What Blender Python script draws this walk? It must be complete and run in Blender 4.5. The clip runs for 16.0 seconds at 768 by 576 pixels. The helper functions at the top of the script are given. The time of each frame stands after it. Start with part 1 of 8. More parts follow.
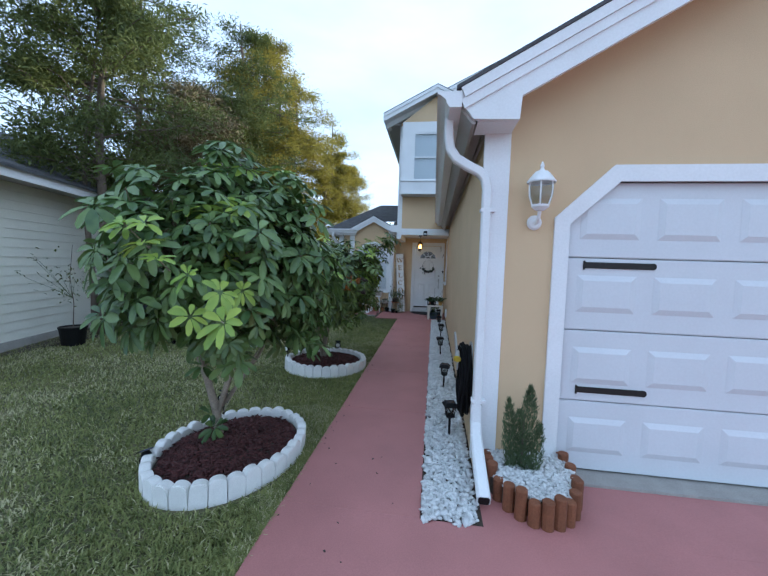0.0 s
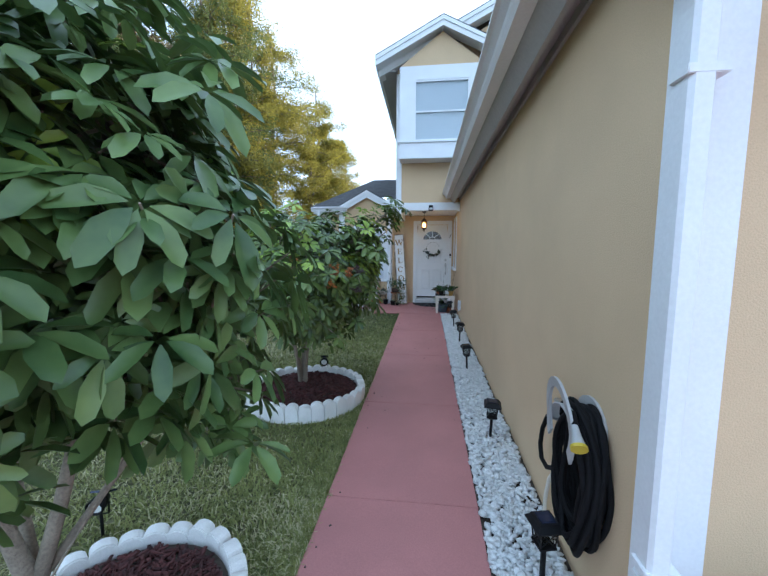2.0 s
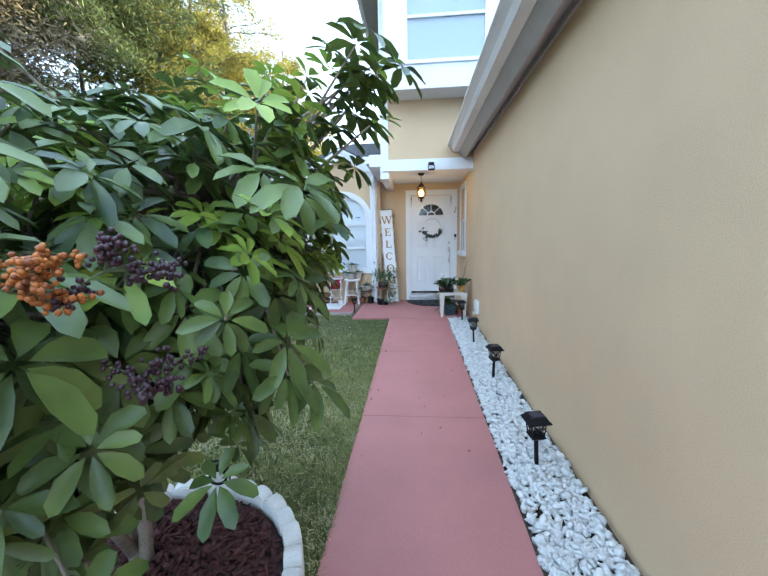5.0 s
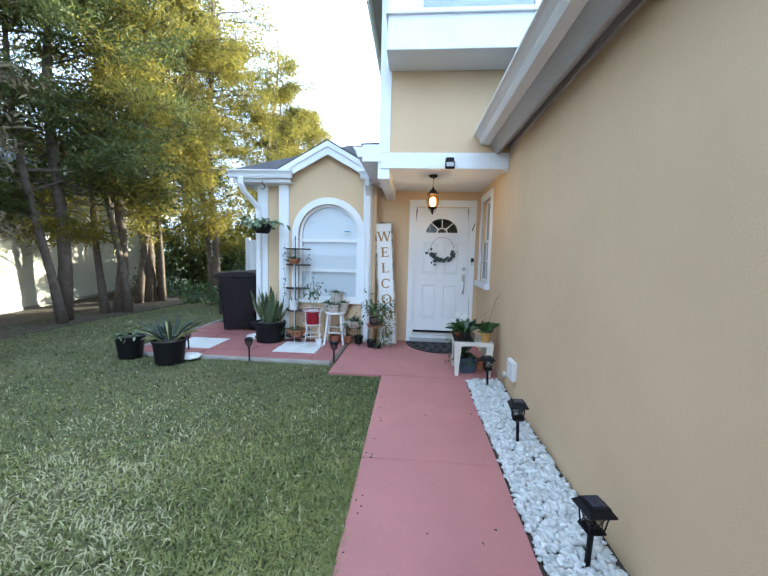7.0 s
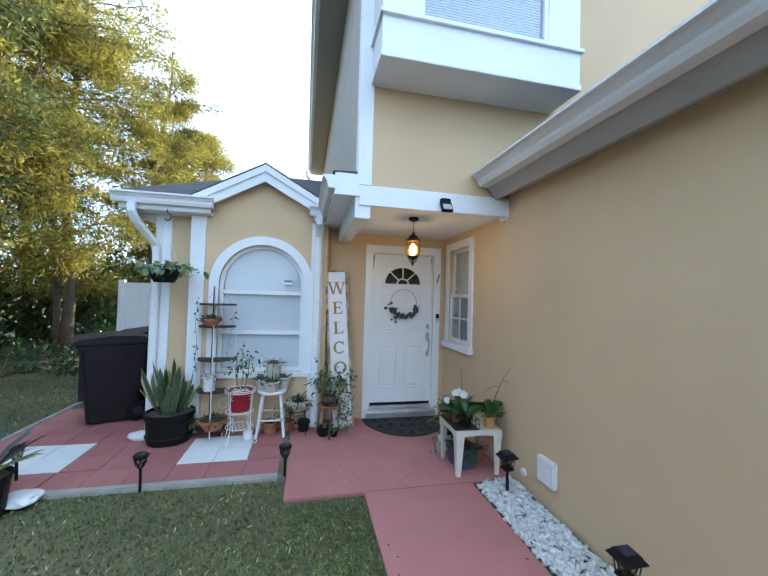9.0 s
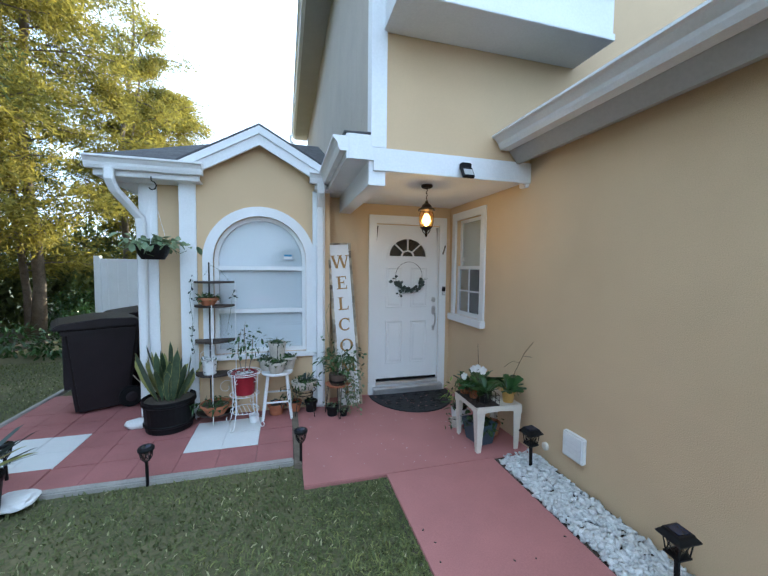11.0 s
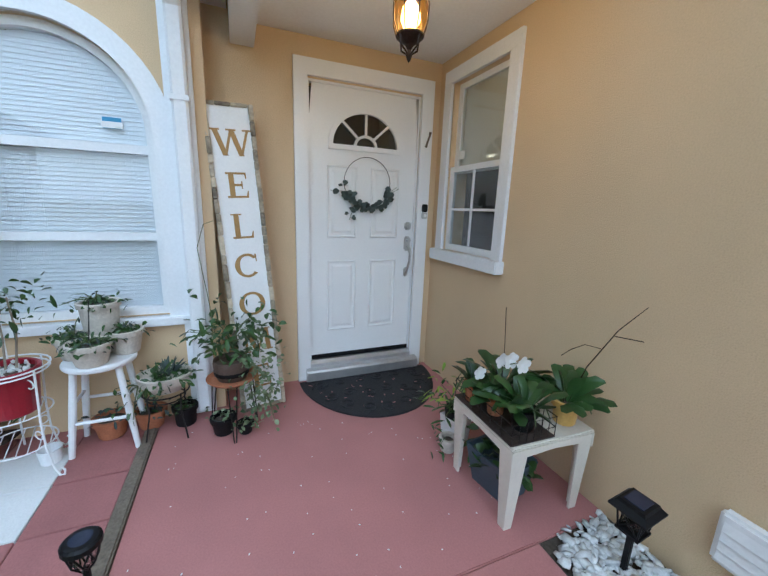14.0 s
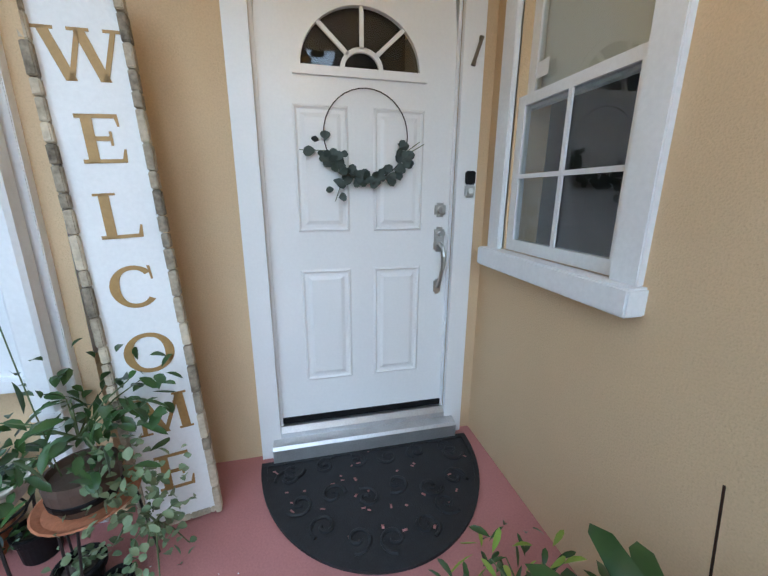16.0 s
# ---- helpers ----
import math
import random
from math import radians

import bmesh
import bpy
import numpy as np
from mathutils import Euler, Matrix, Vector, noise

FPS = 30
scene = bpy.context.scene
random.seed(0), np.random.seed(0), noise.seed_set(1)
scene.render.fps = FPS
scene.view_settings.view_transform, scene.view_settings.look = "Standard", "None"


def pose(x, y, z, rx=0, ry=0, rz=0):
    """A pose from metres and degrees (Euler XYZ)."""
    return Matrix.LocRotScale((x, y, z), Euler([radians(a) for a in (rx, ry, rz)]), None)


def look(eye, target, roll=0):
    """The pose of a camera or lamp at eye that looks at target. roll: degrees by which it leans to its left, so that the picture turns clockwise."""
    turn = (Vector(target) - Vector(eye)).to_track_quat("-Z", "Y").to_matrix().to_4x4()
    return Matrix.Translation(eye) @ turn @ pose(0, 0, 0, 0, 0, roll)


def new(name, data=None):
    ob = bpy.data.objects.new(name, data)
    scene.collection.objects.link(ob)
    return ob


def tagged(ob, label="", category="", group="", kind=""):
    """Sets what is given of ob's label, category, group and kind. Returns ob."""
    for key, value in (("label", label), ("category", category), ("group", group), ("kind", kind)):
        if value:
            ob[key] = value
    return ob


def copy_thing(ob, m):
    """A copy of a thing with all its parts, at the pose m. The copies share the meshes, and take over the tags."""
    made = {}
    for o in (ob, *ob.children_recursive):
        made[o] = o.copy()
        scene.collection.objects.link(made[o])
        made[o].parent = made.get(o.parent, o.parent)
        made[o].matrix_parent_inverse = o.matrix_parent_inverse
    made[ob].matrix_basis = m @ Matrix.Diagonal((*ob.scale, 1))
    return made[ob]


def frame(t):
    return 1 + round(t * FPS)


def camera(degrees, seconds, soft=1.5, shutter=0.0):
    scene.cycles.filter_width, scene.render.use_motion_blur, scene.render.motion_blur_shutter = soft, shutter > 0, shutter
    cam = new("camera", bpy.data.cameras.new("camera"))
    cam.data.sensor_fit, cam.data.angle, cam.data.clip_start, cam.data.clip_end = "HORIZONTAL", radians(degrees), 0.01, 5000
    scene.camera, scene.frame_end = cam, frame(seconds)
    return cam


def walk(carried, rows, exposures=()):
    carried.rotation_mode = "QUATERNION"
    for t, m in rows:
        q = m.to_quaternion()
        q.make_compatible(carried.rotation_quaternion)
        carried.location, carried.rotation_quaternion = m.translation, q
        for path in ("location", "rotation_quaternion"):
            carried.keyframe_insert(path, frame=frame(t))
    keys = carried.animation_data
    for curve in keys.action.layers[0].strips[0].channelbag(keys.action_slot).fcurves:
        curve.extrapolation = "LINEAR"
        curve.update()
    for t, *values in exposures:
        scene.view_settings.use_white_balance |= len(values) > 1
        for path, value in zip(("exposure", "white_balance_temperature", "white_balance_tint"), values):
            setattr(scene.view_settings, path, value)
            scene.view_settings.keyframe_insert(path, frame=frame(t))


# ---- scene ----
cam = camera(94.6, 16.0)
PATH = [
    (0, (0.772, 0.139, 1.579), (0.497, 2.116, 1.452), 1.8),
    (0.5, (0.569, 0.587, 1.616), (0.37, 2.575, 1.523), 0.8),
    (1, (0.471, 1.095, 1.649), (0.223, 3.078, 1.568), 1.1),
    (1.5, (0.375, 1.559, 1.616), (0.136, 3.539, 1.465), 0.5),
    (2, (0.388, 2.008, 1.533), (0.152, 3.984, 1.325), 0.1),
    (2.5, (0.383, 2.448, 1.451), (0.1, 4.405, 1.155), 1.2),
    (3, (0.338, 2.873, 1.456), (0.107, 4.81, 1.016), 0.5),
    (3.5, (0.303, 3.349, 1.424), (0.02, 5.286, 1.012), 1.7),
    (4, (0.211, 3.792, 1.415), (-0.026, 5.758, 1.134), -0.3),
    (4.5, (0.162, 4.195, 1.418), (-0.019, 6.171, 1.163), -1.9),
    (5, (0.185, 4.617, 1.395), (0.012, 6.59, 1.116), -1.1),
    (6.25, (0.125, 5.75, 1.432), (-0.01, 7.735, 1.215), 0.5),
    (7.5, (-0.118, 6.898, 1.481), (-0.269, 8.885, 1.315), 2.2),
    (8, (-0.463, 7.26, 1.53), (-0.306, 9.252, 1.428), 0.9),
    (8.5, (-0.678, 7.524, 1.652), (-0.299, 9.487, 1.703), 2.0),
    (11, (-1.066, 7.957, 1.712), (-0.528, 9.88, 1.597), 0.6),
    (11.5, (-1.098, 8.299, 1.653), (-0.603, 10.215, 1.368), -0.6),
    (12, (-1.109, 8.574, 1.603), (-0.503, 10.436, 1.192), -1.7),
    (12.5, (-0.956, 8.844, 1.532), (-0.346, 10.7, 1.105), -0.1),
    (13, (-0.794, 9.159, 1.454), (-0.149, 11.015, 1.078), 0.9),
    (13.5, (-0.626, 9.474, 1.41), (0.108, 11.298, 1.041), 1.1),
    (14, (-0.408, 9.785, 1.399), (0.344, 11.588, 0.968), 2.0),
    (14.5, (-0.261, 10.056, 1.357), (0.487, 11.848, 0.878), 1.6),
    (15, (-0.041, 10.295, 1.341), (0.585, 12.12, 0.814), 1.5),
    (15.5, (0.145, 10.573, 1.337), (0.681, 12.424, 0.801), 1.0),
    (16, (0.254, 10.837, 1.339), (0.695, 12.721, 0.833), 0.3),
]
EXPOSURES = [(0, 0.67, 5000, 5), (1.5, 0.98, 5000, 4), (2.5, 1.62, 5000, 4), (3.2, 2.10, 5000, 4), (4, 1.88, 5000, 4), (5, 2.1, 5000, 4), (7.5, 1.99, 5000, 4), (8.5, 1.75, 5000, 4), (11, 1.65, 5050, 3), (12.5, 1.88, 5200, 2), (13.2, 1.88, 5250, 3), (14.5, 2.08, 5300, 4), (16, 2.22, 5250, 4)]
walk(cam, [(t, look(eye, target, roll)) for t, eye, target, roll in PATH], EXPOSURES)

# ---- world and light ----
SUN_EL, SUN_AZ = radians(13), radians(46)   # azimuth measured from +y towards +x
sun_dir = Vector((math.sin(SUN_AZ) * math.cos(SUN_EL), math.cos(SUN_AZ) * math.cos(SUN_EL), math.sin(SUN_EL)))
world = bpy.data.worlds.new("world")
scene.world = world
world.use_nodes = True
wn, wl = world.node_tree.nodes, world.node_tree.links
sky = wn.new("ShaderNodeTexSky")
sky.sky_type, sky.sun_disc = "NISHITA", False
sky.sun_elevation, sky.sun_rotation = SUN_EL, SUN_AZ
sky.air_density, sky.dust_density, sky.ozone_density = 1.2, 2.5, 1.5
coord = wn.new("ShaderNodeTexCoord")
stretch = wn.new("ShaderNodeMapping")
stretch.inputs["Scale"].default_value = (1.2, 1.2, 3.5)
cloud = wn.new("ShaderNodeTexNoise")
cloud.inputs["Scale"].default_value, cloud.inputs["Detail"].default_value, cloud.inputs["Roughness"].default_value = 1.6, 7.0, 0.55
veil = wn.new("ShaderNodeMapRange")
veil.inputs["From Min"].default_value, veil.inputs["From Max"].default_value = 0.35, 0.75
veil.inputs["To Min"].default_value, veil.inputs["To Max"].default_value = 0.55, 0.8
haze = wn.new("ShaderNodeMix")
haze.data_type = "RGBA"
haze.inputs[7].default_value = (9.8, 10.4, 11.2, 1)
wl.new(coord.outputs["Generated"], stretch.inputs["Vector"])
wl.new(stretch.outputs[0], cloud.inputs["Vector"])
wl.new(cloud.outputs[0], veil.inputs["Value"])
wl.new(veil.outputs[0], haze.inputs[0])
wl.new(sky.outputs[0], haze.inputs[6])
wl.new(haze.outputs[2], wn["Background"].inputs["Color"])
wn["Background"].inputs["Strength"].default_value = 0.10

sun_data = bpy.data.lights.new("sun", "SUN")
sun_data.energy, sun_data.angle, sun_data.color = 5.0, radians(0.6), (1.0, 0.80, 0.50)
sun = new("sun", sun_data)
sun.matrix_world = look((20, 40, 20), Vector((20, 40, 20)) - sun_dir)

# ---- materials ----
def material(name, color, rough=0.6, var=0.12, scale=6.0, fine=80.0, bump=0.15, metal=0.0, second=None, per_object=0.0, island=0.0, spec=0.5, coat=0.0, trans=0.0, dirt=0.0):
    """A surface with a broad and a fine variation, a bump, and a chance shade per object or per island."""
    m = bpy.data.materials.new(name)
    m.use_nodes = True
    n, l = m.node_tree.nodes, m.node_tree.links
    p = n["Principled BSDF"]
    p.inputs["Roughness"].default_value, p.inputs["Metallic"].default_value = rough, metal
    p.inputs["Specular IOR Level"].default_value = spec
    p.inputs["Coat Weight"].default_value = coat
    tc = n.new("ShaderNodeTexCoord")
    geo = n.new("ShaderNodeNewGeometry")
    src = geo.outputs["Position"]
    a, b = n.new("ShaderNodeTexNoise"), n.new("ShaderNodeTexNoise")
    for t, s, d in ((a, scale, 6), (b, fine, 3)):
        t.inputs["Scale"].default_value, t.inputs["Detail"].default_value = s, d
        l.new(src, t.inputs["Vector"])
    both = n.new("ShaderNodeMath")
    both.operation = "ADD"
    l.new(a.outputs[0], both.inputs[0])
    l.new(b.outputs[0], both.inputs[1])
    last = both.outputs[0]
    for amount, out in ((per_object, "obj"), (island, "isl")):
        if amount:
            r = n.new("ShaderNodeObjectInfo").outputs["Random"] if out == "obj" else geo.outputs["Random Per Island"]
            mad = n.new("ShaderNodeMath")
            mad.operation = "MULTIPLY_ADD"
            l.new(r, mad.inputs[0])
            mad.inputs[1].default_value = amount
            l.new(last, mad.inputs[2])
            last = mad.outputs[0]
    top = 2 * 0.66 + per_object + island
    rng = n.new("ShaderNodeMapRange")
    rng.inputs["From Min"].default_value, rng.inputs["From Max"].default_value = 0.68, top
    l.new(last, rng.inputs["Value"])
    mix = n.new("ShaderNodeMix")
    mix.data_type = "RGBA"
    c = Vector(color)
    dark = tuple(c * (1 - var)) if second is None else tuple(second)
    light = tuple(min(1, v) for v in c * (1 + var * 0.6)) if second is None else tuple(c)
    mix.inputs[6].default_value, mix.inputs[7].default_value = (*dark, 1), (*light, 1)
    l.new(rng.outputs[0], mix.inputs[0])
    col = mix.outputs[2]
    if dirt:
        st = n.new("ShaderNodeTexNoise")
        st.inputs["Scale"].default_value, st.inputs["Detail"].default_value = 1.7, 8
        l.new(src, st.inputs["Vector"])
        k = n.new("ShaderNodeMapRange")
        k.inputs["From Min"].default_value, k.inputs["From Max"].default_value, k.inputs["To Max"].default_value = 0.55, 0.8, dirt
        l.new(st.outputs[0], k.inputs["Value"])
        d = n.new("ShaderNodeMix")
        d.data_type = "RGBA"
        l.new(k.outputs[0], d.inputs[0])
        l.new(col, d.inputs[6])
        d.inputs[7].default_value = (*(c * 0.45 + Vector((0.03, 0.028, 0.025))), 1)
        col = d.outputs[2]
    l.new(col, p.inputs["Base Color"])
    if trans:
        tr, add = n.new("ShaderNodeBsdfTranslucent"), n.new("ShaderNodeMixShader")
        l.new(col, tr.inputs["Color"])
        add.inputs[0].default_value = trans
        l.new(p.outputs[0], add.inputs[1])
        l.new(tr.outputs[0], add.inputs[2])
        l.new(add.outputs[0], n["Material Output"].inputs["Surface"])
    if bump:
        bp = n.new("ShaderNodeBump")
        bp.inputs["Strength"].default_value, bp.inputs["Distance"].default_value = bump, 0.01
        l.new(b.outputs[0], bp.inputs["Height"])
        l.new(bp.outputs[0], p.inputs["Normal"])
    return m


STUCCO = material("stucco_tan", (0.65, 0.485, 0.295), 0.9, 0.10, 1.3, 160, 0.35, dirt=0.10)
WHITE = material("white_paint", (0.80, 0.81, 0.82), 0.5, 0.06, 3, 60, 0.10, dirt=0.12)
GARAGE_WHITE = material("garage_enamel", (0.66, 0.68, 0.71), 0.42, 0.04, 2, 50, 0.06, dirt=0.06)
DOOR_WHITE = material("door_enamel", (0.82, 0.82, 0.81), 0.35, 0.03, 3, 90, 0.05)
# white eave paint lowered to grey: the shade under eaves sits in the colour
SOFFIT = material("soffit_shaded_white", (0.42, 0.41, 0.39), 0.7, 0.08, 3, 40, 0.12, dirt=0.15)
SIDING_GREY = material("upper_siding", (0.46, 0.42, 0.36), 0.8, 0.10, 2, 60, 0.15, dirt=0.2)
CONCRETE_RED = material("painted_concrete_red", (0.42, 0.182, 0.17), 0.62, 0.14, 2.2, 120, 0.18, dirt=0.22, per_object=0.04)
TILE_RED = material("painted_tile_red", (0.35, 0.145, 0.138), 0.62, 0.2, 4, 110, 0.2, per_object=0.06, dirt=0.3)
TILE_WHITE = material("painted_tile_white", (0.72, 0.73, 0.72), 0.6, 0.08, 4, 110, 0.2, per_object=0.05, dirt=0.2)
CONCRETE = material("bare_concrete", (0.36, 0.34, 0.31), 0.85, 0.25, 5, 120, 0.3, dirt=0.3)
SHINGLE = material("roof_shingle", (0.085, 0.085, 0.09), 0.95, 0.45, 6, 50, 0.5)
SOIL = material("soil", (0.075, 0.06, 0.045), 0.95, 0.5, 5, 60, 0.6)
LAWN = material("lawn", (0.17, 0.15, 0.075), 0.95, 0.3, 1.1, 40, 0.6, second=(0.05, 0.06, 0.025))
GRASS = material("grass_blade", (0.38, 0.385, 0.13), 0.7, 0.2, 0.9, 9, 0.0, second=(0.078, 0.112, 0.025), island=0.5, trans=0.25)
# darker blades, mixed in towards the porch
DARK_GRASS = material("dark_grass_blade", (0.23, 0.25, 0.09), 0.7, 0.2, 1.4, 9, 0.0, second=(0.05, 0.072, 0.02), island=0.5, trans=0.2)
STRAW = material("straw_blade", (0.62, 0.57, 0.36), 0.75, 0.2, 1.2, 9, 0.0, second=(0.30, 0.30, 0.13), island=0.6, trans=0.2)
STONE = material("white_marble_chip", (0.80, 0.81, 0.80), 0.7, 0.2, 30, 140, 0.3, second=(0.44, 0.45, 0.45), island=0.8)
MULCH = material("red_mulch", (0.125, 0.040, 0.036), 0.9, 0.3, 20, 90, 0.4, second=(0.018, 0.006, 0.006), island=0.9)
EDGING = material("white_edging", (0.78, 0.77, 0.74), 0.75, 0.1, 9, 120, 0.3, dirt=0.3)
BARK = material("bark", (0.16, 0.125, 0.095), 0.95, 0.45, 9, 60, 0.8)
BARK_PALE = material("pale_bark", (0.30, 0.25, 0.19), 0.9, 0.35, 14, 80, 0.5)
LEAF_DARK = material("schefflera_leaf", (0.205, 0.295, 0.085), 0.37, 0.2, 3, 12, 0, second=(0.034, 0.08, 0.025), island=0.75, trans=0.18, spec=0.52)
LEAF_MID = material("shrub_leaf", (0.19, 0.26, 0.055), 0.38, 0.2, 3, 12, 0, second=(0.018, 0.045, 0.014), island=0.7, trans=0.16, spec=0.5)
LEAF_LIGHT = material("young_leaf", (0.42, 0.52, 0.07), 0.42, 0.2, 4, 12, 0, second=(0.17, 0.30, 0.05), island=0.5, trans=0.25)
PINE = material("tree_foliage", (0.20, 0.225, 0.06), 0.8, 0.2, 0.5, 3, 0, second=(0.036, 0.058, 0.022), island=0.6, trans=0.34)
# sunlit copy of the foliage: the low sun's gold is put into the colour
PINE_SUNLIT = material("sunlit_foliage", (0.47, 0.39, 0.060), 0.8, 0.2, 0.6, 3, 0, second=(0.07, 0.085, 0.024), island=0.6, trans=0.5)
TWIG_BROWN = material("dry_twigs", (0.17, 0.135, 0.07), 0.9, 0.3, 2, 9, 0, island=0.4)
LAP = material("lap_siding_cream", (0.72, 0.71, 0.62), 0.75, 0.06, 2, 40, 0.1, dirt=0.15)
BLACK = material("black_plastic", (0.007, 0.007, 0.008), 0.5, 0.3, 8, 60, 0.08, spec=0.22)
MAT_RUBBER = material("mat_rubber", (0.017, 0.018, 0.021), 0.6, 0.3, 20, 160, 0.3, spec=0.4)
COVER = material("weathered_cover", (0.60, 0.63, 0.66), 0.8, 0.3, 9, 60, 0.3, dirt=0.8)
RUBBER = material("black_rubber", (0.007, 0.007, 0.008), 0.8, 0.3, 20, 120, 0.25, spec=0.2)
BIN = material("brown_black_plastic", (0.016, 0.012, 0.014), 0.5, 0.25, 6, 90, 0.12, spec=0.3)
DARK_METAL = material("dark_metal", (0.022, 0.020, 0.019), 0.5, 0.3, 20, 90, 0.1, metal=0.4)
BRONZE = material("bronze_metal", (0.035, 0.020, 0.013), 0.45, 0.4, 30, 90, 0.15, metal=0.6)
STEEL = material("brushed_steel", (0.55, 0.54, 0.52), 0.32, 0.1, 20, 150, 0.05, metal=1.0)
ALU = material("aluminium_sill", (0.60, 0.60, 0.60), 0.42, 0.12, 12, 120, 0.1, metal=0.85)
TERRA = material("terracotta", (0.40, 0.15, 0.07), 0.8, 0.25, 12, 90, 0.2, dirt=0.25)
POT_STONE = material("limed_clay", (0.56, 0.51, 0.44), 0.85, 0.2, 14, 90, 0.3, dirt=0.35)
POT_RED = material("red_glaze", (0.27, 0.009, 0.022), 0.3, 0.15, 9, 60, 0.05, coat=0.3)
POT_YELLOW = material("ochre_glaze", (0.58, 0.36, 0.10), 0.35, 0.15, 9, 60, 0.05)
POT_WHITE = material("white_glaze", (0.76, 0.76, 0.75), 0.35, 0.05, 9, 60, 0.05)
POT_BLUE = material("slate_blue_plastic", (0.055, 0.085, 0.115), 0.5, 0.15, 9, 60, 0.08)
POT_BROWN = material("brown_plastic", (0.085, 0.055, 0.04), 0.55, 0.2, 9, 60, 0.1)
PLASTIC_WHITE = material("aged_white_plastic", (0.70, 0.65, 0.56), 0.5, 0.06, 6, 60, 0.08, dirt=0.15)
WOOD_DARK = material("dark_board", (0.045, 0.032, 0.026), 0.65, 0.4, 15, 70, 0.3)
WOOD_GREY = material("weathered_timber", (0.17, 0.14, 0.105), 0.9, 0.4, 9, 70, 0.5)
LOG = material("stained_log", (0.20, 0.075, 0.032), 0.8, 0.4, 12, 70, 0.4, per_object=0.4)
BIRCH = material("birch_bark_strip", (0.72, 0.62, 0.46), 0.85, 0.3, 14, 60, 0.4, second=(0.03, 0.02, 0.013), per_object=1.0)
SIGN_WHITE = material("sign_white", (0.82, 0.82, 0.81), 0.6, 0.05, 5, 70, 0.12)
GOLD_PAINT = material("gold_paint", (0.36, 0.22, 0.075), 0.5, 0.15, 12, 90, 0.1, metal=0.25)
BLIND = material("blind_slat", (0.80, 0.81, 0.84), 0.6, 0.03, 3, 60, 0.03)
# near-black colour stands in for the gloom of unlit rooms behind glass
DARK_ROOM = material("room_gloom", (0.065, 0.06, 0.055), 0.9, 0.2, 2, 20, 0)
ROSE_LEAF = material("house_plant_leaf", (0.06, 0.125, 0.03), 0.3, 0.2, 6, 20, 0, second=(0.02, 0.05, 0.016), island=0.5, trans=0.15)
SNAKE_LEAF = material("snake_leaf", (0.10, 0.145, 0.075), 0.4, 0.2, 25, 60, 0, second=(0.03, 0.055, 0.032), island=0.2, trans=0.05)
SNAKE_EDGE = material("snake_leaf_edge", (0.36, 0.36, 0.12), 0.45, 0.15, 25, 60, 0, trans=0.1)
IVY = material("ivy_leaf", (0.30, 0.36, 0.20), 0.5, 0.2, 8, 30, 0, second=(0.06, 0.12, 0.05), island=0.7, trans=0.15)
EUCA = material("eucalyptus_leaf", (0.07, 0.095, 0.085), 0.6, 0.2, 8, 30, 0, second=(0.022, 0.034, 0.03), island=0.5)
PETAL = material("white_petal", (0.86, 0.85, 0.83), 0.5, 0.05, 20, 60, 0, trans=0.25)
BERRY = material("orange_berry", (0.62, 0.22, 0.025), 0.45, 0.3, 9, 30, 0, second=(0.10, 0.022, 0.016), island=1.0)
BERRY_DARK = material("ripe_berry", (0.050, 0.014, 0.022), 0.4, 0.3, 9, 30, 0, second=(0.014, 0.006, 0.010), island=0.8)
AC_GREY = material("condenser_grey", (0.055, 0.06, 0.065), 0.5, 0.2, 6, 40, 0.1)
STEM = material("green_stem", (0.10, 0.13, 0.05), 0.6, 0.25, 20, 60, 0.1)
PHOTO = material("solar_cell", (0.02, 0.025, 0.05), 0.15, 0.2, 20, 60, 0)
HOLDER = material("grey_hanger_plastic", (0.42, 0.42, 0.41), 0.5, 0.08, 9, 60, 0.08)
BRASS_YELLOW = material("yellow_fitting", (0.55, 0.42, 0.03), 0.45, 0.1, 9, 60, 0)
STICKER = material("sticker_blue", (0.05, 0.25, 0.45), 0.5, 0.05, 9, 60, 0)


def glass(name, color=(1, 1, 1), rough=0.0, solid=0.0):
    m = bpy.data.materials.new(name)
    m.use_nodes = True
    n, l = m.node_tree.nodes, m.node_tree.links
    n.remove(n["Principled BSDF"])
    g, t, mx, fr = n.new("ShaderNodeBsdfGlossy"), n.new("ShaderNodeBsdfTransparent"), n.new("ShaderNodeMixShader"), n.new("ShaderNodeMapRange")
    face, power = n.new("ShaderNodeLayerWeight"), n.new("ShaderNodeMath")
    power.operation, power.inputs[1].default_value = "POWER", 3.5
    g.inputs["Roughness"].default_value = rough + 0.01
    t.inputs["Color"].default_value = (*color, 1)
    face.inputs["Blend"].default_value = 0.5
    fr.inputs["To Min"].default_value, fr.inputs["To Max"].default_value = 0.07, 0.95
    l.new(face.outputs["Facing"], power.inputs[0])
    l.new(power.outputs[0], fr.inputs["Value"])
    l.new(fr.outputs[0], mx.inputs[0])
    l.new(t.outputs[0], mx.inputs[1])
    l.new(g.outputs[0], mx.inputs[2])
    l.new(mx.outputs[0], n["Material Output"].inputs["Surface"])
    return m


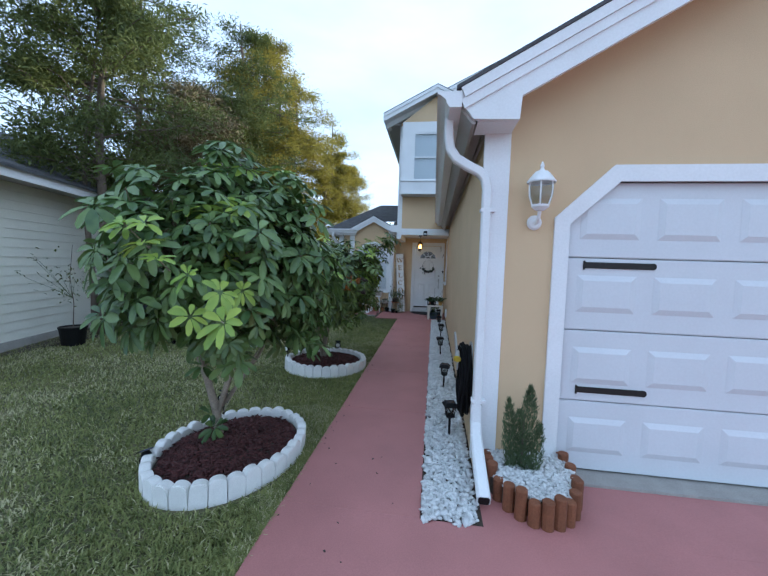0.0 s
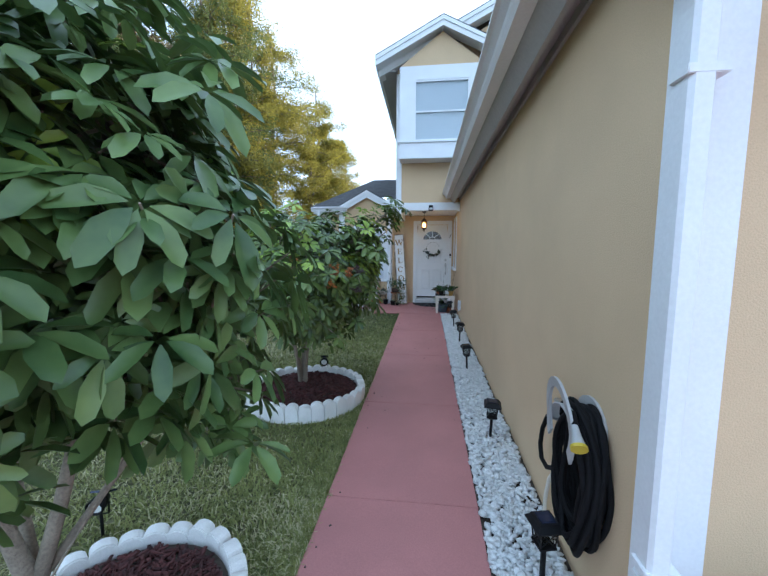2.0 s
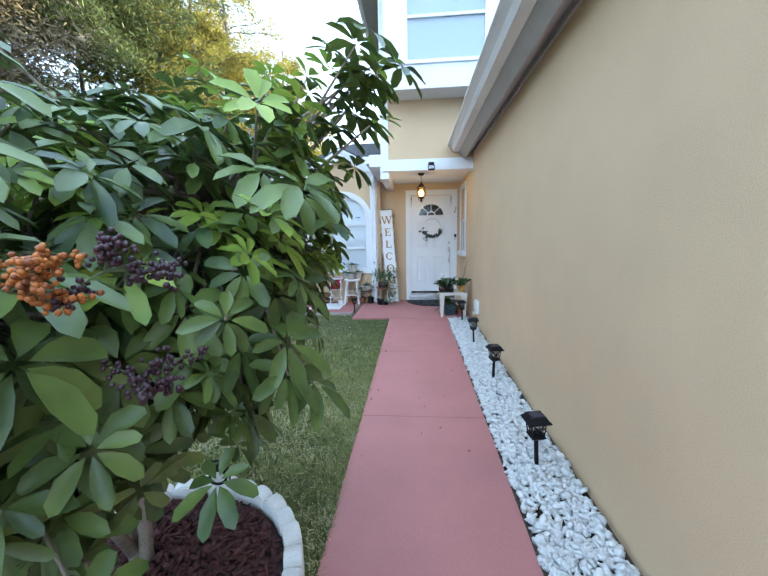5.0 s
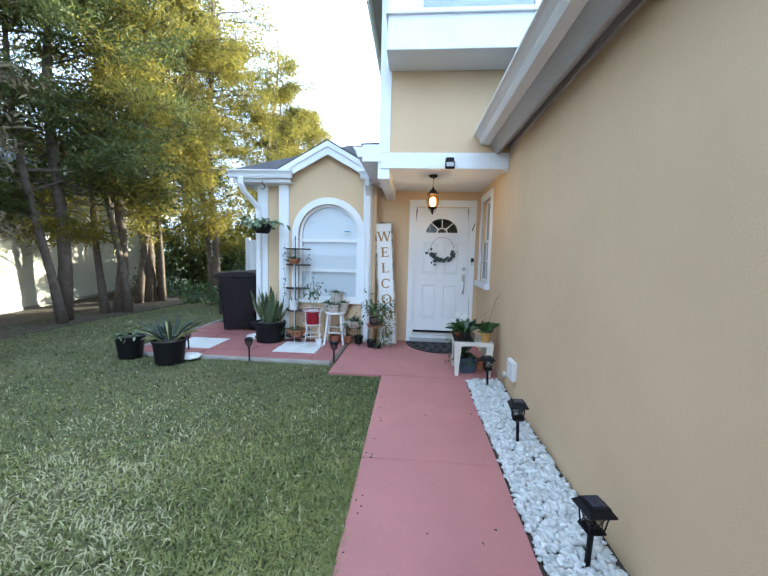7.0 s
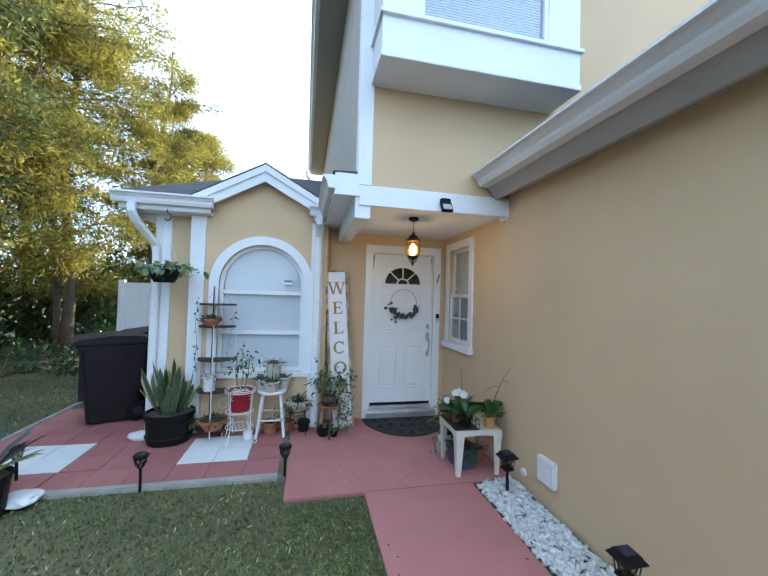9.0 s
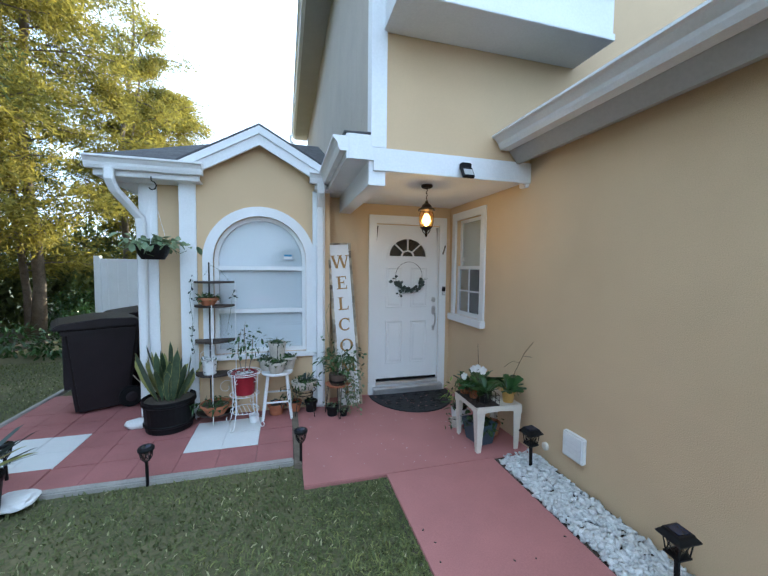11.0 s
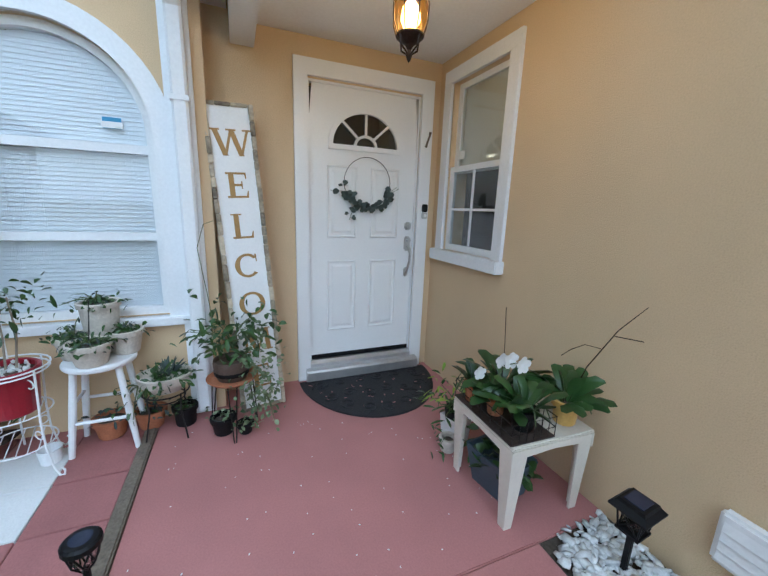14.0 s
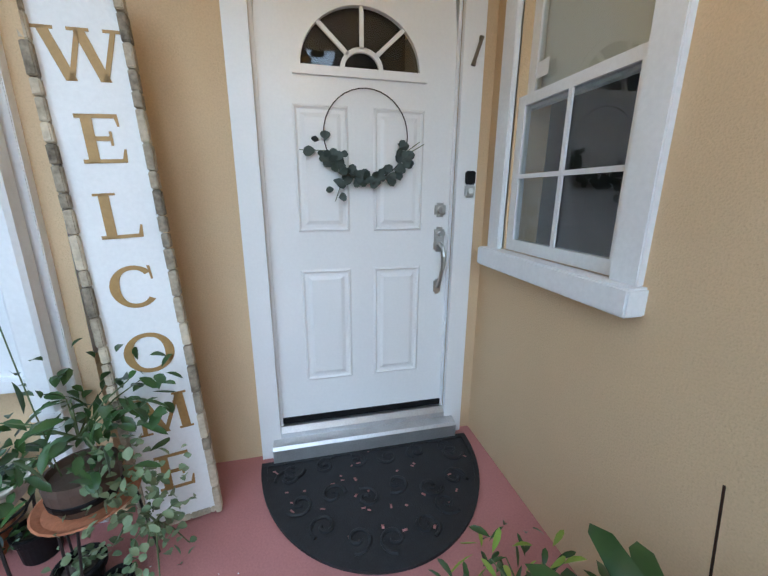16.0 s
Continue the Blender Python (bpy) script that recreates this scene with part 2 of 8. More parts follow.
def glow(name, color, strength):
    m = bpy.data.materials.new(name)
    m.use_nodes = True
    p = m.node_tree.nodes["Principled BSDF"]
    p.inputs["Base Color"].default_value = (*color, 1)
    p.inputs["Emission Color"].default_value, p.inputs["Emission Strength"].default_value = (*color, 1), strength
    return m


GLASS = glass("window_glass", (0.86, 0.89, 0.90))
GLASS_FROST = glass("seeded_glass", (0.72, 0.74, 0.72), 0.25)
GLASS_AMBER = glass("amber_glass", (1.0, 0.70, 0.30), 0.2)
BULB = glow("bulb", (1.0, 0.62, 0.22), 9)

# ---- mesh helpers ----
def B():
    return bmesh.new()


def part(name, bm, mat, parent=None, label="", smooth=False):
    """One mesh object out of a bmesh, under a thing or a part."""
    me = bpy.data.meshes.new(name)
    bmesh.ops.recalc_face_normals(bm, faces=bm.faces)
    bm.to_mesh(me)
    bm.free()
    me.materials.append(mat)
    if smooth:
        me.polygons.foreach_set("use_smooth", [True] * len(me.polygons))
    ob = new(name, me)
    if parent is not None:
        ob.parent = parent
    if label:
        tagged(ob, label)
    return ob


def thing(name, label, category, at=(0, 0, 0), rz=0.0, group="", kind=""):
    e = new(name)
    e.empty_display_size = 0.1
    e.matrix_world = pose(*at, 0, 0, rz)
    return tagged(e, label, category, group, kind)


def bx(bm, x0, x1, y0, y1, z0, z1, bev=0.0):
    r = bmesh.ops.create_cube(bm, size=1.0)["verts"]
    for v in r:
        v.co = Vector((x0 + (x1 - x0) * (v.co.x + 0.5), y0 + (y1 - y0) * (v.co.y + 0.5), z0 + (z1 - z0) * (v.co.z + 0.5)))
    if bev:
        es = list({e for v in r for e in v.link_edges})
        bmesh.ops.bevel(bm, geom=es, offset=bev, segments=2, affect="EDGES")
    return bm


def slope_box(bm, pts, thick):
    """A slab over a quad of four points, thickened downwards."""
    vs = [bm.verts.new(p) for p in pts] + [bm.verts.new(Vector(p) - Vector((0, 0, thick))) for p in pts]
    bm.faces.new(vs[:4])
    bm.faces.new(vs[7:3:-1])
    for i in range(4):
        j = (i + 1) % 4
        bm.faces.new((vs[i], vs[i + 4], vs[j + 4], vs[j]))
    return bm


def prism(bm, outline, axis, a, b):
    """A closed outline of (u, v) drawn out along an axis from a to b: x -> (y, z), y -> (x, z), z -> (x, y)."""
    def at(u, v, w):
        return {"x": (w, u, v), "y": (u, w, v), "z": (u, v, w)}[axis]
    lo, hi = [bm.verts.new(at(u, v, a)) for u, v in outline], [bm.verts.new(at(u, v, b)) for u, v in outline]
    bm.faces.new(lo)
    bm.faces.new(hi[::-1])
    n = len(outline)
    for i in range(n):
        j = (i + 1) % n
        bm.faces.new((lo[i], hi[i], hi[j], lo[j]))
    return bm


def ring_prism(bm, outer, inner, axis, a, b):
    """A band between two outlines with the same count of points."""
    def at(u, v, w):
        return {"x": (w, u, v), "y": (u, w, v), "z": (u, v, w)}[axis]
    o0, o1 = [bm.verts.new(at(*p, a)) for p in outer], [bm.verts.new(at(*p, b)) for p in outer]
    i0, i1 = [bm.verts.new(at(*p, a)) for p in inner], [bm.verts.new(at(*p, b)) for p in inner]
    n = len(outer)
    for i in range(n):
        j = (i + 1) % n
        for q in ((o0[i], o0[j], i0[j], i0[i]), (o1[j], o1[i], i1[i], i1[j]), (o0[j], o0[i], o1[i], o1[j]), (i0[i], i0[j], i1[j], i1[i])):
            bm.faces.new(q)
    return bm


def tube(bm, pts, r, seg=8, closed=False):
    """A round bar along points; r is one radius or one for each point."""
    pts = [Vector(p) for p in pts]
    rs = r if isinstance(r, (list, tuple)) else [r] * len(pts)
    rings, n = [], len(pts)
    side = None
    for i, p in enumerate(pts):
        d = (pts[(i + 1) % n] - pts[i - 1]) if closed else (pts[min(i + 1, n - 1)] - pts[max(i - 1, 0)])
        d = d.normalized() if d.length > 1e-9 else Vector((0, 0, 1))
        if side is None:
            side = d.cross(Vector((0.31, 0.17, 0.93)) if abs(d.z) < 0.9 else Vector((1, 0.1, 0))).normalized()
        side = (side - d * side.dot(d)).normalized()
        up = d.cross(side)
        rings.append([bm.verts.new(p + rs[i] * (math.cos(6.28319 * k / seg) * side + math.sin(6.28319 * k / seg) * up)) for k in range(seg)])
    for i in range(n if closed else n - 1):
        a, b = rings[i], rings[(i + 1) % n]
        for k in range(seg):
            bm.faces.new((a[k], a[(k + 1) % seg], b[(k + 1) % seg], b[k]))
    if not closed:
        bm.faces.new(rings[0][::-1])
        bm.faces.new(rings[-1])
    return bm


def lathe(bm, profile, centre=(0, 0, 0), seg=24, squash=1.0, turn=0.0):
    """A profile of (radius, height) turned round a vertical axis; a radius of 0 closes it."""
    cx, cy, cz = centre
    rings = []
    for r, z in profile:
        if r < 1e-6:
            rings.append([bm.verts.new((cx, cy, cz + z))])
        else:
            rings.append([bm.verts.new((cx + r * math.cos(6.28319 * k / seg + turn), cy + squash * r * math.sin(6.28319 * k / seg + turn), cz + z)) for k in range(seg)])
    for a, b in zip(rings, rings[1:]):
        if len(a) == 1 and len(b) == 1:
            continue
        for k in range(seg):
            j = (k + 1) % seg
            q = [a[0]] if len(a) == 1 else [a[k], a[j]]
            q += [b[0]] if len(b) == 1 else [b[j], b[k]]
            bm.faces.new(q)
    return bm


def mesh_of(name, verts, faces, mat, parent=None, label="", smooth=False):
    me = bpy.data.meshes.new(name)
    me.from_pydata([tuple(v) for v in verts], [], faces)
    me.materials.append(mat)
    if smooth:
        me.polygons.foreach_set("use_smooth", [True] * len(me.polygons))
    me.update()
    ob = new(name, me)
    if parent is not None:
        ob.parent = parent
    if label:
        tagged(ob, label)
    return ob


def arc(cx, cz, rx, rz, a0, a1, n):
    return [(cx + rx * math.cos(radians(a0 + (a1 - a0) * i / n)), cz + rz * math.sin(radians(a0 + (a1 - a0) * i / n))) for i in range(n + 1)]


def gz(y):
    """The height of the ground: level at the porch, falling two in a hundred towards the street."""
    return 0.02 * (min(y, 10.6) - 10.6)


rnd = random.Random(4)
rng = np.random.default_rng(7)

# ---- ground, walkway, driveway ----
def strip_ground(name, x0, x1, y0, y1, dz, mat, label, category):
    bm = B()
    ys = sorted({y0, y1, *[y for y in (10.6,) if y0 < y < y1]})
    rows = [[bm.verts.new((x, y, gz(y) + dz)) for x in (x0, x1)] for y in ys]
    for a, b in zip(rows, rows[1:]):
        bm.faces.new((a[0], a[1], b[1], b[0]))
    return tagged(part(name, bm, mat), label, category, kind="structure")


bm = B()
for (ya, za), (yb, zb) in zip(((-700, gz(-12)), (-12, gz(-12)), (10.6, 0)), ((-12, gz(-12)), (10.6, 0), (900, 0))):
    f = [bm.verts.new(p) for p in ((-900, ya, za - 0.03), (900, ya, za - 0.03), (900, yb, zb - 0.03), (-900, yb, zb - 0.03))]
    bm.faces.new(f)
bmesh.ops.remove_doubles(bm, verts=bm.verts, dist=0.001)
ground = tagged(part("ground", bm, LAWN), "mown green lawn with worn yellowish patches", "lawn", kind="structure")

WX0, WX1, WALL = -0.262, 0.745, 1.175
walkway = thing("walkway", "red-painted concrete walkway in slabs beside the garage", "walkway", kind="structure")
cuts = [2.505, 4.21, 5.675, 7.37, 8.95, 10.692]
for a, b in zip(cuts, cuts[1:]):
    bm = B()
    g = 0.0025
    za, zb = gz(a), gz(b)
    vs = [bm.verts.new(p) for p in ((WX0, a + g, za - 0.12), (WX1, a + g, za - 0.12), (WX1, b - g, zb - 0.12), (WX0, b - g, zb - 0.12), (WX0, a + g, za), (WX1, a + g, za), (WX1, b - g, zb), (WX0, b - g, zb))]
    for q in ((3, 2, 1, 0), (4, 5, 6, 7), (0, 1, 5, 4), (1, 2, 6, 5), (2, 3, 7, 6), (3, 0, 4, 7)):
        bm.faces.new([vs[i] for i in q])
    bmesh.ops.bevel(bm, geom=[e for e in bm.edges if e.verts[0].co.z > za - 0.06 and e.verts[1].co.z > za - 0.06], offset=0.0035, segments=1, affect="EDGES")
    part("slab", bm, CONCRETE_RED, walkway)
bm = B()
prism(bm, [(WX0, 2.505), (8.5, 2.505), (8.5, -9), (-3.2, -9), (-3.2, -3.4), (WX0, -1.81)], "z", -0.14, 0)
for v in bm.verts:
    v.co.z += gz(v.co.y)
tagged(part("driveway", bm, CONCRETE_RED), "wide red-painted concrete driveway before the garage", "driveway", kind="structure")
bm = B()
bx(bm, WALL - 0.0, 8.5, 2.505, 3.45, -0.32, gz(2.505) + 0.0005)
tagged(part("garage_apron", bm, CONCRETE_RED), "red-painted strip of concrete before the garage door", "driveway", kind="structure")
bm = B()
bx(bm, 1.84, 7.0, 3.12, 3.5, -0.3, gz(3.0) + 0.012, 0.004)
tagged(part("garage_sill", bm, CONCRETE), "bare grey concrete strip under the garage door", "sill", kind="structure")
bm = B()
bx(bm, -0.93, WALL, 10.694, 12.6, -0.12, 0.0, 0.006)
tagged(part("porch", bm, CONCRETE_RED), "red-painted concrete porch floor, flecked with white paint", "porch", kind="structure")

# side patio of painted tiles
patio = thing("patio", "patio of red-painted square pavers with some white ones", "patio", kind="structure")
bm = B()
bx(bm, -3.93, -1.0, 11.10, 13.4, -0.14, -0.012)
part("bed", bm, CONCRETE, patio)
bm = B()
bx(bm, -3.93, -1.0, 11.06, 11.135, -0.14, 0.012, 0.01)
part("kerb", bm, CONCRETE, patio, "bare mortar edge of the patio")
tile = 0.325
tile_mesh = {}
for i in range(9):
    for j in range(7):
        x, y = -1.0 - tile * (i + 1), 11.14 + tile * j
        white = (i in (1, 2) and j in (1, 2)) or (i in (6, 7) and j in (1, 2))
        key = "w" if white else "r"
        if key not in tile_mesh:
            bm = B()
            bx(bm, 0.0015, tile - 0.0015, 0.0015, tile - 0.0015, -0.03, 0, 0.003)
            o = part("paver", bm, TILE_WHITE if white else TILE_RED, patio)
            tile_mesh[key] = o.data
        else:
            o = new("paver", tile_mesh[key])
            o.parent = patio
        o.location = (x, y, 0.004 + rnd.uniform(-0.003, 0.003))
        o.rotation_euler = (rnd.uniform(-0.006, 0.006), rnd.uniform(-0.006, 0.006), 0)
bm = B()
bx(bm, -0.998, -0.932, 11.0, 12.28, -0.1, 0.018, 0.008)
tagged(part("timber_divider", bm, WOOD_GREY), "weathered grey timber strip let in between porch and patio", "timber")
bm = B()
bx(bm, -3.99, -3.93, 11.1, 17, -0.1, 0.02, 0.01)
tagged(part("patio_kerb", bm, CONCRETE), "low concrete kerb along the patio", "kerb", kind="structure")

# gravel bed soil
strip_ground("gravel_bed", WX1 + 0.002, WALL, 2.50, 10.75, -0.012, SOIL, "dark soil under the white gravel strip", "soil")

# ---- house shell ----
def wall(name, x0, x1, y0, y1, z0, z1, mat, label):
    bm = B()
    bx(bm, x0, x1, y0, y1, z0, z1)
    return tagged(part(name, bm, mat), label, "wall", kind="structure")


# garage long wall with the side window cut out: y 11.66..12.40, z 1.09..2.33
SW = (11.70, 12.335, 1.097, 2.35)
bm = B()
for y0, y1, z0, z1 in ((3.447, SW[0], -0.4, 2.84), (SW[1], 12.72, -0.4, 2.84), (SW[0], SW[1], -0.4, SW[2]), (SW[0], SW[1], SW[3], 2.84)):
    bx(bm, WALL, WALL + 0.18, y0, y1, z0, z1)
tagged(part("wall_garage_side", bm, STUCCO), "long tan stucco wall of the garage beside the walkway", "wall", kind="structure")

# garage front, with the chamfered door opening
GY, GX0, GX1, GTOP, GCH = 3.287, 1.868, 6.65, 2.313, 0.345
bm = B()
top_l = lambda x: 2.66 + 0.545 * (min(x, 8.8 - x) - 0.72)
outl = [(WALL, -0.4), (GX0, -0.4), (GX0, GTOP - GCH), (GX0 + GCH + 0.02, GTOP), (GX1 - GCH, GTOP), (GX1, GTOP - GCH), (GX1, -0.4), (7.6, -0.4), (7.6, top_l(7.6)), (4.4, top_l(4.4)), (WALL, top_l(WALL))]
prism(bm, outl, "y", GY, GY + 0.16)
tagged(part("wall_garage_front", bm, STUCCO), "tan stucco gable front of the garage", "wall", kind="structure")
wall("wall_garage_far", 7.45, 7.6, GY + 0.16, 12.7, -0.4, 2.7, STUCCO, "tan stucco far side wall of the garage")

# garage door trim
bm = B()
t = 0.12
outer = [(GX0 - t, -0.13), (GX0 - t, GTOP - GCH + 0.05), (GX0 + GCH - 0.03, GTOP + t + 0.01), (GX1 - GCH + 0.03, GTOP + t + 0.01), (GX1 + t, GTOP - GCH + 0.05), (GX1 + t, -0.13)]
inner = [(GX0, -0.13), (GX0, GTOP - GCH), (GX0 + GCH + 0.02, GTOP), (GX1 - GCH, GTOP), (GX1, GTOP - GCH), (GX1, -0.13)]
for i in range(5):
    prism(bm, [outer[i], outer[i + 1], inner[i + 1], inner[i]], "y", GY - 0.025, GY + 0.05)
tagged(part("trim_garage_door", bm, WHITE), "white-painted trim with clipped corners round the garage door", "trim", kind="structure")

# garage door of four sections with raised panels
gdoor = thing("garage_door", "white sectional garage door with raised panels, shut", "garage door")
edges_z = [-0.13, 0.475, 1.085, 1.695, 2.33]
DY = GY + 0.035
for k in range(4):
    z0, z1 = edges_z[k], edges_z[k + 1]
    bm = B()
    bx(bm, GX0 - 0.05, GX1 + 0.05, DY, DY + 0.05, z0 + 0.004, z1 - 0.004, 0.008)
    sec = part("section", bm, GARAGE_WHITE, gdoor)
    for c in range(8):
        xa = GX0 + 0.10 + c * 0.592
        xb = xa + 0.46
        za, zb = z0 + 0.155, z1 - 0.145
        if xb > GX1 - 0.02:
            continue
        bm = B()
        ring = [(xa, za), (xb, za), (xb, zb), (xa, zb)]
        d = 0.045
        inn = [(xa + d, za + d), (xb - d, za + d), (xb - d, zb - d), (xa + d, zb - d)]
        vo = [bm.verts.new((u, DY - 0.001, v)) for u, v in ring]
        vi = [bm.verts.new((u, DY - 0.016, v)) for u, v in inn]
        for i in range(4):
            j = (i + 1) % 4
            bm.faces.new((vo[i], vo[j], vi[j], vi[i]))
        bm.faces.new(vi)
        part("panel", bm, GARAGE_WHITE, sec)
bm = B()
bx(bm, GX0 - 0.05, GX1 + 0.05, DY + 0.052, DY + 0.07, -0.2, 2.32)
part("backing", bm, GARAGE_WHITE, gdoor)
for z in (1.635, 0.575):
    bm = B()
    bx(bm, 2.01, 2.54, DY - 0.012, DY - 0.001, z - 0.026, z + 0.026, 0.004)
    bx(bm, 2.008, 2.022, DY - 0.016, DY - 0.001, z - 0.038, z + 0.038, 0.003)
    bmesh.ops.create_cone(bm, cap_ends=True, segments=16, radius1=0.028, radius2=0.028, depth=0.012, matrix=pose(2.54, DY - 0.0065, z, 90))
    part("strap_hinge", bm, DARK_METAL, gdoor, "flat black decorative strap hinge")

# corner board
bm = B()
prism(bm, [(WALL - 0.022, GY - 0.022), (WALL + 0.19, GY - 0.022), (WALL + 0.19, GY - 0.0), (WALL - 0.0, GY - 0.0), (WALL - 0.0, GY + 0.03), (WALL - 0.022, GY + 0.03)], "z", -0.10, 2.80)
tagged(part("trim_garage_corner", bm, WHITE), "white-painted corner board of the garage", "trim", kind="structure")

# garage roof: two slopes, rake boards, return, soffit, gutter
ROOF_Y0, ROOF_Y1 = 2.955, 12.6
def rz_at(x):
    return 2.868 + 0.545 * (min(x, 8.8 - x) - 0.74)
roof = thing("roof_garage", "dark grey shingle roof of the garage", "roof", kind="structure")
bm = B()
slope_box(bm, [(0.89, ROOF_Y0 - 0.02, rz_at(0.89)), (4.4, ROOF_Y0 - 0.02, rz_at(4.4)), (4.4, ROOF_Y1, rz_at(4.4)), (0.89, ROOF_Y1, rz_at(0.89))], 0.03)
slope_box(bm, [(4.4, ROOF_Y0 - 0.02, rz_at(4.4)), (8.1, ROOF_Y0 - 0.02, rz_at(0.70)), (8.1, ROOF_Y1, rz_at(0.70)), (4.4, ROOF_Y1, rz_at(4.4))], 0.03)
part("shingles", bm, SHINGLE, roof)
for s_ in (0, 1):
    bm = B()
    def fl(u):
        return u if s_ == 0 else 8.8 - u
    prism(bm, [(fl(u), v) for u, v in ((0.92, 2.925), (4.4, rz_at(4.4) - 0.035), (4.4, rz_at(4.4) - 0.31), (1.374, 2.873), (1.362, 2.70), (1.025, 2.71), (0.942, 2.823))], "y", ROOF_Y0 + 0.012, ROOF_Y0 + 0.05)
    part("rake_board", bm, WHITE, roof)
    for h0, h1, y0 in ((0.035, 0.12, ROOF_Y0 - 0.014), (0.122, 0.20, ROOF_Y0 - 0.002)):
        bm = B()
        prism(bm, [(fl(u), v) for u, v in ((0.925, rz_at(0.925) - h0), (4.4, rz_at(4.4) - h0), (4.4, rz_at(4.4) - h1), (0.955, rz_at(0.955) - h1))], "y", y0, ROOF_Y0 + 0.012)
        part("rake_mould", bm, WHITE, roof)
bm = B()
prism(bm, [(1.06, 2.702), (1.36, 2.702), (1.37, 2.873), (1.06, 2.873)], "y", ROOF_Y0 + 0.052, GY - 0.002)
part("eave_return", bm, WHITE, roof)
# soffit, fascia and frieze carry the eave's shade in their grey colour
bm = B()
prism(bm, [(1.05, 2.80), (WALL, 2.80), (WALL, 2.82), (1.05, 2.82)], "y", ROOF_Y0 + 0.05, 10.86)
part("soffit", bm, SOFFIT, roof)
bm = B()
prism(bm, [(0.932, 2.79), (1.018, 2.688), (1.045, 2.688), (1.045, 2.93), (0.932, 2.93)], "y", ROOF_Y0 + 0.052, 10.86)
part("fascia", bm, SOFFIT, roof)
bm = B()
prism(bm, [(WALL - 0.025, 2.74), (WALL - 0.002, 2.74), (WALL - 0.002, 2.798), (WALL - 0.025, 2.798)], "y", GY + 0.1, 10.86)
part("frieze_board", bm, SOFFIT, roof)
bm = B()   # rake soffit
slope_box(bm, [(1.36, ROOF_Y0 + 0.05, rz_at(1.36) - 0.2), (4.4, ROOF_Y0 + 0.05, rz_at(4.4) - 0.2), (4.4, GY, rz_at(4.4) - 0.2), (1.36, GY, rz_at(1.36) - 0.2)], 0.012)
part("rake_soffit", bm, WHITE, roof)


def gutter(name, pts, out, mat, label, deep=1.0):
    """An ogee gutter along a straight run from pts[0] to pts[1]; out is the unit way outwards (x, y)."""
    out = (out[0] * deep, out[1] * deep)
    prof = [(0.0, 0.0), (0.055, 0.0), (0.068, 0.03), (0.072, 0.055), (0.095, 0.09), (0.112, 0.10), (0.112, 0.118), (0.098, 0.118), (0.098, 0.108), (0.085, 0.098), (0.058, 0.06), (0.052, 0.012), (0.012, 0.012), (0.012, 0.118), (0.0, 0.118)]
    bm = B()
    ends = []
    for x, y, z in pts:
        ends.append([bm.verts.new((x + out[0] * u, y + out[1] * u, z + v)) for u, v in prof])
    n = len(prof)
    for i in range(n):
        j = (i + 1) % n
        bm.faces.new((ends[0][i], ends[0][j], ends[1][j], ends[1][i]))
    for e, rev in ((0, 1), (1, -1)):
        (x, y, z) = pts[e]
        cap = [bm.verts.new((x + out[0] * u, y + out[1] * u, z + v)) for u, v in prof[:8] + [(0, 0.118)]]
        bm.faces.new(cap[::rev])
    return tagged(part(name, bm, mat), label, "gutter", kind="structure")


gutter("gutter_garage", [(0.931, ROOF_Y0 - 0.005, 2.795), (0.931, 10.86, 2.795)], (-1, 0), WHITE, "white metal gutter along the garage eave", 1.65)


def flat_tube(bm, pts, w, d, side):
    """A downpipe of rectangular section through points; side is its fixed wide direction."""
    side = Vector(side)
    rings = []
    pts = [Vector(p) for p in pts]
    for i, p in enumerate(pts):
        t_ = (pts[min(i + 1, len(pts) - 1)] - pts[max(i - 1, 0)]).normalized()
        up = t_.cross(side).normalized()
        c = 0.16
        rings.append([bm.verts.new(p + side * w * a + up * d * b) for a, b in ((-.5, -.5 + c), (-.5 + c, -.5), (.5 - c, -.5), (.5, -.5 + c), (.5, .5 - c), (.5 - c, .5), (-.5 + c, .5), (-.5, .5 - c))])
    for a, b in zip(rings, rings[1:]):
        for k in range(8):
            bm.faces.new((a[k], a[(k + 1) % 8], b[(k + 1) % 8], b[k]))
    bm.faces.new(rings[0])
    bm.faces.new(rings[-1][::-1])
    return bm


spout = thing("downspout", "white metal downspout with a kicked-out foot at the garage corner", "downspout", (0.055, -0.09, 0))
bm = B()
flat_tube(bm, [(0.80, 3.33, 2.82), (0.80, 3.33, 2.66), (0.815, 3.33, 2.57), (0.87, 3.33, 2.49), (0.97, 3.33, 2.43), (1.06, 3.33, 2.385), (1.11, 3.33, 2.33), (1.13, 3.33, 2.25), (1.13, 3.33, 2.12), (1.13, 3.33, 0.36)], 0.085, 0.075, (0, 1, 0))
part("pipe", bm, WHITE, spout)
bm = B()
flat_tube(bm, [(1.13, 3.33, 0.40), (1.13, 3.32, 0.25), (1.13, 3.26, 0.14), (1.13, 2.98, 0.02), (1.135, 2.74, -0.075)], 0.094, 0.084, (1, 0, 0))
part("foot", bm, WHITE, spout)
# the pipe is solid; a black plate paints the shade of its mouth
bm = B()
flat_tube(bm, [(1.135, 2.745, -0.073), (1.135, 2.736, -0.0765)], 0.08, 0.07, (1, 0, 0))
part("outlet_shade", bm, BLACK, spout, "black plate for the shade inside the pipe end")
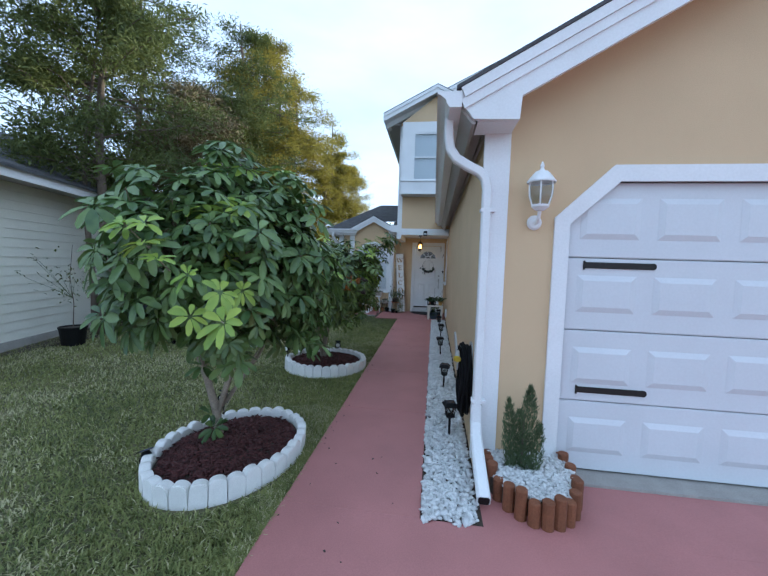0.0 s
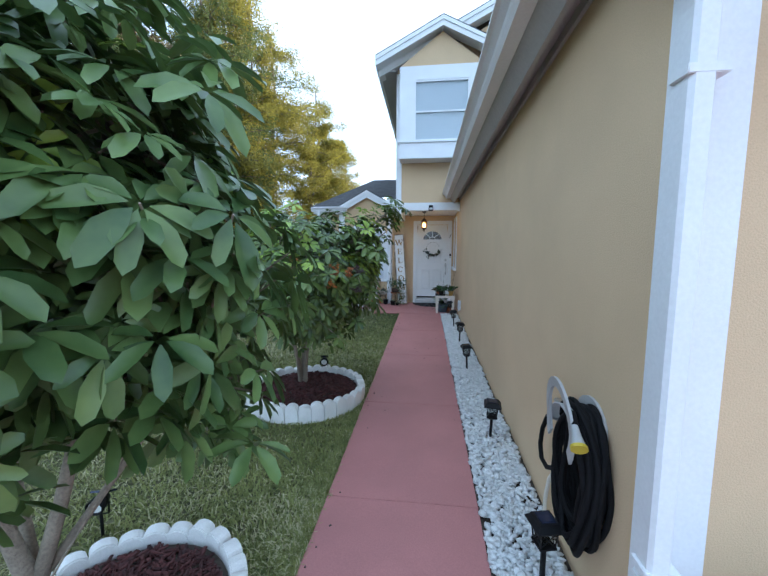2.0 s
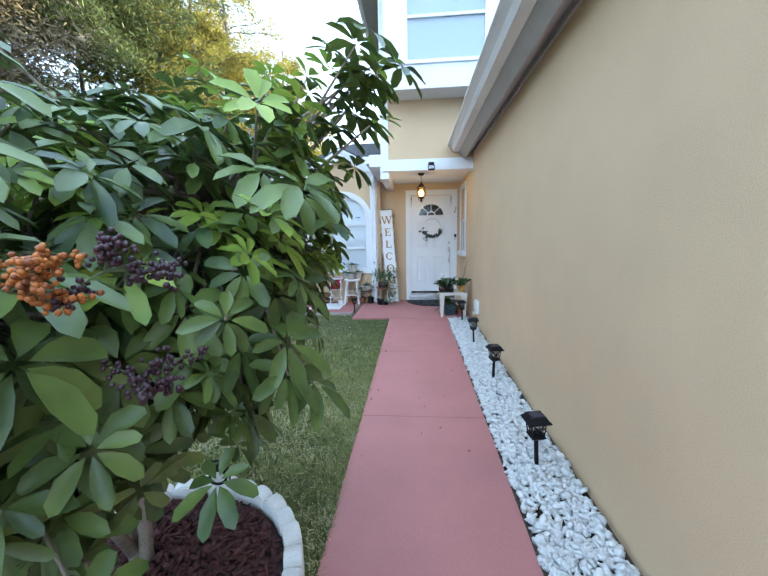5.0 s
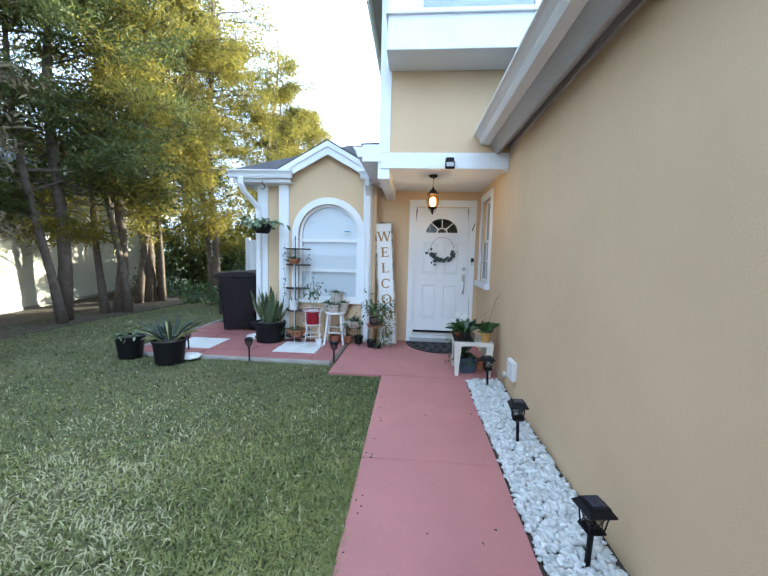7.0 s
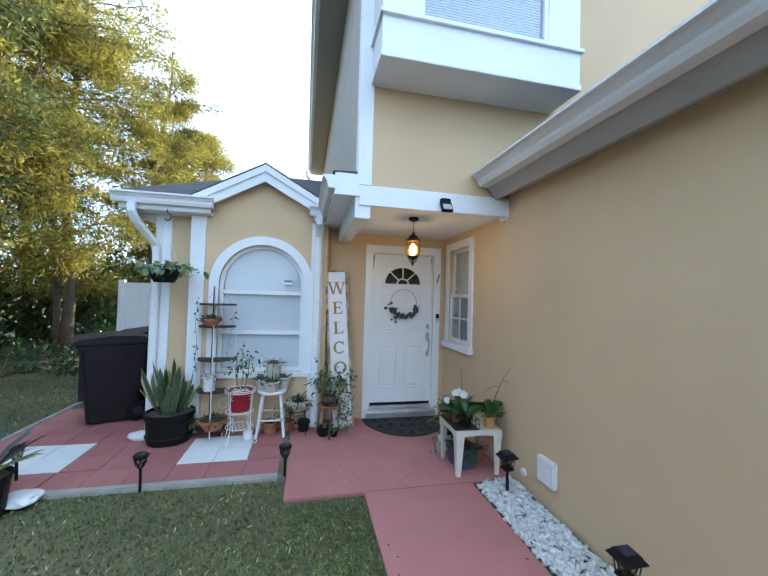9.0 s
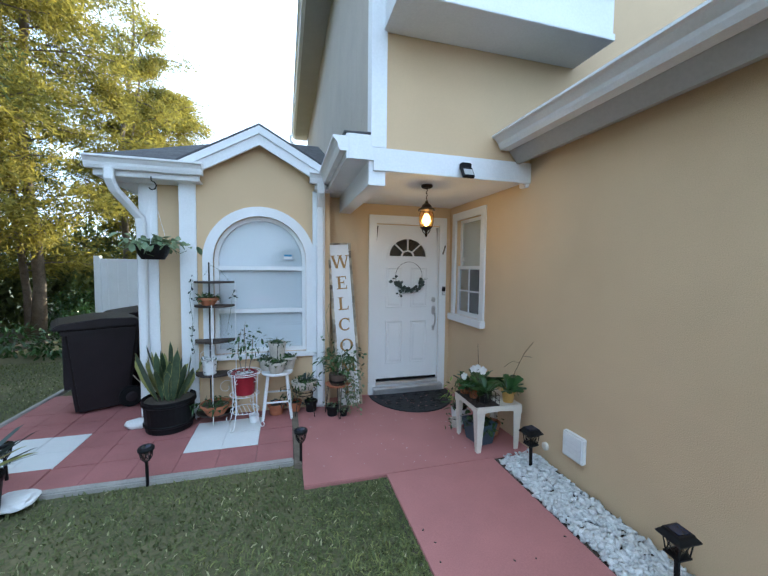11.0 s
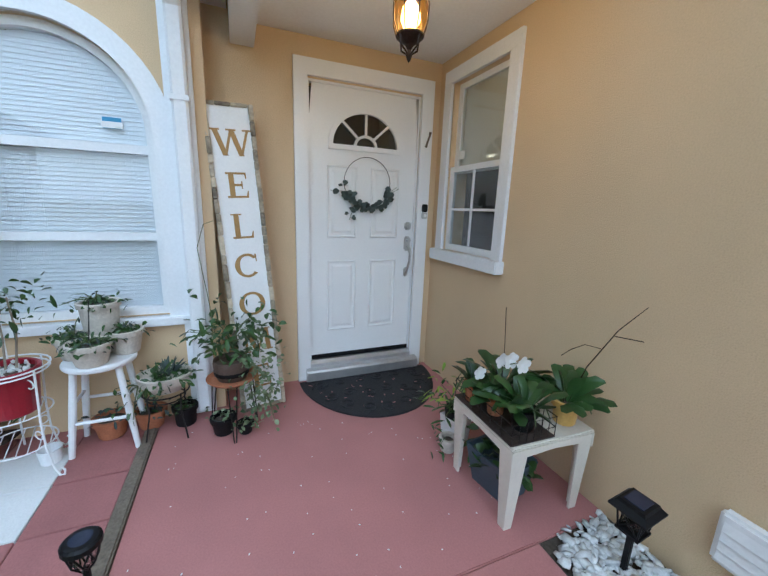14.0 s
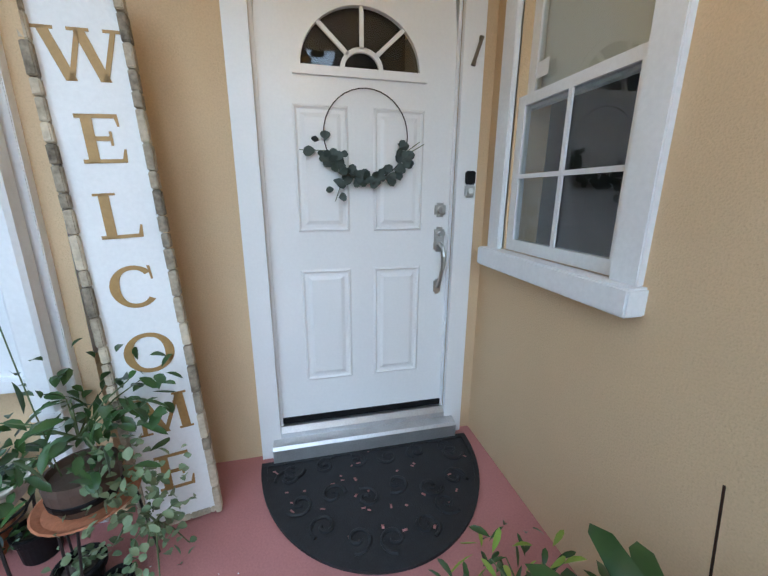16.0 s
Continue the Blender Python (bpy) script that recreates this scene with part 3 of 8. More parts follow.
for z in (2.05, 0.42):
    bm = B()
    bx(bm, 1.082, 1.2, 3.286, 3.374, z, z + 0.03, 0.003)
    part("strap", bm, WHITE, spout)

# ---- door wall and porch ----
SLAB = (0.098, 1.003, 0.192, 2.283)
DW = 12.53
bm = B()
for x0, x1, z0, z1 in ((-0.74, SLAB[0], -0.2, 2.75), (SLAB[1], WALL, -0.2, 2.75), (SLAB[0], SLAB[1], SLAB[3], 2.75), (SLAB[0], SLAB[1], -0.2, 0.05)):
    bx(bm, x0, x1, DW, DW + 0.17, z0, z1)
tagged(part("wall_porch", bm, STUCCO), "tan stucco wall round the front door", "wall", kind="structure")
bm = B()
bx(bm, 0.0, 0.098, DW - 0.028, DW + 0.04, 0.0, 2.295)
bx(bm, 1.003, 1.105, DW - 0.028, DW + 0.04, 0.0, 2.295)
bx(bm, 0.0, 1.105, DW - 0.028, DW + 0.04, 2.295, 2.403)
bx(bm, 0.098, 0.112, DW + 0.008, DW + 0.06, 0.05, 2.283)
bx(bm, 0.989, 1.003, DW + 0.008, DW + 0.06, 0.05, 2.283)
bx(bm, 0.098, 1.003, DW + 0.006, DW + 0.06, 2.268, 2.295)
tagged(part("trim_door", bm, DOOR_WHITE), "white-painted casing round the front door", "trim", kind="structure")

# porch ceiling, beam, band of the upper floor
bm = B()
bx(bm, -0.345, WALL - 0.002, 10.90, DW - 0.002, 2.545, 2.60)
tagged(part("ceiling", bm, WHITE), "white-painted porch ceiling", "ceiling", kind="structure")
bm = B()
bx(bm, -0.39, -0.245, 10.885, DW - 0.01, 2.40, 2.70, 0.004)
tagged(part("porch_beam", bm, WHITE), "white-painted beam along the open side of the porch", "beam", kind="structure")
bm = B()
bx(bm, 1.13, WALL + 0.02, 10.88, 10.98, 2.49, 2.655, 0.01)
tagged(part("trim_band_end", bm, WHITE), "white end block of the porch band at the garage wall", "trim", kind="structure")
bm = B()
bx(bm, -0.352, 1.2, 10.862, 10.9, 2.52, 2.706, 0.003)
tagged(part("trim_band", bm, WHITE), "white-painted band board above the porch", "trim", kind="structure")
bm = B()
for x0, x1, y0, y1, z0, z1 in ((-0.35, 6.0, 10.88, 11.0, 2.706, 6.2), (-0.35, -0.23, 11.0, 19.4, 2.706, 5.75), (5.88, 6.0, 11.0, 19.4, 2.4, 5.75), (-0.23, 5.88, 19.28, 19.4, 0, 5.75)):
    bx(bm, x0, x1, y0, y1, z0, z1)
tagged(part("wall_upper", bm, STUCCO), "tan stucco wall of the upper floor", "wall", kind="structure")
bm = B()
for k in range(32):
    bx(bm, -0.375, -0.352, 11.0 + k * 0.262, 11.0 + k * 0.262 + 0.254, 2.72, 5.75)
tagged(part("upper_cladding", bm, SIDING_GREY), "pale grey upright boards on the side of the upper floor", "cladding", kind="structure")
bm = B()
prism(bm, [(-0.376, 10.858), (-0.245, 10.858), (-0.245, 10.879), (-0.352, 10.879), (-0.352, 11.0), (-0.376, 11.0)], "z", 2.706, 5.7)
tagged(part("trim_upper_corner", bm, WHITE), "white-painted corner board of the upper floor", "trim", kind="structure")

# bay window of the upper floor
bay = thing("bay_window", "white boxed bay window of the upper floor under a small gable", "bay window", kind="structure")
BX0, BX1, BY = -0.275, 1.63, 10.43
bm = B()
bx(bm, BX0, BX1, BY, 10.88, 3.645, 3.70, 0.004)
part("floor_board", bm, WHITE, bay)
bm = B()
bx(bm, BX0 + 0.01, BX1 - 0.01, BY + 0.015, 10.88, 3.70, 4.0)
part("apron", bm, WHITE, bay)
bm = B()
bx(bm, BX0 - 0.015, BX1 + 0.015, BY - 0.015, 10.88, 4.0, 4.035, 0.003)
part("window_sill", bm, WHITE, bay)
bm = B()
for x0, x1, z0, z1 in ((BX0 + 0.01, 0.06, 4.035, 5.66), (1.29, BX1 - 0.01, 4.035, 5.66), (0.06, 1.29, 5.36, 5.66)):
    bx(bm, x0, x1, BY + 0.02, BY + 0.10, z0, z1)
for x in (BX0 + 0.01, BX1 - 0.06):
    bx(bm, x, x + 0.05, BY + 0.10, 10.88, 4.035, 5.66)
part("casing", bm, WHITE, bay)
bm = B()
ring_prism(bm, [(0.06, 4.035), (1.29, 4.035), (1.29, 5.36), (0.06, 5.36)], [(0.10, 4.075), (1.25, 4.075), (1.25, 5.32), (0.10, 5.32)], "y", BY + 0.03, BY + 0.08)
bx(bm, 0.10, 1.25, BY + 0.035, BY + 0.075, 4.66, 4.70)
part("window_frame", bm, WHITE, bay)
for z0, z1 in ((4.075, 4.66), (4.70, 5.32)):
    bm = B()
    bx(bm, 0.10, 1.25, BY + 0.055, BY + 0.060, z0, z1)
    o = part("pane", bm, GLASS, bay)
    o.visible_shadow = False
bm = B()
for k in range(50):
    z = 4.08 + k * 0.025
    slope_box(bm, [(0.1, BY + 0.085, z), (1.25, BY + 0.085, z), (1.25, BY + 0.092, z + 0.0265), (0.1, BY + 0.092, z + 0.0265)], 0.002)
part("blind", bm, BLIND, bay, "closed white venetian blind")
# dark sheet behind the blind, interior shade put into its colour
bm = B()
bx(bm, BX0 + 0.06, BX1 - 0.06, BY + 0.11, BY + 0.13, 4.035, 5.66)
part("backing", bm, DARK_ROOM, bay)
bm = B()
prism(bm, [(BX0 + 0.02, 5.66), (BX1 - 0.02, 5.66), (0.68, 6.36)], "y", BY + 0.03, 10.88)
part("gable", bm, STUCCO, bay, "tan stucco gable of the bay")


def gable_roof(name, x0, x1, ridge_x, z_eave, z_ridge, y0, y1, board, label):
    e = thing(name, label, "roof", kind="structure")
    bm = B()
    slope_box(bm, [(x0, y0, z_eave), (ridge_x, y0, z_ridge), (ridge_x, y1, z_ridge), (x0, y1, z_eave)], 0.03)
    slope_box(bm, [(ridge_x, y0, z_ridge), (x1, y0, z_eave), (x1, y1, z_eave), (ridge_x, y1, z_ridge)], 0.03)
    part("shingles", bm, SHINGLE, e)
    for xa, za, xb, zb in ((x0, z_eave, ridge_x, z_ridge), (x1, z_eave, ridge_x, z_ridge)):
        bm = B()
        prism(bm, [(xa, za - 0.028), (xb, zb - 0.028), (xb, zb - 0.028 - board), (xa, za - 0.028 - board)], "y", y0 + 0.012, y0 + 0.045)
        part("rake_board", bm, WHITE, e)
        bm = B()
        prism(bm, [(xa, za - 0.028), (xb, zb - 0.028), (xb, zb - 0.028 - board * 0.42), (xa, za - 0.028 - board * 0.42)], "y", y0 - 0.01, y0 + 0.012)
        part("rake_mould", bm, WHITE, e)
        bm = B()
        slope_box(bm, [(xa, y0 + 0.05, za - board * 0.85), (xb, y0 + 0.05, zb - board * 0.85), (xb, y0 + 0.4, zb - board * 0.85), (xa, y0 + 0.4, za - board * 0.85)], 0.012)
        part("soffit", bm, WHITE, e)
    return e


gable_roof("roof_bay", -0.80, 2.16, 0.68, 5.85, 6.60, 10.25, 12.5, 0.20, "small shingled gable roof over the bay window")
# main upper roof: gable behind, eave over the side wall
gable_roof("roof_upper", -0.76, 6.3, 2.77, 5.80, 7.55, 10.62, 19.7, 0.22, "dark shingled roof of the upper floor")
# upper soffit, greyed for the shade below the eave
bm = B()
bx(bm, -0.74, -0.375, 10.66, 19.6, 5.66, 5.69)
tagged(part("soffit_upper", bm, SOFFIT), "soffit under the upper eave, its shade put into the grey colour", "soffit", kind="structure")
bm = B()
prism(bm, [(-0.35, 5.6), (5.9, 5.6), (2.77, 7.2)], "y", 10.9, 11.0)
tagged(part("wall_upper_gable", bm, STUCCO), "tan stucco gable of the upper floor", "wall", kind="structure")
gutter("gutter_upper", [(-0.74, 10.7, 5.68), (-0.74, 19.6, 5.68)], (-1, 0), WHITE, "white gutter along the upper eave")
bm = B()
flat_tube(bm, [(-0.88, 19.4, 5.7), (-0.88, 19.4, 5.55), (-0.75, 19.4, 5.38), (-0.47, 19.4, 5.2), (-0.42, 19.4, 5.05), (-0.42, 19.4, 3.6)], 0.09, 0.07, (0, 1, 0))
tagged(part("upper_downspout", bm, WHITE), "white downspout at the far end of the upper eave", "downspout")

# ---- arched-window wing ----
WY, WC = 12.30, -1.33
R_OUT, R_IN, SPR, SILL = 0.615, 0.508, 1.775, 0.70
arch_in = arc(WC, SPR, R_IN, R_IN, 0, 180, 24)
top_g = lambda x: 3.03 - 0.575 * abs(x - WC)
bm = B()
hole = [(WC + R_IN, SILL)] + arch_in + [(WC - R_IN, SILL)]
half = 0.79
outl = [(WC + half, SILL)] + [(WC + half * math.cos(radians(180 * i / 24)) if 6 < i < 18 else (WC + half if i <= 6 else WC - half), 0) for i in range(25)] + [(WC - half, SILL)]
outl = [(u, (SILL if i in (0, 26) else (SPR + (2.69 - SPR) * min(1, (i - 1) / 6) if i <= 7 else SPR + (2.69 - SPR) * min(1, (25 - i) / 6) if i >= 19 else min(top_g(u) + 0.14, 3.25)))) for i, (u, _) in enumerate(outl)]
vo0, vo1 = [bm.verts.new((u, WY, v)) for u, v in outl], [bm.verts.new((u, WY + 0.15, v)) for u, v in outl]
vi0, vi1 = [bm.verts.new((u, WY, v)) for u, v in hole], [bm.verts.new((u, WY + 0.15, v)) for u, v in hole]
for i in range(26):
    bm.faces.new((vo0[i], vo0[i + 1], vi0[i + 1], vi0[i]))
    bm.faces.new((vo1[i + 1], vo1[i], vi1[i], vi1[i + 1]))
    bm.faces.new((vi0[i], vi0[i + 1], vi1[i + 1], vi1[i]))
bx(bm, WC - half, WC + half, WY, WY + 0.15, -0.15, SILL)
tagged(part("wall_window", bm, STUCCO), "tan stucco gable wall with the arched window", "wall", kind="structure")
bm = B()
bx(bm, -2.56, WC - half - 0.001, 12.42, 12.57, -0.15, 2.62)
bx(bm, WC - half - 0.001, WC - half + 0.1, WY + 0.15, 12.57, -0.15, 2.62)
bx(bm, -2.56, -2.41, 12.57, 19.3, -0.15, 2.62)
bx(bm, -0.75, -0.74, WY + 0.15, DW, -0.15, 2.62)
tagged(part("wall_wing", bm, STUCCO), "tan stucco walls of the low wing", "wall", kind="structure")
for nm, x0, x1, y0, y1 in (("trim_pilaster_1", -2.165, -2.0, WY - 0.03, WY + 0.13), ("trim_pilaster_2", -0.748, -0.60, WY - 0.037, DW - 0.03), ("trim_wing_corner", -2.585, -2.41, 12.395, 12.56)):
    bm = B()
    bx(bm, x0, x1, y0, y1, 0.0, 2.60, 0.003)
    tagged(part(nm, bm, WHITE), "white-painted upright board on the wing", "trim", kind="structure")
win = thing("window_arched", "large arched window with white frame and closed white blinds", "window", kind="structure")
bm = B()
n_ = 24
o_ = [(WC + R_OUT, SILL)] + arc(WC, SPR, R_OUT, R_OUT, 0, 180, n_) + [(WC - R_OUT, SILL)]
i_ = [(WC + R_IN, SILL)] + arch_in + [(WC - R_IN, SILL)]
for i in range(len(o_) - 1):
    prism(bm, [o_[i], o_[i + 1], i_[i + 1], i_[i]], "y", WY - 0.03, WY + 0.02)
bmesh.ops.remove_doubles(bm, verts=bm.verts, dist=0.0005)
part("casing", bm, WHITE, win, "wide white arched casing")
bm = B()
bx(bm, WC - R_OUT - 0.02, WC + R_OUT + 0.02, WY - 0.06, WY + 0.02, SILL - 0.055, SILL, 0.006)
part("window_sill", bm, WHITE, win)
bm = B()
r2 = R_IN - 0.045
i2 = [(WC + r2, SILL + 0.05)] + arc(WC, SPR, r2, r2, 0, 180, n_) + [(WC - r2, SILL + 0.05)]
ring_prism(bm, i_, i2, "y", WY + 0.045, WY + 0.10)
for z in (1.69, 1.19):
    bx(bm, WC - r2, WC + r2, WY + 0.05, WY + 0.095, z - 0.024, z + 0.024)
part("window_frame", bm, WHITE, win)
bm = B()
vs = [bm.verts.new((u, WY + 0.075, v)) for u, v in i2]
bm.faces.new(vs)
o = part("pane", bm, GLASS, win)
o.visible_shadow = False
bm = B()
for k in range(62):
    z = SILL + 0.05 + k * 0.025
    w = r2 if z < SPR else math.sqrt(max(0.0, r2 * r2 - (z - SPR) ** 2))
    if w > 0.03:
        slope_box(bm, [(WC - w, WY + 0.105, z), (WC + w, WY + 0.105, z), (WC + w, WY + 0.113, z + 0.0265), (WC - w, WY + 0.113, z + 0.0265)], 0.002)
part("blind", bm, BLIND, win, "closed white venetian blind")
# dark sheet behind the slats in place of a shaded room
bm = B()
bx(bm, WC - 0.55, WC + 0.55, WY + 0.145, WY + 0.16, SILL, 2.35)
part("backing", bm, DARK_ROOM, win)

e = gable_roof("roof_window_gable", WC - 0.82, WC + 0.82, WC, 2.82, 3.275, 12.15, 14.2, 0.20, "small gable roof over the arched window")
roof_w = thing("roof_wing", "dark grey shingle roof of the low wing", "roof", kind="structure")
bm = B()
slope_box(bm, [(-3.0, 12.2, 2.80), (WC - 0.62, 12.2, 2.80), (WC - 0.62, 13.2, 3.222), (-2.5625, 13.2, 3.222)], 0.03)
slope_box(bm, [(WC + 0.62, 12.2, 2.80), (-0.40, 12.2, 2.80), (-0.40, 13.2, 3.222), (WC + 0.62, 13.2, 3.222)], 0.03)
slope_box(bm, [(-2.5625, 13.2, 3.222), (-0.40, 13.2, 3.222), (-0.40, 15.4, 4.15), (-1.6, 15.4, 4.15)], 0.03)
slope_box(bm, [(-3.0, 12.2, 2.80), (-1.6, 15.4, 4.15), (-1.6, 16.4, 4.15), (-3.0, 19.4, 2.80)], 0.03)
part("shingles", bm, SHINGLE, roof_w)
bm = B()
bx(bm, -2.86, WC - 0.60, 12.16, 12.42, 2.595, 2.615)
bx(bm, WC + 0.60, -0.40, 12.16, DW, 2.595, 2.615)
bx(bm, -0.56, -0.352, 10.88, 12.2, 2.60, 2.62)
part("soffit", bm, WHITE, roof_w)
bm = B()
bx(bm, -2.88, WC - 0.60, 12.14, 12.16, 2.60, 2.80)
bx(bm, WC + 0.60, -0.56, 12.14, 12.16, 2.60, 2.80)
bx(bm, -0.58, -0.56, 10.87, 12.14, 2.60, 2.80)
bx(bm, -0.56, -0.352, 10.862, 10.88, 2.60, 2.80)
bx(bm, -2.88, -2.86, 12.16, 19.3, 2.60, 2.80)
part("fascia", bm, WHITE, roof_w)
bm = B()
slope_box(bm, [(-0.60, 10.865, 2.815), (-0.376, 10.865, 2.825), (-0.376, 12.3, 2.825), (-0.60, 12.3, 2.815)], 0.012)
part("eave_strip", bm, SHINGLE, roof_w)
gutter("gutter_wing", [(-2.93, 12.14, 2.655), (WC - 0.56, 12.14, 2.655)], (0, -1), WHITE, "white gutter along the wing's eave")
gutter("gutter_return", [(WC + 0.54, 12.14, 2.655), (-0.58, 12.14, 2.655)], (0, -1), WHITE, "short white gutter beside the window gable")
gutter("gutter_porch", [(-0.58, 12.15, 2.655), (-0.58, 10.86, 2.655)], (-1, 0), WHITE, "white gutter along the porch beam")
sp = thing("porch_downspout", "white downspout beside the arched window", "downspout")
bm = B()
flat_tube(bm, [(-0.665, 12.07, 2.66), (-0.665, 12.075, 2.56), (-0.665, 12.15, 2.50), (-0.665, 12.22, 2.42), (-0.665, 12.225, 2.3), (-0.665, 12.225, 0.06)], 0.085, 0.07, (1, 0, 0))
part("pipe", bm, WHITE, sp)
for z in (1.95, 0.55):
    bm = B()
    bx(bm, -0.715, -0.615, 12.186, 12.268, z, z + 0.03, 0.003)
    part("strap", bm, WHITE, sp)
sp = thing("wing_downspout", "white downspout bent back from the wing gutter", "downspout")
bm = B()
flat_tube(bm, [(-2.72, 12.08, 2.66), (-2.72, 12.08, 2.56), (-2.70, 12.14, 2.46), (-2.62, 12.28, 2.32), (-2.56, 12.35, 2.22), (-2.55, 12.36, 2.1), (-2.55, 12.36, 0.05)], 0.085, 0.07, (1, 0, 0))
part("pipe", bm, WHITE, sp)

# ---- side window on the garage wall ----
sw = thing("window_side", "white sash window with a half-drawn blind and a dim room behind", "window", kind="structure")
y0, y1, z0, z1 = SW
bm = B()
t = 0.095
X = WALL
for a, b, c, d in ((y0 - t, y0, z0, z1), (y1, y1 + t, z0, z1), (y0 - t, y1 + t, z1, z1 + t)):
    bx(bm, X - 0.024, X + 0.01, a, b, c, d, 0.003)
part("casing", bm, WHITE, sw)
bm = B()
bx(bm, X - 0.07, X + 0.02, y0 - t - 0.02, y1 + t + 0.01, z0 - 0.085, z0, 0.006)
part("window_sill", bm, WHITE, sw)
zm = 1.715
for nm, za, zb, xx in (("lower_sash", z0, zm + 0.03, X + 0.02), ("upper_sash", zm - 0.02, z1, X + 0.055)):
    bm = B()
    ring_prism(bm, [(y0, za), (y1, za), (y1, zb), (y0, zb)], [(y0 + 0.05, za + 0.05), (y1 - 0.05, za + 0.05), (y1 - 0.05, zb - 0.04), (y0 + 0.05, zb - 0.04)], "x", xx, xx + 0.03)
    if nm == "lower_sash":
        bx(bm, xx - 0.004, xx + 0.006, (y0 + y1) / 2 - 0.009, (y0 + y1) / 2 + 0.009, za + 0.05, zb - 0.04)
        bx(bm, xx - 0.002, xx + 0.006, y0 + 0.05, y1 - 0.05, (za + zb) / 2 - 0.009, (za + zb) / 2 + 0.009)
    s = part(nm, bm, WHITE, sw)
    bm = B()
    bx(bm, xx + 0.008, xx + 0.011, y0 + 0.05, y1 - 0.05, za + 0.05, zb - 0.04)
    o = part("pane", bm, GLASS, s)
    o.visible_shadow = False
bm = B()
bx(bm, X + 0.09, X + 0.094, y0 + 0.02, y1 - 0.02, zm + 0.02, z1)
part("blind", bm, material("cream_shade", (0.78, 0.74, 0.65), 0.8, 0.05, 3, 60, 0.05), sw, "cream shade drawn over the upper sash")
# added box behind the side window; its dark colour paints the unlit room
wall("wall_room_back", WALL + 1.6, WALL + 1.65, 10.6, 15.0, 0, 2.6, DARK_ROOM, "added dark wall closing the room behind the side window")
wall("wall_room_near", WALL + 0.185, WALL + 1.6, 10.6, 10.65, 0, 2.6, DARK_ROOM, "added dark partition closing the near end of the room")
wall("wall_room_far", WALL + 0.02, WALL + 1.6, 14.95, 15.0, 0, 2.6, DARK_ROOM, "added dark partition closing the far end of the room")
wall("wall_room_hall", WALL + 0.02, WALL + 0.07, 12.73, 14.95, 0, 2.6, DARK_ROOM, "added dark wall closing the room towards the hall")
wall("floor_room", WALL + 0.185, WALL + 1.6, 10.65, 14.95, -0.02, 0.1, DARK_ROOM, "added dark floor closing the room from below")
wall("ceiling_room", WALL + 0.185, WALL + 1.6, 10.65, 14.95, 2.5, 2.55, DARK_ROOM, "added dark ceiling closing the room from above")

# ---- builders for leaves, stones and other loose stuff ----
def mesh_np(name, verts, faces, mat, parent=None, label=""):
    """A mesh object out of arrays: verts (n, 3), faces (m, k)."""
    me = bpy.data.meshes.new(name)
    m, k = faces.shape
    me.vertices.add(len(verts))
    me.vertices.foreach_set("co", np.ascontiguousarray(verts, dtype=np.float32).ravel())
    me.loops.add(m * k)
    me.loops.foreach_set("vertex_index", np.ascontiguousarray(faces, dtype=np.int32).ravel())
    me.polygons.add(m)
    me.polygons.foreach_set("loop_start", np.arange(0, m * k, k, dtype=np.int32))
    me.materials.append(mat)
    if name in ("foliage", "young_foliage", "leaves", "blossom"):
        me.polygons.foreach_set("use_smooth", [True] * m)
    me.update(calc_edges=True)
    me.validate()
    ob = new(name, me)
    if parent is not None:
        ob.parent = parent
    if label:
        tagged(ob, label)
    return ob


def unit(a):
    return a / np.maximum(np.linalg.norm(a, axis=-1, keepdims=True), 1e-9)


def leaf_arrays(P, D, N, L, W, droop=0.25, fold=0.18, blunt=(0.72, 0.46)):
    """Pointed leaves of eight corners: base points P, ways D, upper sides N, lengths L, widths W."""
    P, D, N = np.asarray(P, float), unit(np.asarray(D, float)), np.asarray(N, float)
    S = unit(np.cross(D, N))
    N = np.cross(S, D)
    L, W = np.asarray(L, float)[:, None], np.asarray(W, float)[:, None]
    down = np.array([0, 0, -1.0])
    v = [P]
    for a, w in ((0.25, 0.30), (0.52, blunt[1]), (blunt[0] + 0.1, blunt[1] * 0.78)):
        for s in (1, 0, -1):
            v.append(P + D * L * a + S * W * w * s + N * W * fold * (2.2 * w if s else 0) + down * L * droop * a * a)
    v.append(P + D * L + down * L * droop)
    V = np.stack(v, 1).reshape(-1, 3)
    tri = [[0, 1, 2], [0, 2, 3], [7, 10, 8], [8, 10, 9]]
    for a in (1, 4):
        tri += [[a, a + 3, a + 4], [a, a + 4, a + 1], [a + 1, a + 4, a + 5], [a + 1, a + 5, a + 2]]
    F = (np.arange(len(P))[:, None, None] * 11 + np.array(tri)[None]).reshape(-1, 3)
    return V, F


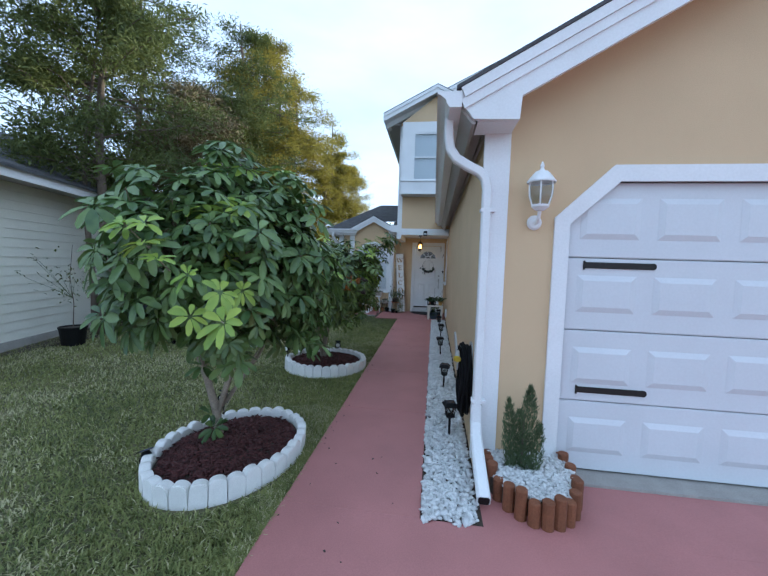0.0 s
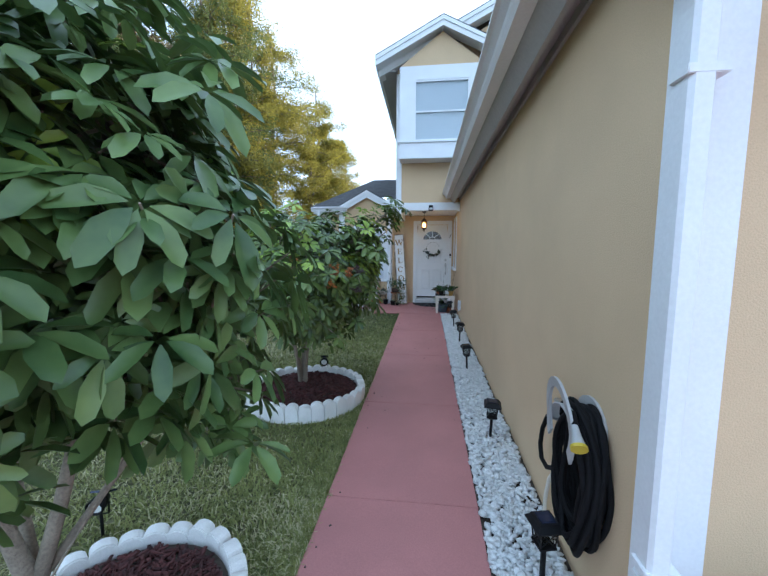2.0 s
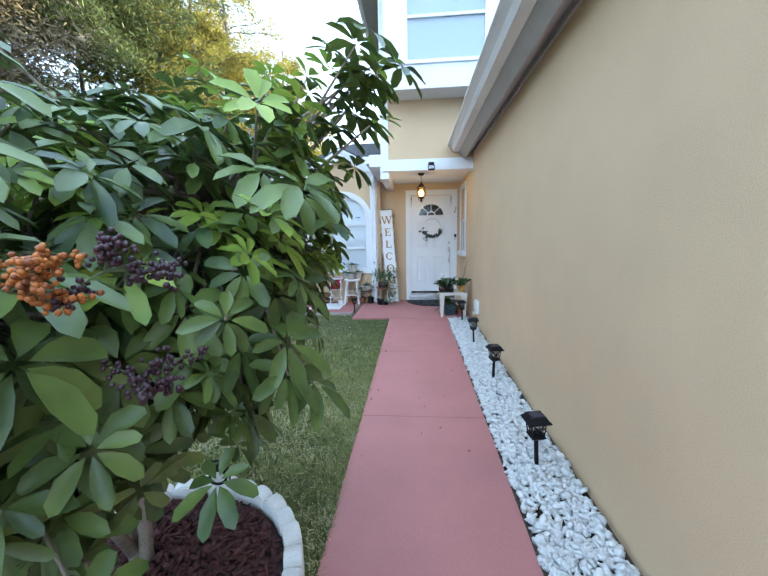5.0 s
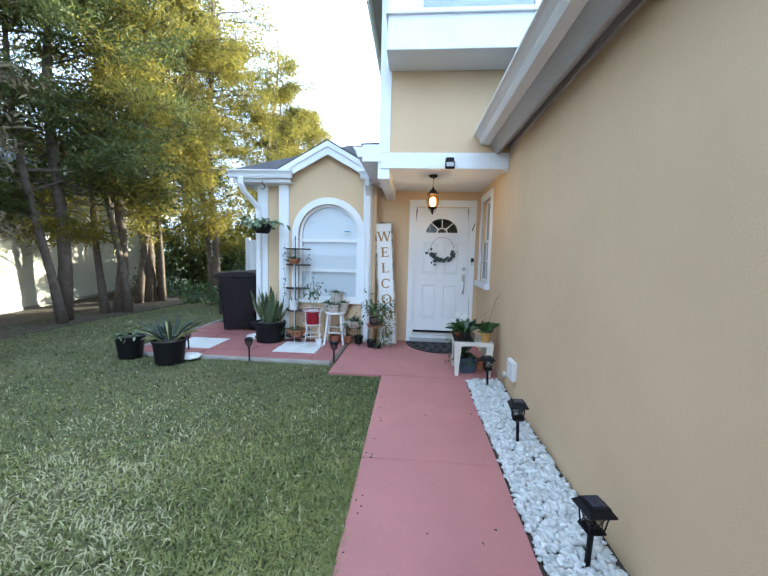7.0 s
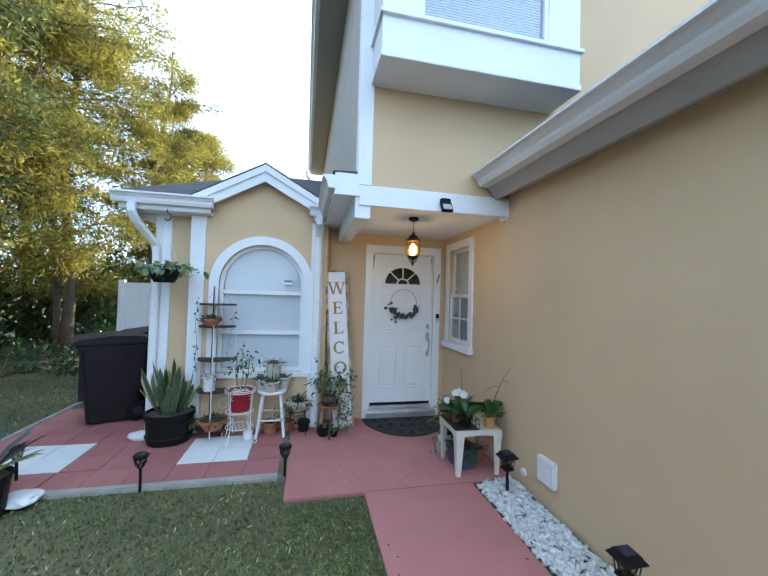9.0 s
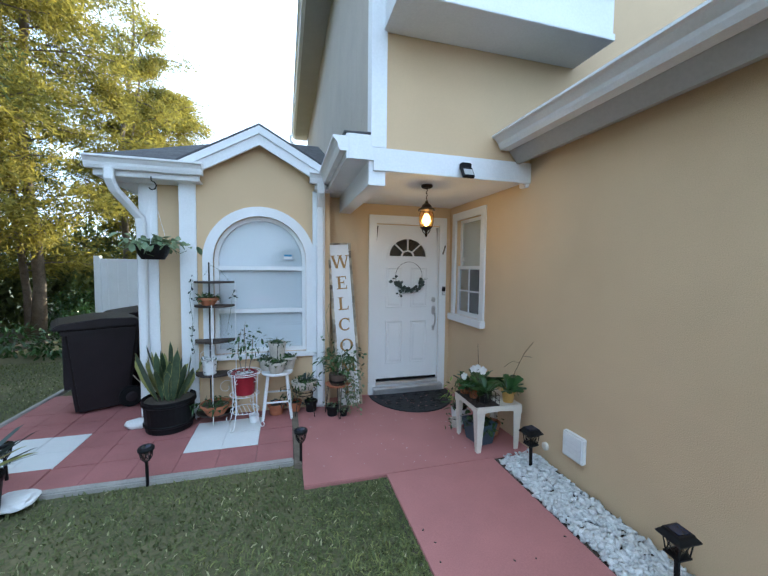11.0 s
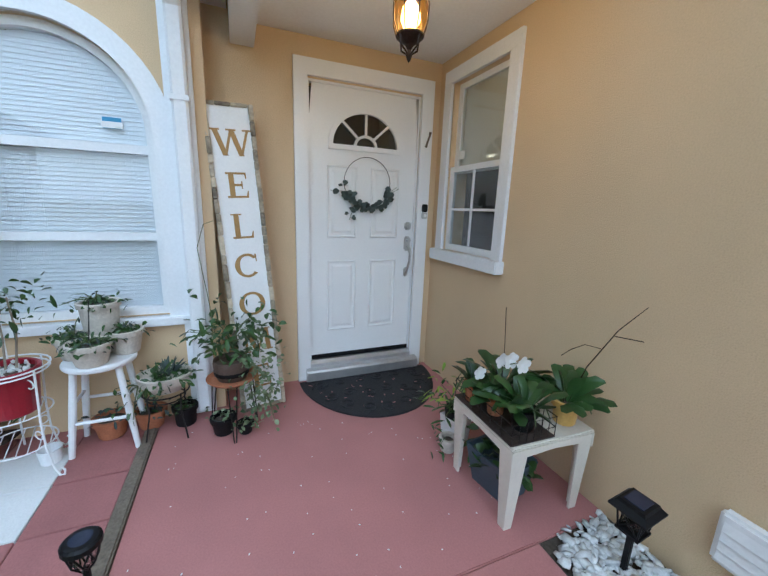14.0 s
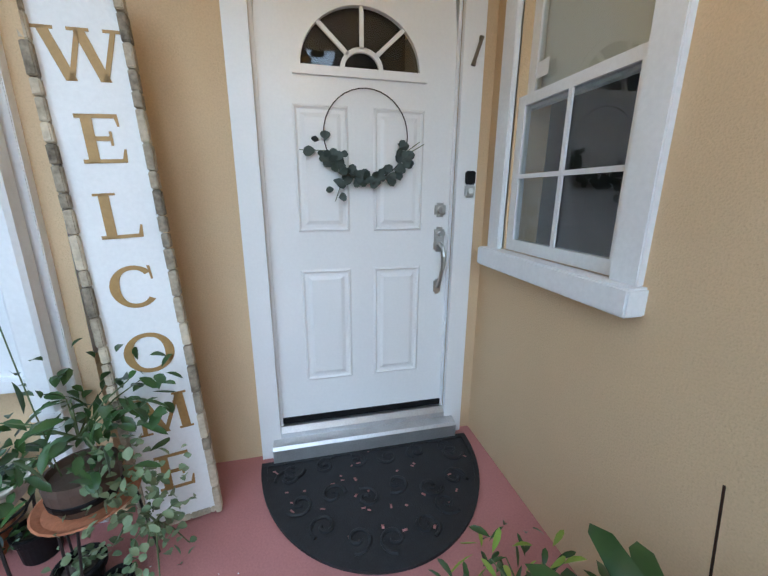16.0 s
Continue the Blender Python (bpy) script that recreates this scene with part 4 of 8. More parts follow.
def rosettes(P, A, count, L, spread=0.35, g=rng):
    """Palmate leaves: count leaflets round each point P about its axis A."""
    P, A = np.asarray(P, float), unit(np.asarray(A, float))
    n = len(P)
    ref = np.where(np.abs(A[:, 2:3]) < 0.9, np.array([[0, 0, 1.0]]), np.array([[1.0, 0, 0]]))
    U = unit(np.cross(A, ref))
    Vv = np.cross(A, U)
    ang = (np.arange(count)[None] + g.uniform(-0.25, 0.25, (n, count))) * (2 * np.pi / count) + g.uniform(0, 6.28, (n, 1))
    R = np.cos(ang)[..., None] * U[:, None] + np.sin(ang)[..., None] * Vv[:, None]
    tilt = g.uniform(spread - 0.7, spread, (n, count, 1))
    D = unit(R + A[:, None] * tilt)
    ln = L[:, None] * g.uniform(0.7, 1.05, (n, count))
    base = P[:, None] + D * ln[..., None] * 0.12
    Nn = np.broadcast_to(A[:, None], D.shape)
    return leaf_arrays(base.reshape(-1, 3), D.reshape(-1, 3), Nn.reshape(-1, 3), ln.ravel(), ln.ravel() * g.uniform(0.36, 0.48, n * count), 0.24, 0.18, (0.78, 0.48))


ICO = []
_bm = B()
bmesh.ops.create_icosphere(_bm, subdivisions=1, radius=1)
_bm.verts.index_update()
ICO_V = np.array([v.co[:] for v in _bm.verts])
ICO_F = np.array([[v.index for v in f.verts] for f in _bm.faces])
_bm.free()
BOX_V = np.array([[x, y, z] for x in (-1, 1) for y in (-1, 1) for z in (-1, 1)], float)
BOX_F = np.array([[0, 1, 3], [0, 3, 2], [4, 6, 7], [4, 7, 5], [0, 4, 5], [0, 5, 1], [2, 3, 7], [2, 7, 6], [0, 2, 6], [0, 6, 4], [1, 5, 7], [1, 7, 3]])


def turns(n, g, flat=1.0):
    a, b, c = g.uniform(0, 6.283, n), g.uniform(-1, 1, n) * flat, g.uniform(-1, 1, n) * flat
    def rot(t, i, j):
        m = np.zeros((n, 3, 3))
        m[:, range(3), range(3)] = 1
        m[:, i, i], m[:, j, j], m[:, i, j], m[:, j, i] = np.cos(t), np.cos(t), -np.sin(t), np.sin(t)
        return m
    return rot(a, 0, 1) @ rot(b, 1, 2) @ rot(c, 0, 2)


def scatter(P, size, V0, F0, g, flat=1.0, rough=0.0):
    """Copies of a small solid at points P with sizes (n, 3), turned by chance, in one array."""
    n = len(P)
    V = np.broadcast_to(V0[None], (n, *V0.shape)).copy()
    if rough:
        V *= g.uniform(1 - rough, 1 + rough, (n, len(V0), 1))
    V = V * size[:, None, :]
    V = np.einsum("nij,nkj->nki", turns(n, g, flat), V) + P[:, None]
    F = (np.arange(n)[:, None, None] * len(V0) + F0[None]).reshape(-1, F0.shape[1])
    return V.reshape(-1, 3), F


def gz_np(y):
    return 0.02 * (np.minimum(y, 10.6) - 10.6)


# ---- white gravel ----
n = 9500
gx, gy = rng.uniform(WX1 + 0.015, WALL - 0.035, n), rng.uniform(2.48, 10.72, n)
keep = (gy > 2.5 + 0.06 * np.sin(gx * 23) * rng.random(n)) & ~((gy < 3.3) & (gx > 1.26))
keep &= (gy < 10.72 - 0.12 * rng.random(n) - 0.25 * np.maximum(0, 0.92 - gx))
gx, gy = gx[keep], gy[keep]
n = len(gx)
sz = rng.uniform(0.013, 0.032, n)[:, None] * np.stack([rng.uniform(0.8, 1.5, n), rng.uniform(0.55, 1.0, n), rng.uniform(0.3, 0.6, n)], 1)
V, F = scatter(np.stack([gx, gy, gz_np(gy) + rng.uniform(0.0, 0.022, n)], 1), sz, ICO_V, ICO_F, rng, 0.7, 0.36)
tagged(mesh_np("gravel", V, F, STONE), "strip of white marble chips between walkway and wall", "gravel", kind="stuff")
n = 2200
gx, gy = rng.uniform(1.3, 1.93, n), rng.uniform(2.62, 3.28, n)
keep = ((gx - 1.6) / 0.33) ** 2 + ((gy - 3.1) / 0.48) ** 2 < 1
gx, gy = gx[keep], gy[keep]
n = len(gx)
sz = rng.uniform(0.011, 0.024, n)[:, None] * np.stack([rng.uniform(0.8, 1.35, n), rng.uniform(0.7, 1.1, n), rng.uniform(0.45, 0.75, n)], 1)
V, F = scatter(np.stack([gx, gy, -0.03 + rng.uniform(0.0, 0.03, n)], 1), sz, ICO_V, ICO_F, rng, 0.6, 0.22)
tagged(mesh_np("planter_gravel", V, F, STONE), "white marble chips heaped round the small cypress", "gravel", kind="stuff")
bm = B()
lathe(bm, [(0.36, -0.12), (0.36, 0.0), (0, 0.01)], (1.6, 3.08, -0.045), 24, 1.2)
tagged(part("planter_soil", bm, SOIL), "dark soil inside the log edging", "soil", kind="structure")

# ---- planting beds ----
BEDS = [((-0.97, 3.04), 0.55, 0.70, -0.25), ((-0.955, 5.79), 0.625, 0.605, 0.0)]


def scallop_mesh(w):
    bm = B()
    outline = [(-w / 2, -0.06), (w / 2, -0.06), (w / 2, 0.095)] + [(w / 2 * math.cos(radians(a)), 0.095 + 0.045 * math.sin(radians(a))) for a in range(20, 161, 20)] + [(-w / 2, 0.095)]
    prism(bm, outline, "y", -0.04, 0.04)
    bmesh.ops.bevel(bm, geom=[e for e in bm.edges if abs(e.verts[0].co.y - e.verts[1].co.y) < 0.01 and e.verts[0].co.z + e.verts[1].co.z > 0.05], offset=0.007, segments=2, affect="EDGES")
    return bm


for (cx, cy), rx, ry, tilt in BEDS:
    e = thing("planting_bed", "oval bed of dark red mulch edged with white scalloped blocks", "planting bed", (cx, cy, gz(cy)), math.degrees(tilt), group="planting beds")
    shared = None
    count = 32
    steps, total, prev = [], 0, None
    for k in range(721):
        a = 2 * math.pi * k / 720
        p = Vector((rx * math.cos(a), ry * math.sin(a)))
        total += (p - prev).length if prev else 0
        steps.append((total, a))
        prev = p
    w = total / count
    for k in range(count):
        a = next(an for s, an in steps if s >= (k + 0.5) * w)
        if shared is None:
            o = part("edging_block", scallop_mesh(w * 1.0), EDGING, e)
            shared = o.data
        else:
            o = new("edging_block", shared)
            o.parent = e
        tang = math.atan2(ry * math.cos(a), -rx * math.sin(a))
        o.location = (rx * math.cos(a), ry * math.sin(a), rnd.uniform(-0.012, 0.006))
        o.rotation_euler = (rnd.uniform(-0.05, 0.05), rnd.uniform(-0.03, 0.03), tang)
        o.scale = (1, 1, rnd.uniform(0.94, 1.05))
    bm = B()
    lathe(bm, [(rx - 0.03, -0.02), (rx - 0.03, 0.045), (rx * 0.6, 0.07), (0.0, 0.085)], (0, 0, 0), 40, ry / rx)
    part("soil", bm, SOIL, e)
    n = 3200
    r, a = np.sqrt(rng.random(n)) * 0.93, rng.uniform(0, 6.283, n)
    P = np.stack([r * (rx - 0.03) * np.cos(a), r * (ry - 0.03) * np.sin(a), 0.05 + 0.035 * (1 - r) + rng.uniform(0, 0.025, n)], 1)
    sz = np.stack([rng.uniform(0.012, 0.04, n), rng.uniform(0.004, 0.010, n), rng.uniform(0.002, 0.005, n)], 1)
    V, F = scatter(P, sz, BOX_V, BOX_F, rng, 0.45)
    tagged(mesh_np("mulch", V, F, MULCH, e), "loose dark red bark mulch", kind="stuff")


def spotlight(x, y, z, rz, tilt, label="small black solar spotlight on a stake"):
    e = thing("garden_spotlight", label, "spotlight", (x, y, z), rz, group="garden spotlights")
    bm = B()
    tube(bm, [(0, 0, -0.05), (0, 0, 0.16)], 0.009, 8)
    part("stake", bm, BLACK, e)
    bm = B()
    m = pose(0, 0, 0.20, 90 + tilt, 0, 0)
    lathe(bm, [(0, -0.05), (0.03, -0.045), (0.045, 0.0), (0.05, 0.05), (0.043, 0.05), (0.040, 0.04), (0, 0.035)], seg=18)
    bmesh.ops.transform(bm, matrix=m, verts=bm.verts)
    part("head", bm, BLACK, e, smooth=True)
    bm = B()
    lathe(bm, [(0.036, 0.043), (0.0, 0.047)], seg=18)
    bmesh.ops.transform(bm, matrix=m, verts=bm.verts)
    part("lens", bm, POT_WHITE, e, "round white lens")
    bm = B()
    bx(bm, -0.05, 0.05, -0.01, 0.085, 0, 0.012, 0.003)
    bmesh.ops.transform(bm, matrix=pose(0, 0.0, 0.256, -28), verts=bm.verts)
    part("solar_panel", bm, PHOTO, e)
    bm = B()
    for s in (-1, 1):
        tube(bm, [(0.05 * s, 0, 0.20), (0.045 * s, 0, 0.13), (0, 0, 0.12)], 0.005, 6)
    part("bracket", bm, BLACK, e)
    return e


spotlight(-0.91, 6.36, gz(6.36), 12, 10)
spotlight(-1.58, 5.68, gz(5.68) + 0.06, -20, 10)
spotlight(-1.50, 3.74, gz(3.7), 10, 10)
spotlight(-1.50, 2.66, gz(2.6) - 0.09, 60, 60, "small black solar spotlight tipped over at the bed edge")


# ---- schefflera shrubs ----
def shrub(x, y, trunk_pts, cx, cy, cz, rx, ry, rz_, count, leaf, seed, label, young, extra=(), leaf_mat=LEAF_DARK, fresh=0.05):
    g = np.random.default_rng(seed)
    r_ = random.Random(seed)
    e = thing("schefflera_shrub", label, "shrub", (x, y, gz(y) + 0.05), group="schefflera shrubs")
    c = np.array([cx - x, cy - y, cz - gz(y) - 0.05])
    bm = B()
    ends = []
    for pts, r0 in trunk_pts:
        tube(bm, pts, [r0 * (1 - 0.6 * i / (len(pts) - 1)) for i in range(len(pts))], 8)
        ends.append(Vector(pts[-1]))
    part("trunk", bm, BARK_PALE, e, "pale grey-brown stems branching low", smooth=True)
    d = unit(g.normal(size=(count, 3)))
    rr = g.uniform(0.35, 1.0, count) ** 0.55
    P = c + d * rr[:, None] * np.array([rx, ry, rz_]) * (1 + 0.16 * np.sin(d[:, :1] * 5 + d[:, 1:2] * 7 + seed))
    if len(extra):
        P = np.concatenate([P, np.array(extra, float) + g.normal(size=(len(extra), 3)) * 0.03])
        d = np.concatenate([d, unit(np.array(extra, float) - c)])
    keep = (P[:, 2] > 0.55) | ((P[:, 2] < 0.3) & (np.hypot(P[:, 0], P[:, 1]) < 0.2)) | ((P[:, 2] > 0.4) & (np.hypot(P[:, 0], P[:, 1]) < 0.3))
    P, d = P[keep], d[keep]
    A = unit(d * 0.7 + np.array([0, 0, 0.75]) + g.normal(size=d.shape) * 0.28)
    bm = B()
    for p in P[::3]:
        q = Vector(p)
        s = min(ends, key=lambda v: (v - q).length)
        mid = s.lerp(q, 0.55) + Vector((r_.uniform(-.06, .06), r_.uniform(-.06, .06), r_.uniform(-.10, .02)))
        tube(bm, [s.lerp(mid, 0.1), mid, q], [0.010, 0.007, 0.003], 5)
    part("branchwork", bm, BARK_PALE, e)
    L = g.uniform(leaf * 0.75, leaf * 1.2, len(P))
    yn = np.zeros(len(P), bool)
    for q in young:
        k = np.argsort(np.linalg.norm(P - np.array(q), axis=1))[:2]
        yn[k] = True
    yn |= (g.random(len(P)) < fresh) & (d[:, 2] > -0.1)
    V, F = rosettes(P[~yn], A[~yn], 8, L[~yn], 0.2, g)
    mesh_np("foliage", V, F, leaf_mat, e, "glossy green palmate leaves")
    V, F = rosettes(P[yn], A[yn], 8, L[yn] * 0.9, 0.5, g)
    mesh_np("young_foliage", V, F, LEAF_LIGHT, e, "bright yellow-green young leaves")
    return e, P


def side_shoots(seed, n, c, r):
    g = np.random.default_rng(seed)
    return [tuple(np.array(c) + v * np.array(r) * g.random() ** 0.4) for v in unit(g.normal(size=(n, 3)))]


s1 = [([(0, 0, -0.1), (-0.03, -0.02, 0.25), (-0.10, -0.05, 0.55), (-0.2, -0.15, 1.05), (-0.25, -0.2, 1.5)], 0.045),
      ([(-0.03, -0.02, 0.2), (0.06, 0.05, 0.6), (0.16, 0.12, 1.1), (0.25, 0.2, 1.7), (0.2, 0.25, 2.3)], 0.032),
      ([(-0.02, 0, 0.15), (-0.22, 0.10, 0.6), (-0.45, 0.2, 1.1), (-0.5, 0.25, 1.6)], 0.026),
      ([(0.0, 0.02, 0.3), (0.25, 0.25, 0.75), (0.42, 0.4, 1.2)], 0.02)]
FRONT = [(0.864, -1.30, 1.34), (0.722, -1.36, 1.40), (0.768, -1.20, 1.48), (0.60, -1.44, 1.66), (0.66, -1.40, 1.60), (0.52, -1.40, 1.70), (0.384, -1.41, 1.86), (0.46, -1.36, 1.80), (0.30, -1.38, 1.84)]
shrub(-1.17, 3.17, s1, -0.90, 2.92, 1.62, 0.70, 0.98, 0.84, 1050, 0.130, 3, "tall schefflera shrub with pale stems and yellow-green young leaves",
      FRONT + [(0.0, 0.0, 2.5), (-0.3, -0.3, 2.45), (-0.6, -0.5, 1.85)],
      [(0.02, -0.12, 0.16), (-0.06, -0.1, 0.2), (0.06, -0.08, 0.12)] + FRONT + side_shoots(71, 80, (0.80, 0.1, 1.45), (0.30, 0.45, 0.60)))
s2 = [([(0, 0, -0.1), (-0.05, 0.02, 0.3), (-0.18, 0.05, 0.65), (-0.35, 0.1, 1.0), (-0.4, 0.1, 1.4)], 0.035),
      ([(0.03, 0.0, -0.05), (0.05, 0.0, 0.35), (0.12, 0.02, 0.8), (0.3, 0.05, 1.2), (0.45, 0.05, 1.6)], 0.03),
      ([(0.0, 0.04, 0.0), (-0.02, 0.12, 0.5), (0.0, 0.25, 1.0), (0.05, 0.3, 1.5)], 0.026),
      ([(0.0, -0.03, 0.1), (0.0, -0.2, 0.5), (-0.05, -0.4, 0.95), (-0.1, -0.5, 1.3)], 0.024)]
sh2, _ = shrub(-1.05, 5.92, s2, -0.93, 5.78, 1.30, 0.82, 0.94, 0.66, 1150, 0.108, 5, "broad schefflera shrub with clusters of orange berries",
      [(-1.0, -0.2, 1.3), (-0.8, -0.6, 1.9), (0.6, -0.3, 2.05), (-0.3, -0.8, 2.0), (-0.5, -0.6, 1.2), (0.2, -0.7, 2.0)],
      [(0.02, -0.1, 0.5), (-0.1, -0.1, 0.55), (0.0, 0.1, 0.6), (-0.1, -0.05, 0.42), (-0.15, 0.0, 0.6)] + side_shoots(73, 22, (0.84, -0.02, 1.78), (0.16, 0.16, 0.26)) + side_shoots(74, 20, (1.03, 0.06, 2.00), (0.17, 0.13, 0.15)) + side_shoots(75, 30, (0.50, -0.66, 0.92), (0.32, 0.22, 0.26)) + side_shoots(76, 14, (0.1, -0.2, 0.85), (0.35, 0.3, 0.2)) + side_shoots(72, 80, (0.66, 0.05, 1.5), (0.32, 0.4, 0.55)), LEAF_MID, 0.28)
for k, (q, way, mat_) in enumerate((((0.72, -0.90, 1.38), (0.6, -0.2, 0.2), BERRY), ((0.68, -0.88, 1.40), (-0.6, -0.2, 0.1), BERRY), ((0.80, -0.84, 1.40), (0.7, 0.1, 0.2), BERRY_DARK),
                                    ((0.63, -0.95, 1.27), (-0.3, -0.4, 0.2), BERRY), ((0.80, -0.80, 1.22), (0.5, -0.2, 0.1), BERRY_DARK), ((0.30, -0.90, 1.44), (0.0, -0.5, 0.6), BERRY))):
    g = np.random.default_rng(90 + k)
    bm = B()
    umbels = []
    for j in range(7):
        d_ = unit(np.array(way) + g.normal(size=3) * 0.42)
        tip = np.array(q) + d_ * g.uniform(0.05, 0.10)
        tube(bm, [q, tuple((np.array(q) + tip) / 2 + np.array([0, 0, 0.005])), tuple(tip)], [0.0022, 0.0018, 0.0012], 5)
        for f_ in (0.5, 0.75, 1.0):
            umbels.append(np.array(q) + (tip - np.array(q)) * f_ + g.normal(size=(8, 3)) * 0.0075)
    truss = part("berry_truss", bm, STEM, sh2, "branching stalk of small berries")
    P = np.concatenate(umbels)
    V, F = scatter(P, np.repeat(g.uniform(0.0040, 0.0054, (len(P), 1)), 3, 1), ICO_V, ICO_F, g)
    tagged(mesh_np("fruit", V, F, mat_, truss, "orange berries" if mat_ is BERRY else "dark ripe berries"), kind="stuff")


# ---- trees along the boundary ----
def tree(x, y, height, crown, base_z, seed, mat, label, trunks=1, lean=0.0, density=1.0, limb_n=46, bark=BARK, cone=False, name="tree"):
    g = np.random.default_rng(seed)
    r_ = random.Random(seed)
    e = thing(name, label, "tree", (x, y, gz(y) - 0.03), group="boundary trees")
    pts_all, tips = [], []
    for k in range(trunks):
        a = r_.uniform(0, 6.28)
        ox, oy = (0.0, 0.0) if k == 0 else (0.28 * math.cos(a), 0.28 * math.sin(a))
        lx, ly = lean + r_.uniform(-0.05, 0.05) * (1 + k), r_.uniform(-0.05, 0.05) * (1 + k)
        h = height * (1 if k == 0 else r_.uniform(0.7, 0.95))
        pts = [(ox + lx * z + 0.10 * math.sin(z * 0.9 + k), oy + ly * z + 0.09 * math.cos(z * 0.8 + k), z) for z in np.linspace(0, h, 10)]
        r0 = 0.0115 * height * (1 if k == 0 else 0.65)
        bm = B()
        tube(bm, pts, [r0 * (1.25 if i == 0 else 1) * (1 - 0.085 * i) for i in range(10)], 9)
        part("trunk", bm, bark, e, smooth=True)
        pts_all.append((pts, h))
    bm = B()
    clumps, ways = [], []
    for k in range(limb_n):
        pts, h = pts_all[k % trunks]
        f = r_.uniform(0, 1) ** 0.8
        z = base_z + (h * 0.97 - base_z) * f
        i = min(8, int(z / h * 9))
        w = z / h * 9 - i
        s = Vector(pts[i]).lerp(Vector(pts[i + 1]), w)
        prof = (1 - f) * 1.0 + 0.03 if cone else math.sin(math.pi * (0.16 + 0.8 * f)) ** 0.7
        ln = crown * prof * r_.uniform(0.6, 1.1)
        a = r_.uniform(0, 6.28)
        up = r_.uniform(0.0, 0.55)
        d = Vector((math.cos(a), math.sin(a), up)).normalized()
        line = [s]
        for q in range(1, 6):
            line.append(s + d * ln * q / 5 + Vector((r_.uniform(-.07, .07), r_.uniform(-.07, .07), -0.10 * ln * (q / 5) ** 2 + r_.uniform(-.05, .05))))
        tube(bm, line, [0.02 * (1 - 0.16 * q) + 0.004 for q in range(6)], 5)
        for q in range(2, 6):
            for _ in range(3):
                off = Vector((r_.gauss(0, .16), r_.gauss(0, .16), r_.gauss(0, .12))) * (0.5 + crown * 0.2) * (0.25 + 0.75 * min(1, prof * 1.5))
                clumps.append(line[q] + off)
                ways.append(d)
                if r_.random() < 0.4:
                    tube(bm, [line[q], line[q] + off], [0.006, 0.002], 4)
    tagged(part("branchwork", bm, bark, e), kind="stuff")
    C, Wy = np.array([c[:] for c in clumps]), np.array([w_[:] for w_ in ways])
    per = max(8, int(46 * density))
    n = len(C) * per
    base = np.repeat(C, per, 0) + g.normal(size=(n, 3)) * np.array([0.15, 0.15, 0.09]) * (0.6 if cone else 1)
    D = unit(np.repeat(Wy, per, 0) * 0.6 + g.normal(size=(n, 3)) * 0.75 + np.array([0, 0, -0.05]))
    S = unit(np.cross(D, g.normal(size=(n, 3))))
    ln, wd = g.uniform(0.07, 0.19, (n, 1)), g.uniform(0.009, 0.020, (n, 1))
    V = np.stack([base - S * wd * 0.3, base + D * ln * 0.5 + S * wd, base + D * ln + np.array([0, 0, -0.02]), base + D * ln * 0.5 - S * wd], 1).reshape(-1, 3)
    F = np.arange(n * 4).reshape(n, 4)
    mesh_np("crown", V, F, mat, e, "feathery foliage with gaps")
    return e


tree(-6.3, 6.75, 9.5, 2.3, 2.9, 11, PINE, "tall dark green tree with a forked trunk beside the neighbour's wall", 2, 0.01, 1.1, 70)
tree(-6.5, 9.6, 6.6, 1.9, 1.5, 12, TWIG_BROWN, "half-bare tree with pale trunk and brown twigs", 2, 0.02, 0.65, 90, BARK_PALE)
tree(-7.0, 13.0, 10.5, 2.6, 1.7, 13, PINE, "tall dark green feathery tree", 2, 0.0, 1.1, 105)
# the next five trees wear the foliage colour with sunlight painted in
tree(-6.9, 14.3, 10.5, 2.5, 1.3, 14, PINE_SUNLIT, "tall golden-green feathery tree with several trunks, low sun in its colour", 3, 0.01, 1.0, 90)
tree(-7.4, 15.9, 12.0, 2.6, 1.4, 15, PINE_SUNLIT, "tall feathery tree gilded by low sun put into its colour", 3, 0.02, 1.15, 95)
tree(-6.6, 17.9, 11.2, 2.5, 1.3, 16, PINE_SUNLIT, "golden-green feathery tree with low sun in its colour", 2, 0.01, 1.0, 80)
tree(-5.7, 20.0, 9.6, 2.0, 1.4, 17, PINE_SUNLIT, "golden-green tree behind the white fence, low sun in its colour", 2, 0.0, 1.0, 70)
tree(-5.2, 22.5, 7.9, 2.0, 1.0, 18, PINE_SUNLIT, "yellow-green feathery tree behind the house, low sun in its colour", 1, 0.0, 1.2, 100)
tree(-9.8, 11.5, 11.5, 2.6, 3.2, 19, PINE, "tall dark green tree rising behind the neighbour's roof", 1, 0.0, 1.0, 70)
tree(-9.5, 21, 11, 2.8, 1.2, 20, PINE, "broad dark green tree beyond the gardens", 2, 0.0, 1.0, 80)

